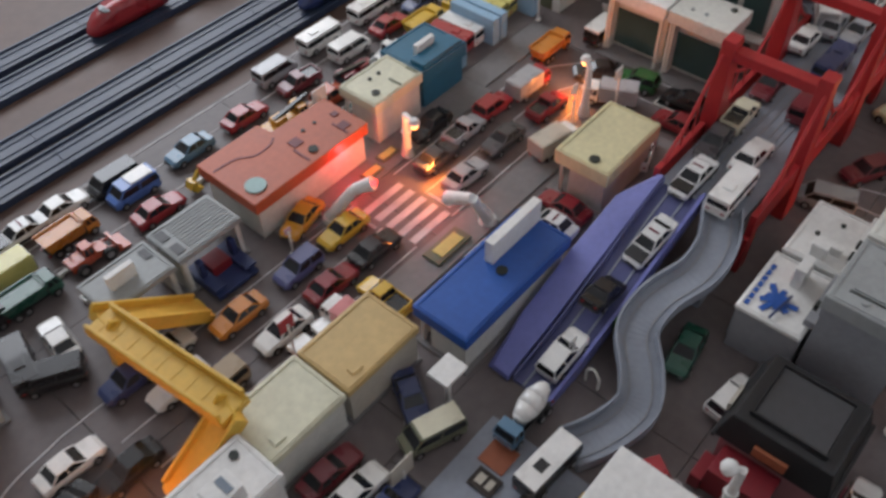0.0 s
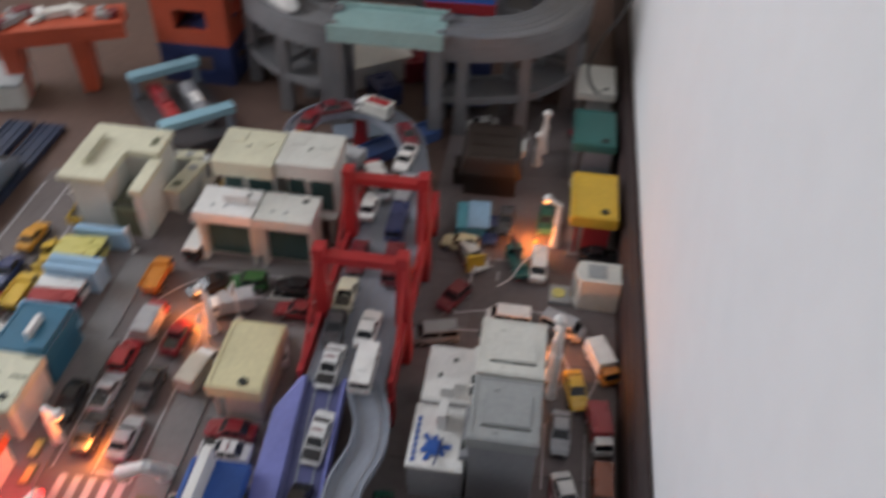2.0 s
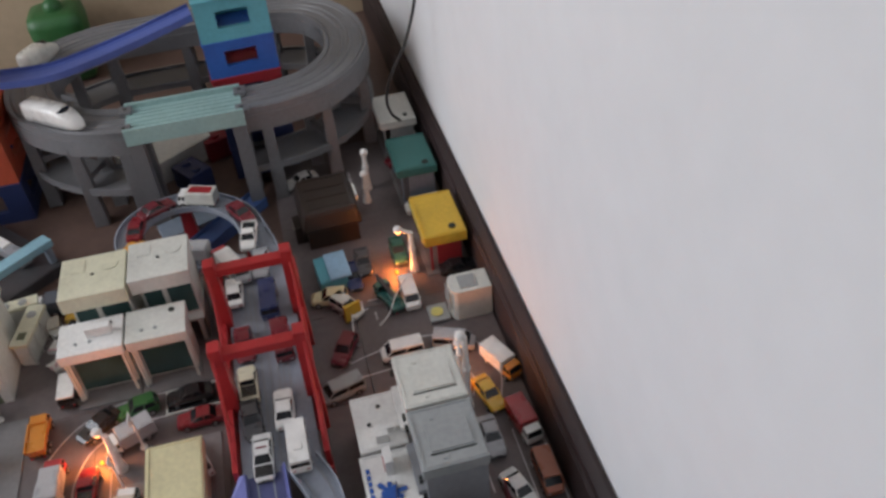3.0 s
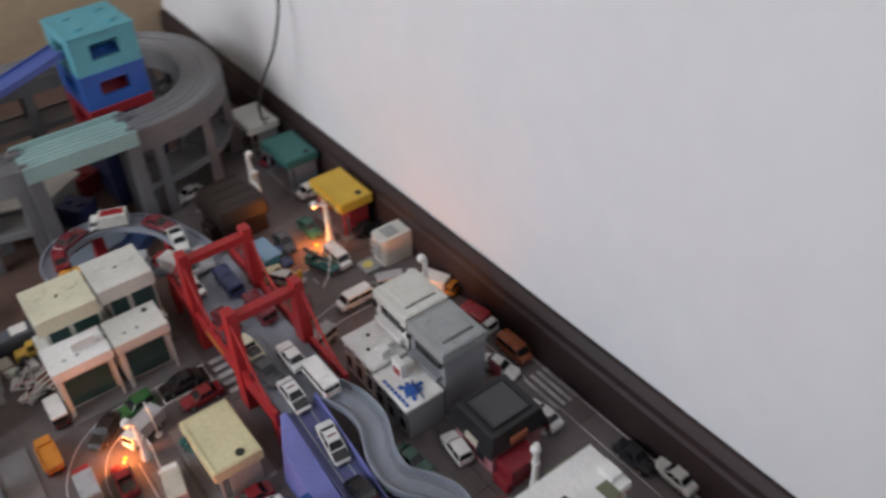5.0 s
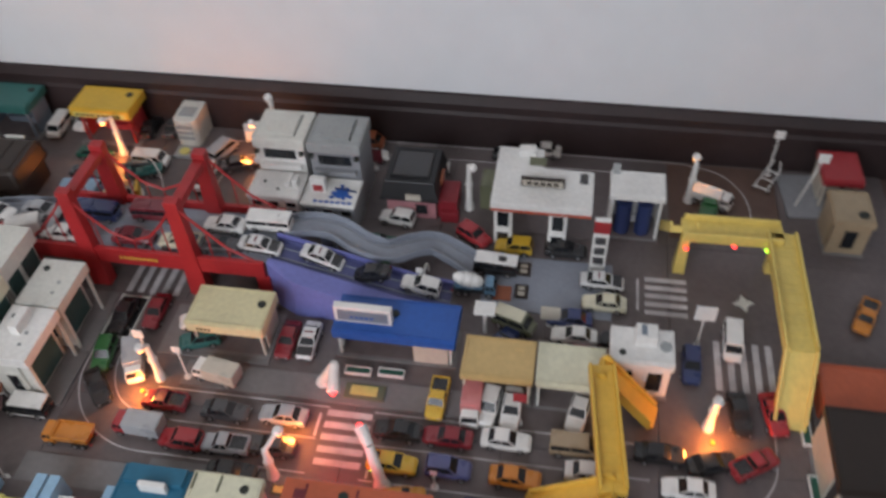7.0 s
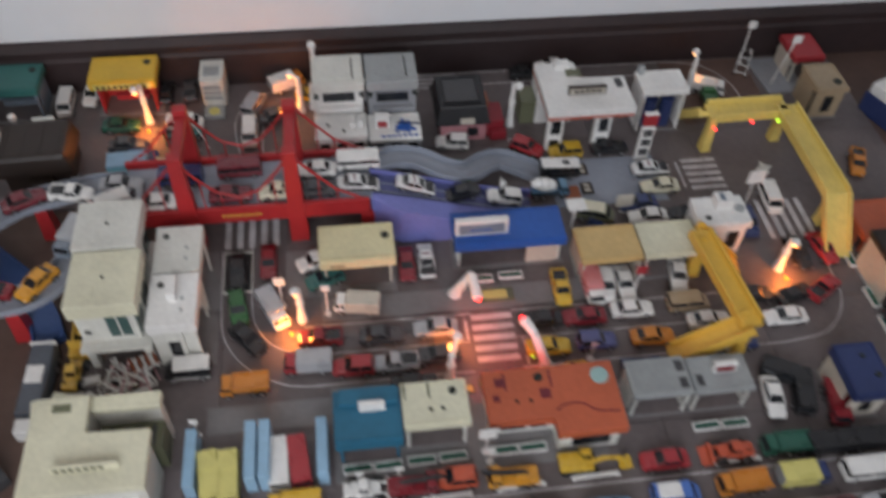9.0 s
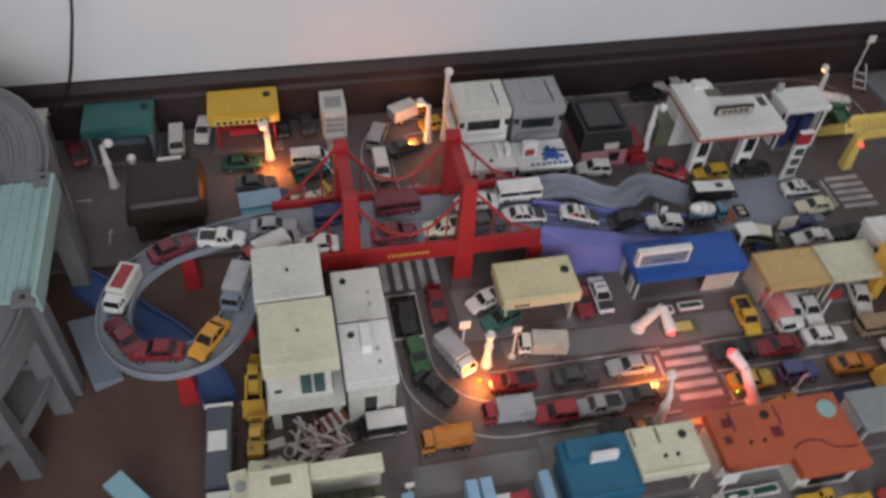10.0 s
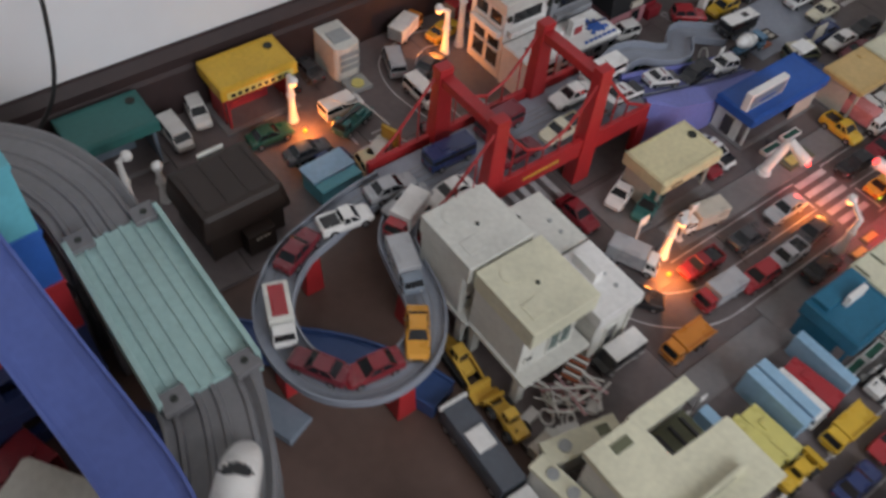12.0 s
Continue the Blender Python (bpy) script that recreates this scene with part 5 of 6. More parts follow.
def train(label, x, y, z, yaw, length, key):
    root = thing("toy_train", label, "toy train", x, y, z, yaw)
    L = length / 2
    part("body", loft(nb(), [(-L, 0.0175, 0.006, 0.04), (-L + 0.004, 0.019, 0.005, 0.042), (L - 0.07, 0.019, 0.005, 0.042), (L - 0.05, 0.0188, 0.005, 0.0405), (L - 0.034, 0.0182, 0.005, 0.036), (L - 0.02, 0.0165, 0.005, 0.029), (L - 0.009, 0.0128, 0.005, 0.021), (L - 0.002, 0.007, 0.006, 0.014), (L, 0.003, 0.007, 0.011)]), enamel(key), root, smooth=True)
    bm = nb()
    for k in range(7):
        a = math.radians(-60 + 20 * k)
        c, s2 = math.cos(a), math.sin(a)
        box(bm, L - 0.052 + 0.014 * c - 0.005, L - 0.052 + 0.014 * c + 0.005, 0.0145 * s2 - 0.003, 0.0145 * s2 + 0.003, 0.03, 0.042 - 0.0035 * abs(s2) - 0.001 * c)
    part("windscreen", bm, GLASS, root, "black curved windscreen")
    for s in (-1, 1):
        slab("window_band", -L + 0.006, L - 0.062, s * 0.0172 - 0.0008, s * 0.0172 + 0.0008, 0.026, 0.032, GLASS, root)
    wheels(root, (-L + 0.02, L - 0.045), 0.012, 0.006)
    return root


train("white streamlined toy bullet train on the raised track", -1.0, -0.142, RZ + 0.002, 50, 0.14, "white")
train("ivory streamlined toy bullet train on the far track", -1.29, -0.2, RZ + 0.002, 152, 0.11, "ivory")
gp = thing("plastic_plate", "grey-blue plastic plate lying by the bridge pier", "plate", -0.892, 0.06, 0, 21)
part("plate", side_prism(nb(), [(-0.021, FZ), (0.021, FZ), (0.021, 0.002), (-0.021, 0.012)], -0.068, 0.068), paint("greyblue"), gp, bevel=0.001)
bt = thing("blue_track", "dark blue plastic track curving over the floor", "toy track", 0, 0, 0)
part("track", sweep(nb(), smooth_line([(-0.92, 0.2, 0.01), (-0.84, 0.12, 0.014), (-0.77, 0.05, 0.016), (-0.725, -0.02, 0.016), (-0.705, -0.07, 0.016)], 7), [(-0.024, -0.02), (0.024, -0.02), (0.024, 0.006), (0.02, 0.006), (0.02, 0.0), (-0.02, 0.0), (-0.02, 0.006), (-0.024, 0.006)]), paint("trackdark"), bt)
mon = thing("toy_carrier", "long dark grey toy carrier truck with a pale hatch", "truck", -0.708, -0.15, FZ, 88)
part("body", loft(nb(), [(-0.06, 0.02, 0.004, 0.036), (0.05, 0.02, 0.004, 0.038), (0.063, 0.019, 0.004, 0.038)]), paint("carrier"), mon, "dark grey trailer", 0.001)
slab("hatch", -0.01, 0.02, -0.012, 0.014, 0.0375, 0.041, paint("white"), mon, "pale roof hatch", 0.0008)
slab("cab", -0.09, -0.066, -0.016, 0.016, 0.003, 0.03, paint("white"), mon, "white cab", 0.002)
slab("top_rim", 0.06, 0.064, -0.02, 0.02, 0.034, 0.041, paint("white"), mon)
wheels(mon, (-0.078, -0.045, 0.03, 0.048), 0.017, 0.008)
dg = thing("toy_bulldozer", "long golden toy crawler loader standing beside the houses", "loader", -0.656, -0.042, 0, -94)
for s in (-1, 1):
    part("crawler_track", side_prism(nb(), [(-0.03, 0.002), (-0.026, 0), (0.024, 0), (0.028, 0.002), (0.03, 0.007), (0.026, 0.012), (-0.028, 0.012), (-0.032, 0.007)], s * 0.012 - 0.004, s * 0.012 + 0.004), RUBBER, dg, "black crawler track", 0.0006)
part("body", loft(nb(), [(-0.034, 0.0085, 0.006, 0.022), (-0.008, 0.0095, 0.006, 0.023), (0.02, 0.0085, 0.006, 0.018)]), paint("gold"), dg, bevel=0.0008)
cabin(dg, (-0.016, 0.004, -0.0085, 0.0085), (-0.014, 0.002, -0.0075, 0.0075), 0.022, 0.034, paint("gold"), 0.002)
for s in (-1, 1):
    part("lift_arm", beam(nb(), (-0.004, s * 0.011, 0.024), (0.042, s * 0.011, 0.012), 0.0026, 0.005), paint("gold"), dg)
part("bucket", side_prism(nb(), [(0.038, 0.003), (0.054, 0.001), (0.057, 0.004), (0.044, 0.006), (0.042, 0.02), (0.037, 0.02)], -0.016, 0.016), paint("gold"), dg, "golden scoop bucket")
part("ripper", side_prism(nb(), [(-0.034, 0.012), (-0.048, 0.014), (-0.054, 0.004), (-0.05, 0.003), (-0.045, 0.009), (-0.034, 0.006)], -0.008, 0.008), paint("gold"), dg)
bg = thing("toy_gantry", "two light blue toy gantries over a dark base", "toy building", -0.868, -0.325, 0, 40)
for gx in (-0.105, 0.105):
    slab("beam", gx - 0.014, gx + 0.014, -0.075, 0.075, 0.06, 0.075, paint("gantry"), bg, "light blue top beam", 0.001)
    for s in (-1, 1):
        slab("post", gx - 0.006, gx + 0.006, s * 0.066 - 0.006, s * 0.066 + 0.006, 0.018, 0.0605, paint("greyblue"), bg)
slab("base", -0.125, 0.125, -0.078, 0.078, FZ, 0.018, paint("charcoal"), bg, "dark base", 0.002)
for gy, key, gx in ((-0.03, "red", -0.03), (0.03, "steel", 0.0)):
    w = thing("toy_wagon", "small " + ("red" if key == "red" else "dark grey") + " toy railway wagon under the gantries", "toy train", -0.868 + gx * 0.77 - gy * 0.64, -0.325 + gx * 0.64 + gy * 0.77, 0.018, 40)
    part("body", loft(nb(), [(-0.075, 0.014, 0.004, 0.028), (0.075, 0.014, 0.004, 0.028)]), enamel(key), w, bevel=0.001)
    slab("hatch", -0.02, 0.02, -0.009, 0.009, 0.0275, 0.031, enamel("white") if key == "steel" else enamel("maroon"), w, bevel=0.0008)
    wheels(w, (-0.055, 0.055), 0.012, 0.006)
vd = thing("orange_viaduct", "orange plastic toy viaduct carrying pale rubble blocks", "toy bridge", -0.965, -0.61, 0, 113)
slab("deck", -0.13, 0.13, -0.045, 0.045, 0.138, 0.156, paint("vermilion"), vd, bevel=0.002)
for e in (-1, 1):
    slab("side_beam", -0.13, 0.13, e * 0.042 - 0.004, e * 0.042 + 0.004, 0.12, 0.1385, paint("vermilion"), vd, bevel=0.001)
for gx in (0.03, -0.11):
    part("leg", frustum(nb(), (gx - 0.016, gx + 0.016, -0.034, 0.034), (gx - 0.022, gx + 0.022, -0.037, 0.037), FZ, 0.138), paint("vermilion"), vd, bevel=0.002)
pc = thing("white_crate", "pale grey plastic crate standing by the orange viaduct", "crate", -0.885, -0.745, FZ, 15)
slab("tray", -0.05, 0.05, -0.06, 0.06, 0, 0.055, paint("ivory"), pc, bevel=0.003)
slab("lid", -0.052, 0.052, -0.062, 0.062, 0.055, 0.062, paint("grey"), pc, bevel=0.002)
gt = thing("green_tub", "green rounded plastic toy tub behind the raised railway", "tub", -1.67, -0.23, FZ)
part("tub", frustum(nb(), (-0.06, 0.06, -0.06, 0.06), (-0.07, 0.07, -0.07, 0.07), 0, 0.19), paint("green"), gt, bevel=0.03, smooth=True)
part("knob", ball(nb(), (0, 0, 0.192), 0.025, 14), paint("green"), gt, smooth=True)
for lab, bx, by, yaw, key in (("dark red hollow toy block lying inside the oval", -1.15, 0.12, 20, "darkred"), ("dark blue toy block lying by the bridge pier", -1.03, 0.07, 35, "navy")):
    q = thing("toy_block", lab, "block", bx, by, FZ, yaw)
    slab("body", -0.035, 0.035, -0.028, 0.028, 0, 0.05, paint(key), q, bevel=0.002)
    for e in (-1, 1):
        part("stud", rod(nb(), (e * 0.017, 0, 0.049), (e * 0.017, 0, 0.056), 0.01, n=14), paint(key), q)
random.seed(5)
for k in range(14):
    q = thing("rubble_block", "small pale plastic block lying on the viaduct", "block", 0, 0, 0, 0, "blocks on the viaduct")
    u, v = random.uniform(-0.12, 0.12), random.uniform(-0.035, 0.035)
    q.matrix_basis = pose(-0.965, -0.61, 0, 0, 0, 113) @ pose(u, v, 0.1565, 0, 0, random.uniform(0, 180))
    s = random.uniform(0.006, 0.013)
    slab("block", -s * 1.6, s * 1.6, -s, s, 0, s * 1.2, paint(random.choice(["ivory", "grey", "white", "maroon"])), q, bevel=0.001)

# rails on the floor in front of the town
for ry, lab in ((-0.585, "a"), (-0.655, "b"), (-0.79, "c"), (-0.86, "d")):
    fr = thing("floor_rail", "long dark blue-grey plastic railway track lying on the floor", "toy railway", 0.03, ry, FZ, 0, "floor tracks")
    for k in range(8):
        x0 = -0.83 + 0.21 * k
        tp = slab("track_piece", x0 + 0.0004, x0 + 0.2096, -0.026, 0.026, 0, 0.009, paint("railblue"), fr, bevel=0.0006)
        for y0, y1, z1 in ((-0.026, -0.022, 0.012), (-0.012, -0.009, 0.0105), (0.009, 0.012, 0.0105), (0.022, 0.026, 0.012)):
            slab("rail", x0 + 0.0006, x0 + 0.2094, y0, y1, 0.0088, z1, paint("railblue"), tp)
train("white streamlined toy train on the floor track", -0.44, -0.655, FZ + 0.01, 175, 0.19, "white")
train("dark blue toy train with a pale nose on the floor track", -0.3, -0.585, FZ + 0.01, 0, 0.16, "navy")
train("grey-blue toy train on the floor track", -0.56, -0.585, FZ + 0.01, 180, 0.2, "greyblue")
train("red toy train standing on the floor track", -0.02, -0.80, FZ + 0.01, 0, 0.15, "crimson")
train("red toy train standing behind on the floor track", -0.2, -0.80, FZ + 0.01, 0, 0.14, "crimson")
ship = thing("toy_ship", "white and blue toy ship standing on the floor", "ship", 1.0, 0.25, FZ, -68)
part("hull", prism(nb(), [(-0.16, -0.05), (0.1, -0.05), (0.15, -0.03), (0.17, 0.0), (0.15, 0.03), (0.1, 0.05), (-0.16, 0.05)], 0, 0.05), paint("navy"), ship, "dark blue hull", 0.003)
part("upper_deck", prism(nb(), [(-0.155, -0.047), (0.1, -0.047), (0.146, -0.028), (0.164, 0.0), (0.146, 0.028), (0.1, 0.047), (-0.155, 0.047)], 0.05, 0.075), paint("white"), ship, "white upper deck", 0.003)
for k in range(3):
    slab("deck_house", -0.1 + k * 0.06, -0.06 + k * 0.06, -0.028, 0.028, 0.075, 0.095 + 0.01 * k, paint("white"), ship, bevel=0.002)
    slab("deck_window", -0.096 + k * 0.06, -0.064 + k * 0.06, -0.0286, 0.0286, 0.082, 0.09, GLASS, ship)

# ---- footbridges ----
def footbridge(label, key, path, w, stairs):
    root = thing("footbridge", label, "toy footbridge", 0, 0, 0)
    for a, b in zip(path, path[1:]):
        a, b = Vector(a), Vector(b)
        d = (b - a).normalized()
        s = Vector((d.y, -d.x, 0)).normalized()
        bm = beam(nb(), a - d * 0.004, b + d * 0.004, w, 0.011)
        part("walkway", bm, paint(key), root, bevel=0.0012)
        for e in (-1, 1):
            bm = nb()
            o = s * (w / 2 - 0.002) * e + Vector((0, 0, 0.0095))
            beam(bm, a + o, b + o, 0.0045, 0.012)
            part("parapet", bm, paint(key), root, bevel=0.0012)
        n = max(2, int((b - a).length / 0.02))
        bm = nb()
        for k in range(n):
            p = a + (b - a) * ((k + 0.5) / n)
            beam(bm, p - s * w * 0.38 + Vector((0, 0, 0.0055)), p + s * w * 0.38 + Vector((0, 0, 0.0055)), 0.0016, 0.0012)
        part("tread_ribs", bm, paint(key), root)
    for x, y, z in stairs:
        part("leg", frustum(nb(), (x - 0.01, x + 0.01, y - 0.01, y + 0.01), (x - 0.007, x + 0.007, y - 0.007, y + 0.007), 0, z - 0.003), paint(key), root, bevel=0.001)
    return root


YB = footbridge("pale yellow toy footbridge over the junction with stairs", "lemon", [(0.505, 0.38, 0.006), (0.51, 0.3, 0.08), (0.667, 0.302, 0.08), (0.668, 0.06, 0.08), (0.66, -0.02, 0.006)], 0.048, [(0.512, 0.282, 0.08), (0.667, 0.3, 0.08), (0.668, 0.065, 0.08)])
OB = footbridge("golden yellow toy footbridge over the ring road with two stairs", "gold", [(0.462, -0.034, 0.008), (0.38, -0.016, 0.09), (0.4, -0.208, 0.09), (0.294, -0.202, 0.008)], 0.038, [(0.384, -0.03, 0.088), (0.4, -0.205, 0.088)])

# ---- street lamps, signals and signs ----
def street_lamp(x, y, h, dx, dy, lit=True, gx=0.0, gy=-0.022, power=1.0):
    root = thing("street_lamp", "white toy street lamp with a glowing amber bulb" if lit else "white toy street lamp, unlit", "street lamp", x, y, 0, 0, "toy street lamps")
    part("foot", rod(nb(), (0, 0, 0), (0, 0, 0.022), 0.0095, 0.0065, 14), paint("white"), root, bevel=0.0008)
    part("pole", rod(nb(), (0, 0, 0.021), (0, 0, h - 0.004), 0.0062, 0.0044, 10), paint("white"), root)
    part("collar", rod(nb(), (0, 0, h * 0.55), (0, 0, h * 0.55 + 0.004), 0.0076, 0.0068, 12), paint("white"), root)
    part("arm", rod(nb(), (0, 0, h - 0.006), (dx, dy, h + 0.004), 0.0036, n=8), paint("white"), root)
    if lit:
        part("hood", rod(nb(), (dx, dy, h + 0.003), (dx, dy, h + 0.0095), 0.0085, 0.005, 14), paint("white"), root, "white lamp hood", 0.0006)
        part("bulb", ball(nb(), (dx, dy, h - 0.001), 0.0058, 12), BULB, root, "glowing amber bulb", smooth=True)
        glow_lamp("lamp_glow", x + dx, y + dy - 0.012, h - 0.006, 0.02 * power, (1.0, 0.42, 0.15))
        # Added ball and point light stand in for the orange pool on the ground.
        part("ground_glow_ball", ball(nb(), (gx, gy, 0.004), 0.0034, 10), EMBER, root, "small glowing ball added for the orange glow on the ground", smooth=True)
        glow_lamp("lamp_glow", x + 1.1 * gx, y + 1.1 * gy, 0.024, 0.24 * power, (1.0, 0.27, 0.05))
    else:
        part("lamp_head", ball(nb(), (dx, dy, h), 0.0085, 10), paint("white"), root, smooth=True)


street_lamp(-0.603, 0.466, 0.096, -0.006, -0.022, True, 0.002, -0.034)
street_lamp(-0.296, 0.473, 0.092, -0.016, 0.004, True, -0.03, -0.014, 0.9)
street_lamp(0.536, 0.462, 0.094, 0.0, 0.012, True, 0.02, 0.004, 0.75)
street_lamp(0.545, -0.036, 0.084, -0.002, -0.012, True, 0.005, -0.026, 1.25)
street_lamp(-0.303, -0.062, 0.088, -0.004, -0.01, True, -0.018, -0.03)
street_lamp(-0.072, -0.204, 0.078, 0.012, 0.028, True, 0.012, 0.05)
street_lamp(0.13, 0.39, 0.11, 0.008, -0.01, False)
street_lamp(-0.262, 0.476, 0.165, 0.0, -0.006, False)
street_lamp(-0.885, 0.43, 0.1, 0.012, 0.0, False)
street_lamp(-0.84, 0.42, 0.07, 0.0, 0.0, False)


def signal(foot, apex, head):
    """A bent white post: up from the foot to the apex and down to the lit head."""
    x, y = foot
    root = thing("traffic_signal", "bent white toy traffic signal with a lit red lamp", "traffic light", x, y, 0, 0)
    a, h = Vector(apex) - Vector((x, y, 0)), Vector(head) - Vector((x, y, 0))
    part("foot", rod(nb(), (0, 0, 0), (0, 0, 0.008), 0.013, 0.011, 14), paint("white"), root, bevel=0.001)
    part("post", rod(nb(), (0, 0, 0.007), a, 0.009, 0.0072, 12), paint("white"), root, bevel=0.0008)
    part("head", rod(nb(), a, h, 0.0074, 0.0098, 14), paint("white"), root, "white signal head", 0.0008)
    part("lens", ball(nb(), h + (h - a).normalized() * 0.001, 0.0046, 10), REDLED, root, "lit red signal lens", smooth=True)


signal((-0.042, -0.035), (-0.016, -0.04, 0.06), (-0.011, -0.078, 0.042))
glow_lamp("signal_glow", -0.012, -0.094, 0.046, 0.05, (1.0, 0.06, 0.06))
signal((0.086, -0.196), (0.066, -0.168, 0.058), (0.05, -0.147, 0.071))
# Added red light that makes the glow on the diner's wall, apart from the lens.
glow_lamp("signal_glow", 0.015, -0.224, 0.05, 0.15, (1.0, 0.05, 0.06))
for sx, sy, sz, led in ((0.514, 0.2685, 0.066, REDLED), (0.592, 0.277, 0.072, REDLED), (0.642, 0.27, 0.076, GREENLED)):
    part("signal_lens", ball(nb(), (sx, sy, sz), 0.0034, 10), led, YB, "lit signal lens", smooth=True)
part("signal_lens", ball(nb(), (0.067, -0.176, 0.008), 0.0035, 10), GREENLED, tagged(new("ground_signal"), "small lit green toy ground signal", "traffic light"), smooth=True)


def post_sign(x, y, h, key, w=0.012, label="white toy road sign on a thin pole", lean=0.0):
    root = thing("road_sign", label, "sign", x, y, 0, 0, "toy road signs")
    part("pole", rod(nb(), (0, 0, 0), (lean, 0, h), 0.0016, n=6), paint("white"), root)
    slab("plate", lean - w, lean + w, -0.003, -0.0012, h - w, h + w, paint(key), root, "flat sign plate", 0.0006)
    part("foot", rod(nb(), (0, 0, 0), (0, 0, 0.003), 0.006, n=10), paint("white"), root)


post_sign(0.535, 0.115, 0.085, "white", 0.016)
post_sign(0.73, 0.47, 0.12, "white", 0.01, lean=0.02)
post_sign(0.72, -0.08, 0.07, "rust", 0.013)
post_sign(0.268, -0.066, 0.07, "red", 0.01, "red toy flag sign on a thin white pole")
post_sign(-0.26, -0.055, 0.075, "white", 0.007)
post_sign(-0.335, -0.03, 0.07, "white", 0.009)
k = thing("flat_board", "white flat toy board on a short post", "sign", 0.196, 0.1, 0)
part("post", rod(nb(), (0, 0, 0), (0, 0, 0.058), 0.003, n=8), paint("white"), k)
slab("board", -0.017, 0.017, -0.014, 0.014, 0.0575, 0.0615, paint("white"), k, bevel=0.0008)
post_sign(0.3, 0.13, 0.03, "beige", 0.016, "small framed beige toy board on a pole")
post_sign(0.075, 0.178, 0.05, "white", 0.006)
post_sign(-0.036, -0.334, 0.062, "white", 0.013, "white framed toy road sign on a thick pole")
post_sign(0.161, -0.188, 0.045, "palepink", 0.005, "small pale pink toy sign on a thin pole")

post_sign(0.69, 0.556, 0.1, "white", 0.009)

# ---- kerb stops, planters, mats and the heap of sticks ----
for sx, sy in ((-0.206, -0.399), (-0.101, -0.398), (0.008, -0.394), (0.12, -0.39), (0.339, -0.39), (0.456, -0.386), (0.562, -0.384), (-0.423, -0.4), (-0.32, -0.4)):
    k = thing("parking_stop", "low white plastic parking stop along the front road", "parking stop", sx, sy, 0.002, 1.5, "parking stops")
    slab("bar", -0.036, 0.036, -0.0028, 0.0028, 0, 0.0045, paint("white"), k, bevel=0.0008)
    for e in (-1, 1):
        slab("foot", e * 0.033 - 0.003, e * 0.033 + 0.003, -0.0045, 0.0045, 0, 0.002, paint("white"), k)
for sx, sy, yaw in ((-0.227, -0.342, 2), (-0.182, -0.342, 2), (-0.132, -0.339, 1), (-0.085, -0.338, 1), (-0.008, -0.336, 1), (0.036, -0.336, 1), (0.31, -0.33, 1), (0.356, -0.33, 1), (0.008, -0.009, 0), (0.061, -0.006, 0), (0.684, -0.028, 90), (0.684, -0.119, 92), (0.683, -0.18, 92)):
    k = thing("toy_planter", "low white-framed toy planter with dark green filling", "planter", sx, sy, 0.002, yaw, "toy planters")
    for x0, x1, y0, y1 in ((-0.021, 0.021, -0.007, -0.0052), (-0.021, 0.021, 0.0052, 0.007), (-0.021, -0.0192, -0.0052, 0.0052), (0.0192, 0.021, -0.0052, 0.0052)):
        slab("rim", x0, x1, y0, y1, 0, 0.0065, paint("white"), k)
    slab("filling", -0.0192, 0.0192, -0.0052, 0.0052, 0, 0.0045, paint("darkgreen"), k, "dark green filling")
k = thing("ticket_mat", "flat olive toy mat with a yellow panel", "mat", 0.027, -0.046, 0.0022, 0)
slab("mat", -0.032, 0.032, -0.014, 0.014, 0, 0.004, paint("olive"), k, bevel=0.001)
slab("panel", -0.022, 0.02, -0.008, 0.009, 0.004, 0.0052, paint("paleyellow"), k)
for by in (0.192, 0.244):
    k = thing("toll_mat", "dark toy toll mat with pale marks at the ramp foot", "mat", 0.247, by, 0.002, 0)
    slab("mat", -0.012, 0.012, -0.015, 0.015, 0, 0.003, paint("brown"), k, bevel=0.0006)
    slab("mark", -0.006, 0.006, -0.01, -0.001, 0.003, 0.0036, paint("beige"), k)
    slab("mark", -0.006, 0.006, 0.003, 0.01, 0.003, 0.0036, paint("beige"), k)
k = thing("orange_mat", "small rust-coloured toy mat at the ramp foot", "mat", 0.215, 0.185, 0.002, 0)
slab("mat", -0.016, 0.016, -0.016, 0.016, 0, 0.002, paint("rust"), k, bevel=0.0006)
k = thing("parking_bay", "dark sunken toy parking bay with a pale frame", "mat", -0.412, 0.05, 0, 0)
slab("mat", -0.023, 0.023, -0.043, 0.043, -0.001, 0.0012, paint("black"), k)
for x0, x1, y0, y1 in ((-0.025, 0.025, -0.045, -0.043), (-0.025, 0.025, 0.043, 0.045), (-0.025, -0.023, -0.043, 0.043), (0.023, 0.025, -0.043, 0.043)):
    slab("rim", x0, x1, y0, y1, -0.001, 0.004, paint("ivory"), k)
k = thing("star_mark", "flat pale star-shaped toy plate on the road", "plate", 0.617, 0.216, 0, 10)
part("plate", prism(nb(), [(0.018 * (1 if i % 2 == 0 else 0.5) * math.cos(i * math.pi / 4), 0.018 * (1 if i % 2 == 0 else 0.5) * math.sin(i * math.pi / 4)) for i in range(8)], 0.0, 0.003), paint("ivory"), k)
k = thing("open_crate", "open cyan toy box holding a dark blue car", "toy box", -0.625, 0.312, 0, 4)
slab("tray", -0.036, 0.036, -0.026, 0.026, 0, 0.03, paint("cyan"), k, bevel=0.0015)
slab("lid", -0.037, 0.037, -0.006, 0.034, 0.0298, 0.0335, paint("skyblue"), k, bevel=0.001)
random.seed(11)
heap = thing("stick_heap", "heap of loose white and reddish toy fence sticks", "heap", -0.568, -0.153, 0, -12)
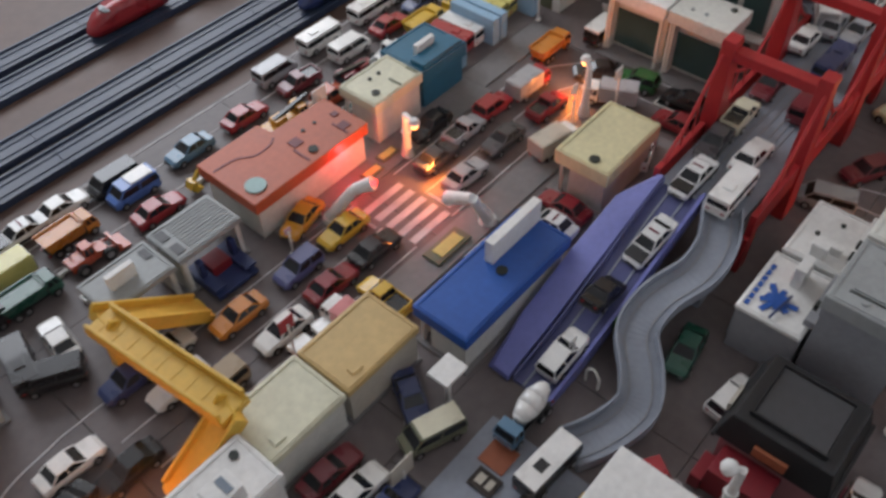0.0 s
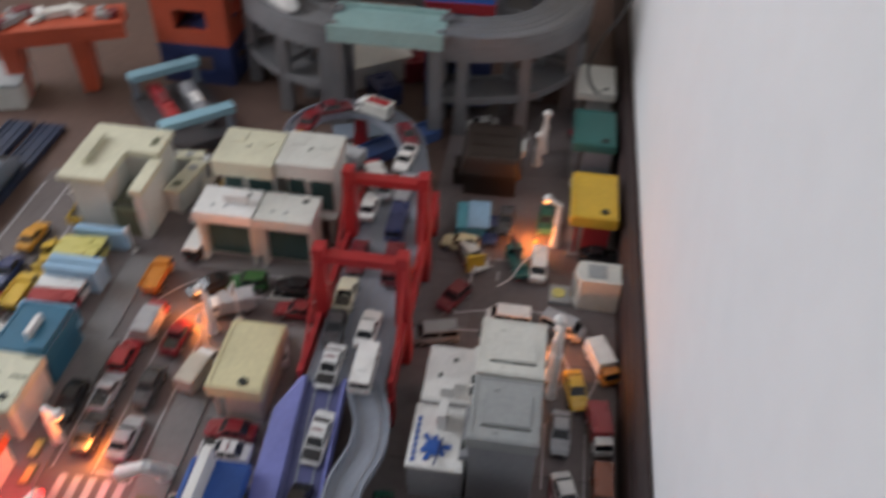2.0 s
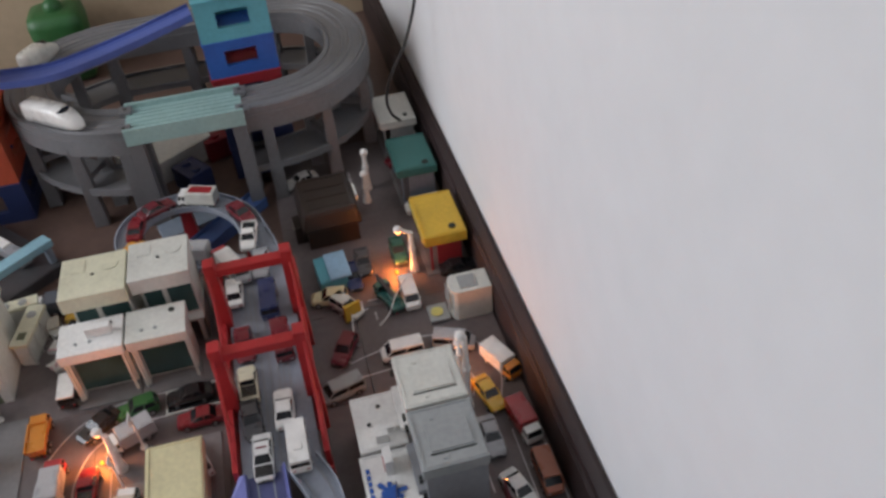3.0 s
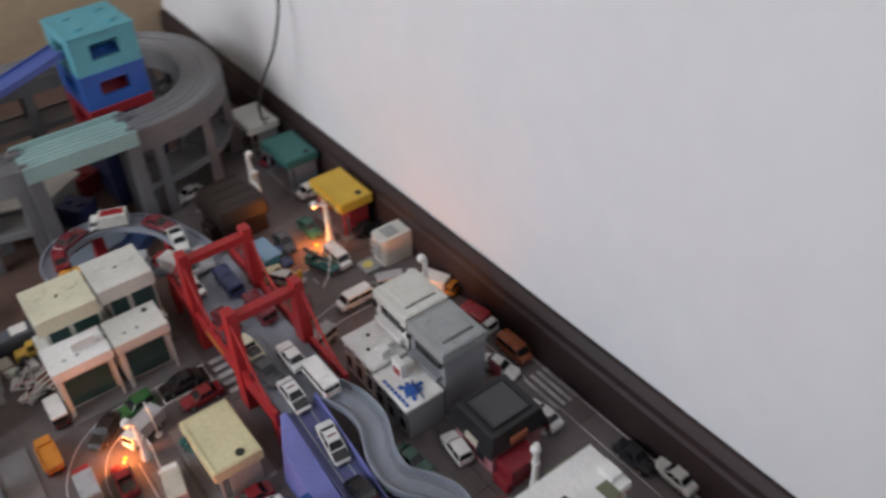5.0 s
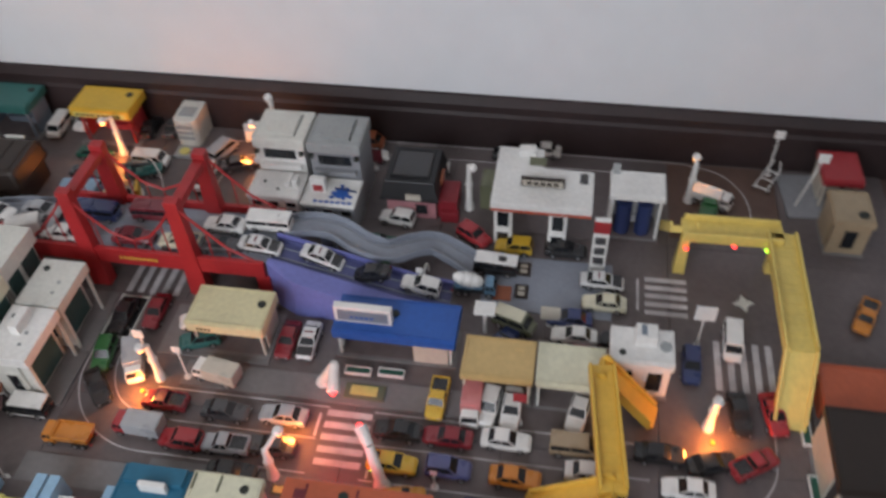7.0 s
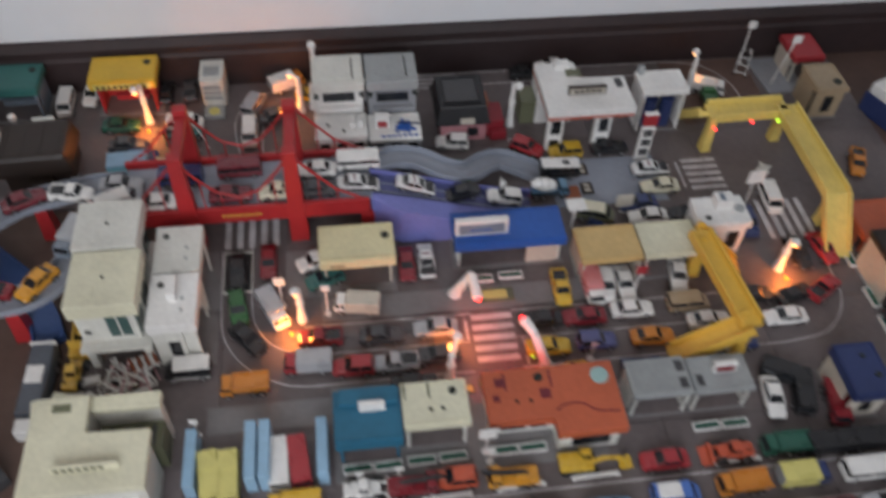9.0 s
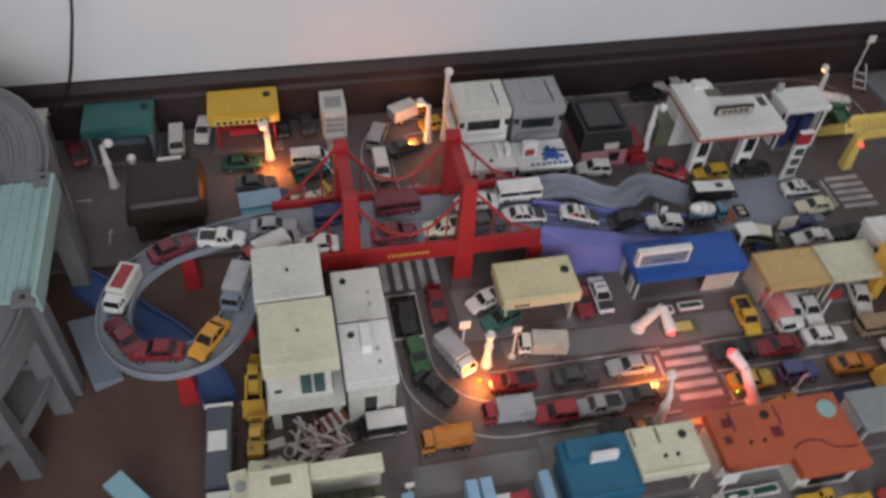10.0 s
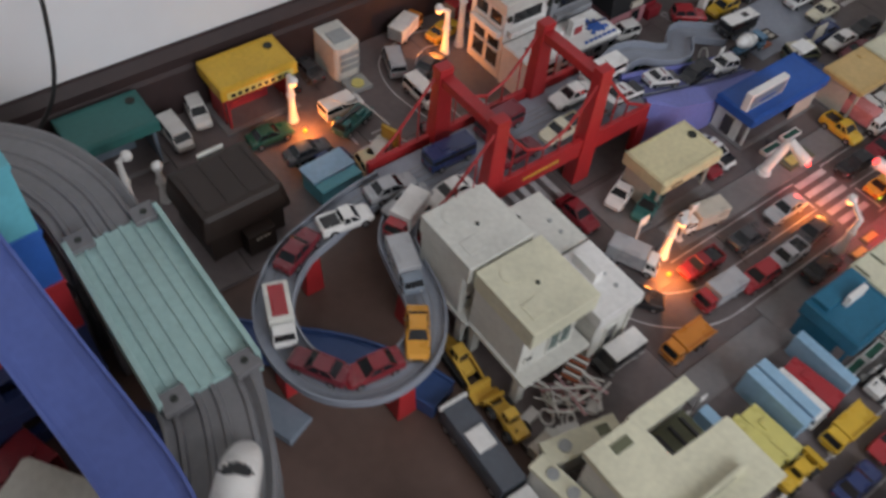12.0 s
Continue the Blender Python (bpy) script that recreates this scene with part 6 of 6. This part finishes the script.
for i in range(46):
    u, v = random.uniform(-0.034, 0.034), random.uniform(-0.024, 0.022)
    a, l, h = random.uniform(0, math.pi), random.uniform(0.011, 0.02), random.uniform(0.002, 0.022)
    w = random.choice([0.0026, 0.003, 0.004])
    part("stick", beam(nb(), (u - l * math.cos(a), v - l * math.sin(a), h), (u + l * math.cos(a), v + l * math.sin(a), h + random.uniform(-0.001, 0.01)), w, 0.002), paint(random.choice(["white", "white", "white", "ivory", "palepink"])), heap)
panel = thing("fence_panel", "small red and white striped toy fence panel leaning on the heap", "fence", -0.548, -0.136, 0.012, 24)
for k in range(7):
    slab("slat", -0.02 + k * 0.006, -0.0162 + k * 0.006, -0.012, 0.012, 0.014, 0.017, paint("white" if k % 2 else "rust"), panel)
for e in (-1, 1):
    slab("rail", -0.022, 0.022, e * 0.011 - 0.0014, e * 0.011 + 0.0014, 0.0105, 0.014, paint("white"), panel)
    slab("leg", e * 0.018 - 0.0016, e * 0.018 + 0.0016, -0.0016, 0.0016, -0.012, 0.0105, paint("white"), panel)
for bx, by, yaw in ((-0.592, -0.178, 30), (-0.558, -0.182, -50), (-0.612, -0.16, 70)):
    ring = thing("toy_hoop", "thin white plastic toy hoop lying by the stick heap", "hoop", bx, by, 0.001, yaw, "hoops by the heap")
    pts = [Vector((0.011 * math.cos(k * math.tau / 14), 0.008 * math.sin(k * math.tau / 14), 0.002)) for k in range(14)]
    part("hoop", sweep(nb(), pts, [(-0.0012, -0.0012), (0.0012, -0.0012), (0.0012, 0.0012), (-0.0012, 0.0012)], True), paint("white"), ring)
for u, v, yaw in ((-0.05, 0.01, 10), (0.03, -0.022, 30), (-0.02, -0.03, -20)):
    q = thing("small_block", "small white toy block beside the stick heap", "block", -0.582 + u, -0.158 + v, 0, yaw, "blocks by the heap")
    slab("block", -0.014, 0.014, -0.007, 0.007, 0, 0.008, paint("white"), q, bevel=0.001)
k = thing("hand_cart", "small white wire toy cart by the corner lamp", "cart", 0.683, 0.525, 0, 60)
for s in (-1, 1):
    part("side_rail", beam(nb(), (-0.03, s * 0.012, 0.012), (0.03, s * 0.012, 0.02), 0.002, 0.003), paint("white"), k)
    part("handle", beam(nb(), (0.029, s * 0.012, 0.02), (0.036, s * 0.006, 0.036), 0.002, 0.002), paint("white"), k)
for q in (-0.024, 0.0, 0.024):
    part("cross_bar", beam(nb(), (q, -0.012, 0.0145 + q * 0.13), (q, 0.012, 0.0145 + q * 0.13), 0.002, 0.002), paint("white"), k)
wheels(k, (-0.02, 0.02), 0.013, 0.007, 0.003)
for ax, ay, yaw in ((-0.885, 0.3, 90), (-0.94, 0.398, 0)):
    bm = nb()
    box(bm, -0.016, 0.01, -0.0012, 0.0012, -0.001, 0.0007)
    prism(bm, [(0.01, -0.005), (0.02, 0.0), (0.01, 0.005)], -0.001, 0.0007)
    q = part("arrow_marking", bm, LINE, pavement)
    q.matrix_basis = pose(ax, ay, 0, 0, 0, yaw)

post_sign(-0.072, 0.482, 0.035, "maroon", 0.016, "dark red toy notice board on a pole")
post_sign(0.062, 0.472, 0.035, "maroon", 0.014, "dark red toy notice board on a pole")
k = thing("grey_plate", "loose pale grey plastic road plate", "plate", 0.755, 0.5, 0, 4)
slab("plate", -0.045, 0.045, -0.06, 0.06, 0, 0.004, paint("steel"), k, bevel=0.001)

for bx, by, yaw, w, d, h, key in ((-0.648, -0.19, 8, 0.014, 0.01, 0.02, "beige"), (-0.63, -0.186, 40, 0.01, 0.008, 0.014, "ivory")):
    q = thing("small_block", word(key) + " toy crate lying beside the supermarket", "block", bx, by, 0 if bx > -0.65 else FZ, yaw, "crates beside the supermarket")
    slab("crate", -w, w, -d, d, 0, h, paint(key), q, bevel=0.001)
    slab("lid", -w - 0.001, w + 0.001, -d - 0.001, d + 0.001, h - 0.0002, h + 0.002, paint(key), q, bevel=0.0006)
for fx, fy in ((-0.684, -0.31), (-0.698, -0.3)):
    q = thing("toy_fence", "long pale plastic toy fence strip lying on the floor", "fence", fx, fy, FZ, 82)
    slab("strip", -0.06, 0.06, -0.0025, 0.0025, 0, 0.004, paint("beige"), q, bevel=0.0006)
    for k in range(9):
        slab("picket", -0.056 + k * 0.0135, -0.052 + k * 0.0135, -0.0022, 0.0022, 0.0038, 0.01, paint("beige"), q)

for px, py, h in ((-0.225, -0.36, 0.03), (-0.168, -0.36, 0.034), (-0.032, -0.35, 0.04), (0.612, -0.365, 0.04), (-0.46, -0.262, 0.05)):
    post_sign(px, py, h, "white", 0.006)

# the vehicles where they stand
vehicle("pickup", "darkred", -0.274, -0.108, 0.000, 178)
vehicle("sedan", "charcoal", -0.174, -0.113, 0.000, -1)
vehicle("sedan", "silver", -0.084, -0.108, 0.000, 179)
vehicle("sedan", "black", 0.092, -0.110, 0.000, 178)
vehicle("sedan", "darkred", 0.168, -0.111, 0.000, 179)
vehicle("sedan", "white", 0.253, -0.104, 0.000, -1)
vehicle("van", "tan", 0.352, -0.101, 0.000, 0)
vehicle("sedan", "black", 0.473, -0.096, 0.000, 0)
vehicle("boxtruck", "red/silver", -0.295, -0.158, 0.000, 178)
vehicle("hatch", "red", -0.223, -0.170, 0.000, 178)
vehicle("pickup", "silver", -0.155, -0.168, 0.000, 180)
vehicle("sedan", "charcoal", -0.087, -0.161, 0.000, -180)
vehicle("sedan", "yellow", 0.095, -0.164, 0.000, -1)
vehicle("hatch", "indigo", 0.176, -0.161, 0.000, 0)
vehicle("sedan", "orange", 0.272, -0.162, 0.000, -1)
vehicle("sedan", "white", 0.377, -0.140, 0.000, 0)
vehicle("sedan", "white", 0.511, -0.146, 0.000, 180)
vehicle("pickup", "red", 0.604, -0.094, 0.000, 33)
vehicle("sedan", "red", 0.64, -0.006, 0.000, -80)
vehicle("sedan", "black", 0.545, -0.102, 0.000, 18)
vehicle("hatch", "navy", 0.524, 0.068, 0.000, -92)
vehicle("sedan", "black", 0.59, -0.012, 0.000, -84)
vehicle("boxtruck", "white/silver", -0.350, -0.047, 0.000, -65)
vehicle("sedan", "darkred", -0.359, 0.061, 0.000, -90)
vehicle("sedan", "black", -0.412, 0.045, 0.000, -88)
vehicle("hatch", "green", -0.408, -0.037, 0.000, -82)
vehicle("sedan", "black", -0.391, -0.098, 0.000, -49)
vehicle("boxtruck", "white/beige", -0.211, -0.050, 0.000, 170)
vehicle("sedan", "darkred", -0.119, 0.032, 0.000, -91)
vehicle("sedan", "police", -0.084, 0.035, 0.000, -90)
vehicle("pickup", "yellow", 0.142, -0.047, 0.000, -92)
vehicle("boxtruck", "white/pink", 0.195, -0.052, 0.000, -89)
vehicle("hatch", "white", 0.221, -0.050, 0.000, -98)
vehicle("sedan", "white", 0.255, -0.049, 0.000, -92)
vehicle("sedan", "white", 0.355, -0.040, 0.000, -102)
vehicle("sedan", "police", -0.193, 0.162, 0.078, -2, 3)
vehicle("sedan", "police", -0.092, 0.170, 0.056, -6, 16)
vehicle("hatch", "white", 0.076, 0.168, 0.01, 178, -14)
vehicle("sedan", "white", -0.267, 0.200, 0.082, 178)
vehicle("bus", "white", -0.19, 0.212, 0.082, 180)
vehicle("bus", "black/white", 0.199, 0.234, 0.004, 176)
vehicle("mixer", "blue", 0.168, 0.182, 0.004, 0)
vehicle("hatch", "yellow", 0.225, 0.290, 0.000, 180)
vehicle("hatch", "red", 0.150, 0.309, 0.000, -33)
vehicle("sedan", "black", 0.316, 0.294, 0.000, 0)
vehicle("hatch", "white", 0.003, 0.337, 0.000, 172)
vehicle("sedan", "police", 0.382, 0.226, 0.000, -1)
vehicle("sedan", "cream", 0.387, 0.178, 0.000, -180)
vehicle("van", "olive", 0.243, 0.117, 0.000, -20)
vehicle("sedan", "navy", 0.332, 0.137, 0.000, 180)
vehicle("sedan", "white", 0.341, 0.102, 0.000, 179)
vehicle("van", "white", 0.59, 0.122, 0.000, -94)
vehicle("pickup", "orange", 0.806, 0.204, 0.000, -113)
vehicle("truck", "orange", -0.393, -0.188, 0.000, 180)
vehicle("van", "police", -0.482, -0.149, 0.000, -180)
vehicle("bus", "paleyellow", -0.438, -0.338, 0.000, -83)
vehicle("bus", "paleyellow", -0.411, -0.340, 0.000, -88)
vehicle("bus", "white", -0.340, -0.327, 0.000, -88)
vehicle("bus", "red", -0.311, -0.327, 0.000, -83)
vehicle("loader", "yellow", -0.413, -0.391, 0.000, 0)
vehicle("truck", "yellow", -0.319, -0.391, 0.000, 180)
vehicle("pickup", "yellow", -0.540, -0.391, 0.000, -179)
vehicle("van", "yellow", -0.632, -0.393, 0.000, 0)
vehicle("loader", "white", -0.214, -0.379, 0.000, 0)
vehicle("crane", "darkred", -0.149, -0.380, 0.000, 0)
vehicle("hatch", "vermilion", -0.088, -0.375, 0.000, 179)
vehicle("crane", "amber", -0.004, -0.383, 0.000, 179)
vehicle("digger", "yellow", 0.098, -0.372, 0.000, -1)
vehicle("sedan", "red", 0.226, -0.380, 0.000, 179)
vehicle("loader", "vermilion", 0.327, -0.379, 0.000, 179)
vehicle("truck", "darkgreen", 0.416, -0.378, 0.000, 179)
vehicle("bus", "black", 0.485, -0.383, 0.000, 180)
vehicle("bus", "black", 0.554, -0.383, 0.000, 179)
vehicle("van", "white", -0.192, -0.438, 0.000, 179)
vehicle("pickup", "maroon", -0.081, -0.438, 0.000, -5)
vehicle("sedan", "red", 0.026, -0.440, 0.000, 180)
vehicle("sedan", "blue", 0.125, -0.444, 0.000, 0)
vehicle("van", "bluewhite", 0.226, -0.436, 0.000, -1)
vehicle("truck", "orange", 0.328, -0.431, 0.000, -179)
vehicle("boxtruck", "navy/paleyellow", 0.423, -0.428, 0.000, 0)
vehicle("bus", "white", 0.524, -0.429, 0.000, -180)
vehicle("van", "rust", 0.616, -0.421, 0.000, -180)
vehicle("van", "black", 0.233, -0.471, 0.000, -1)
vehicle("sedan", "white", 0.306, -0.484, 0.000, -180)
vehicle("sedan", "police", 0.370, -0.484, 0.000, 0)
vehicle("pickup", "maroon", 0.446, -0.482, 0.000, -179)
vehicle("sedan", "silver", 0.534, -0.480, 0.000, 180)
vehicle("sedan", "tan", 0.608, -0.481, 0.000, -179)
vehicle("bus", "black", 0.478, -0.293, 0.000, -104)
vehicle("sedan", "white", 0.430, -0.295, 0.000, -98)
vehicle("truck", "darkred", 0.524, -0.318, 0.000, -100)
vehicle("sedan", "white", 0.719, -0.201, 0.000, 1)
vehicle("sedan", "black", 0.721, -0.160, 0.000, 1)
vehicle("sedan", "red", -0.281, -0.435, 0.000, 180)
vehicle("sedan", "navy", -0.365, -0.442, 0.000, 0)
vehicle("bus", "white", -0.290, -0.490, 0.000, 180)
vehicle("bus", "white", -0.177, -0.493, 0.000, 180)
vehicle("van", "silver", -0.074, -0.484, 0.000, 180)
vehicle("van", "white", -0.369, -0.491, 0.000, 180)
vehicle("sedan", "amber", -0.457, -0.444, 0.000, 180)
vehicle("pickup", "white", -0.686, 0.180, 0.082, -8)
vehicle("sedan", "silver", -0.604, 0.194, 0.082, -5)
vehicle("bus", "navy", -0.501, 0.200, 0.082, -1)
vehicle("sedan", "white", -0.542, 0.144, 0.082, -180)
vehicle("boxtruck", "red/white", -0.619, 0.138, 0.082, -155)
vehicle("boxtruck", "greyblue/silver", -0.667, 0.071, 0.082, -108)
vehicle("sedan", "amber", -0.709, -0.014, 0.082, -125)
vehicle("sedan", "darkred", -0.779, -0.024, 0.082, 172)
vehicle("sedan", "maroon", -0.828, 0.012, 0.082, 121)
vehicle("boxtruck", "white/ivory", -0.832, 0.092, 0.082, -111)
vehicle("sedan", "maroon", -0.763, 0.171, 0.082, 26)
vehicle("van", "white", -0.773, 0.523, 0.000, -89)
vehicle("hatch", "white", -0.724, 0.549, 0.000, -99)
vehicle("sedan", "darkgreen", -0.655, 0.447, 0.000, -2)
vehicle("sedan", "charcoal", -0.630, 0.375, 0.012, -2)
vehicle("van", "white", -0.528, 0.441, 0.000, 0)
vehicle("hatch", "straw", -0.565, 0.3, 0.000, -100)
vehicle("sedan", "black", -0.574, 0.546, 0.000, 91)
vehicle("sedan", "charcoal", -0.525, 0.552, 0.000, 92)
vehicle("van", "white", -1.015, 0.546, 0.000, 99)
vehicle("sedan", "maroon", -0.956, 0.518, 0.000, 112)
vehicle("sedan", "white", -0.946, 0.295, 0.000, -73)
vehicle("sedan", "yellow", -0.269, 0.512, 0.000, 12)
vehicle("van", "white", -0.399, 0.399, 0.000, -90)
vehicle("van", "silver", -0.393, 0.488, 0.000, 68)
vehicle("boxtruck", "orange/white", -0.324, 0.55, 0.000, 24)
vehicle("sedan", "charcoal", -0.345, 0.451, 0.000, 22)
vehicle("truck", "white", 0.577, 0.459, 0.000, -22)
vehicle("sedan", "white", 0.753, 0.616, 0.000, 19)
vehicle("sedan", "white", -0.087, 0.504, 0.000, 17)
vehicle("boxtruck", "white/red", -0.198, 0.547, 0.000, 9)
vehicle("van", "rust", -0.103, 0.551, 0.000, 0)
vehicle("sedan", "silver", -0.189, 0.492, 0.000, 0)
vehicle("sedan", "white", 0.040, 0.490, 0.000, -178)
vehicle("sedan", "black", 0.193, 0.545, 0.000, 1)
vehicle("sedan", "white", 0.254, 0.567, 0.000, 179)
vehicle("sedan", "maroon", -0.414, 0.152, 0.082, 2)
vehicle("pickup", "cream", -0.33, 0.152, 0.082, 182)
vehicle("sedan", "charcoal", -0.262, 0.152, 0.082, 4)
vehicle("bus", "maroon", -0.4, 0.212, 0.082, 2)
vehicle("sedan", "black", -0.005, 0.163, 0.034, 180, 16)
vehicle("sedan", "navy", -0.61, 0.35, 0.0, 2)
vehicle("sedan", "silver", -0.6, 0.16, 0.082, 185)
vehicle("hatch", "teal", -0.262, 0.012, 0.0022, 200)
vehicle("pickup", "white", -0.275, 0.054, 0.0022, 200)
vehicle("truck", "green", 0.566, 0.41, 0.0, 80)
vehicle("sedan", "amber", 0.117, -0.218, 0.0022, 15)
vehicle("hatch", "maroon", -0.431, 0.306, 0.0, -30)
vehicle("van", "grey", -0.345, 0.288, 0.0, -75)
vehicle("crane", "teal", -0.53, 0.405, 0.0, 200)
vehicle("hatch", "ivory", -0.533, 0.326, 0.0, 35)
vehicle("loader", "gold", -0.657, -0.134, 0.0, 85)
vehicle("sedan", "navy", 0.225, 0.072, 0.0, 60)
vehicle("sedan", "maroon", 0.343, 0.066, 0.0, 178)
vehicle("sedan", "black", 0.42, 0.102, 0.0, 176)
vehicle("van", "black", 0.462, -0.255, 0.0, -30)
vehicle("hatch", "navy", 0.41, -0.186, 0.0, -2)
vehicle("pickup", "beige", 0.36, -0.187, 0.0, 178)
vehicle("sedan", "black", -0.13, -0.212, 0.0022, 2)
vehicle("sedan", "darkgreen", -0.02, 0.268, 0.0, 8)
for mx, my in ((-0.012, -0.216), (-0.052, -0.225)):
    k = thing("ticket_mat", "flat olive toy mat with a yellow panel", "mat", mx, my, 0.0022, 0)
    slab("mat", -0.017, 0.017, -0.008, 0.008, 0, 0.003, paint("olive"), k, bevel=0.0008)
    slab("panel", -0.013, 0.013, -0.005, 0.005, 0.003, 0.004, paint("paleyellow"), k)
# the low wing beside the supermarket
k = thing("toy_annexe", "low cream toy wing with roof fans beside the supermarket", "toy building", -0.672, -0.262, 0, 8)
part("wall", prism(nb(), [(-0.012, -0.05), (0.008, -0.05), (0.008, 0.052), (-0.012, 0.052)], FZ, 0.05), paint("ivory"), k)
roof = slab("roof", -0.015, 0.01, -0.054, 0.055, 0.05, 0.057, paint("roofcream"), k, bevel=0.001)
for fy in (-0.03, 0.0, 0.03):
    part("roof_fan", rod(nb(), (-0.002, fy, 0.0568), (-0.002, fy, 0.0592), 0.0075, n=16), paint("grey"), k, "grey round roof fan")
k = thing("toy_annexe", "low cream toy porch with a dark roof opening", "toy building", -0.62, -0.222, 0, -12)
slab("wall", -0.046, 0.046, -0.01, 0.014, 0, 0.046, paint("ivory"), k)
slab("roof", -0.05, 0.05, -0.012, 0.018, 0.046, 0.054, paint("roofcream"), k, bevel=0.001)
slab("roof_opening", 0.02, 0.036, -0.004, 0.01, 0.0538, 0.0552, paint("olive"), k, "dark roof opening")
part("roof_fan", rod(nb(), (-0.024, 0.003, 0.0538), (-0.024, 0.003, 0.0562), 0.008, n=16), paint("grey"), k, "grey round roof fan")
for px in (-0.044, -0.015, 0.015, 0.044):
    slab("post", px - 0.0015, px + 0.0015, 0.0165, 0.0178, 0, 0.0458, paint("ivory"), k)
k = thing("leaning_sign", "yellow triangular toy sign leaning on white struts", "sign", -0.506, 0.33, 0, 20)
part("board", prism(nb(), [(-0.004, -0.012), (0.004, -0.012), (0.002, 0.02), (-0.002, 0.02)], 0.004, 0.04), paint("yellow"), k, bevel=0.0006)
for e in (-1, 1):
    part("strut", beam(nb(), (e * 0.004, 0.0, 0.02), (e * 0.026, -0.012, 0.001), 0.002, 0.002), paint("white"), k)
k = thing("wire_frame", "thin white wire frame standing beside the lamp", "frame", -0.53, 0.425, 0, 0)
wire = smooth_line([(-0.03, 0.02, 0.0), (-0.028, 0.02, 0.03), (-0.015, 0.014, 0.036), (0.0, 0.0, 0.03), (0.02, -0.012, 0.034), (0.04, -0.03, 0.012), (0.05, -0.05, 0.0)], 4)
part("wire", [rod(q, u, v, 0.0012, n=6) for q in [nb()] for u, v in zip(wire, wire[1:])][0], paint("white"), k)
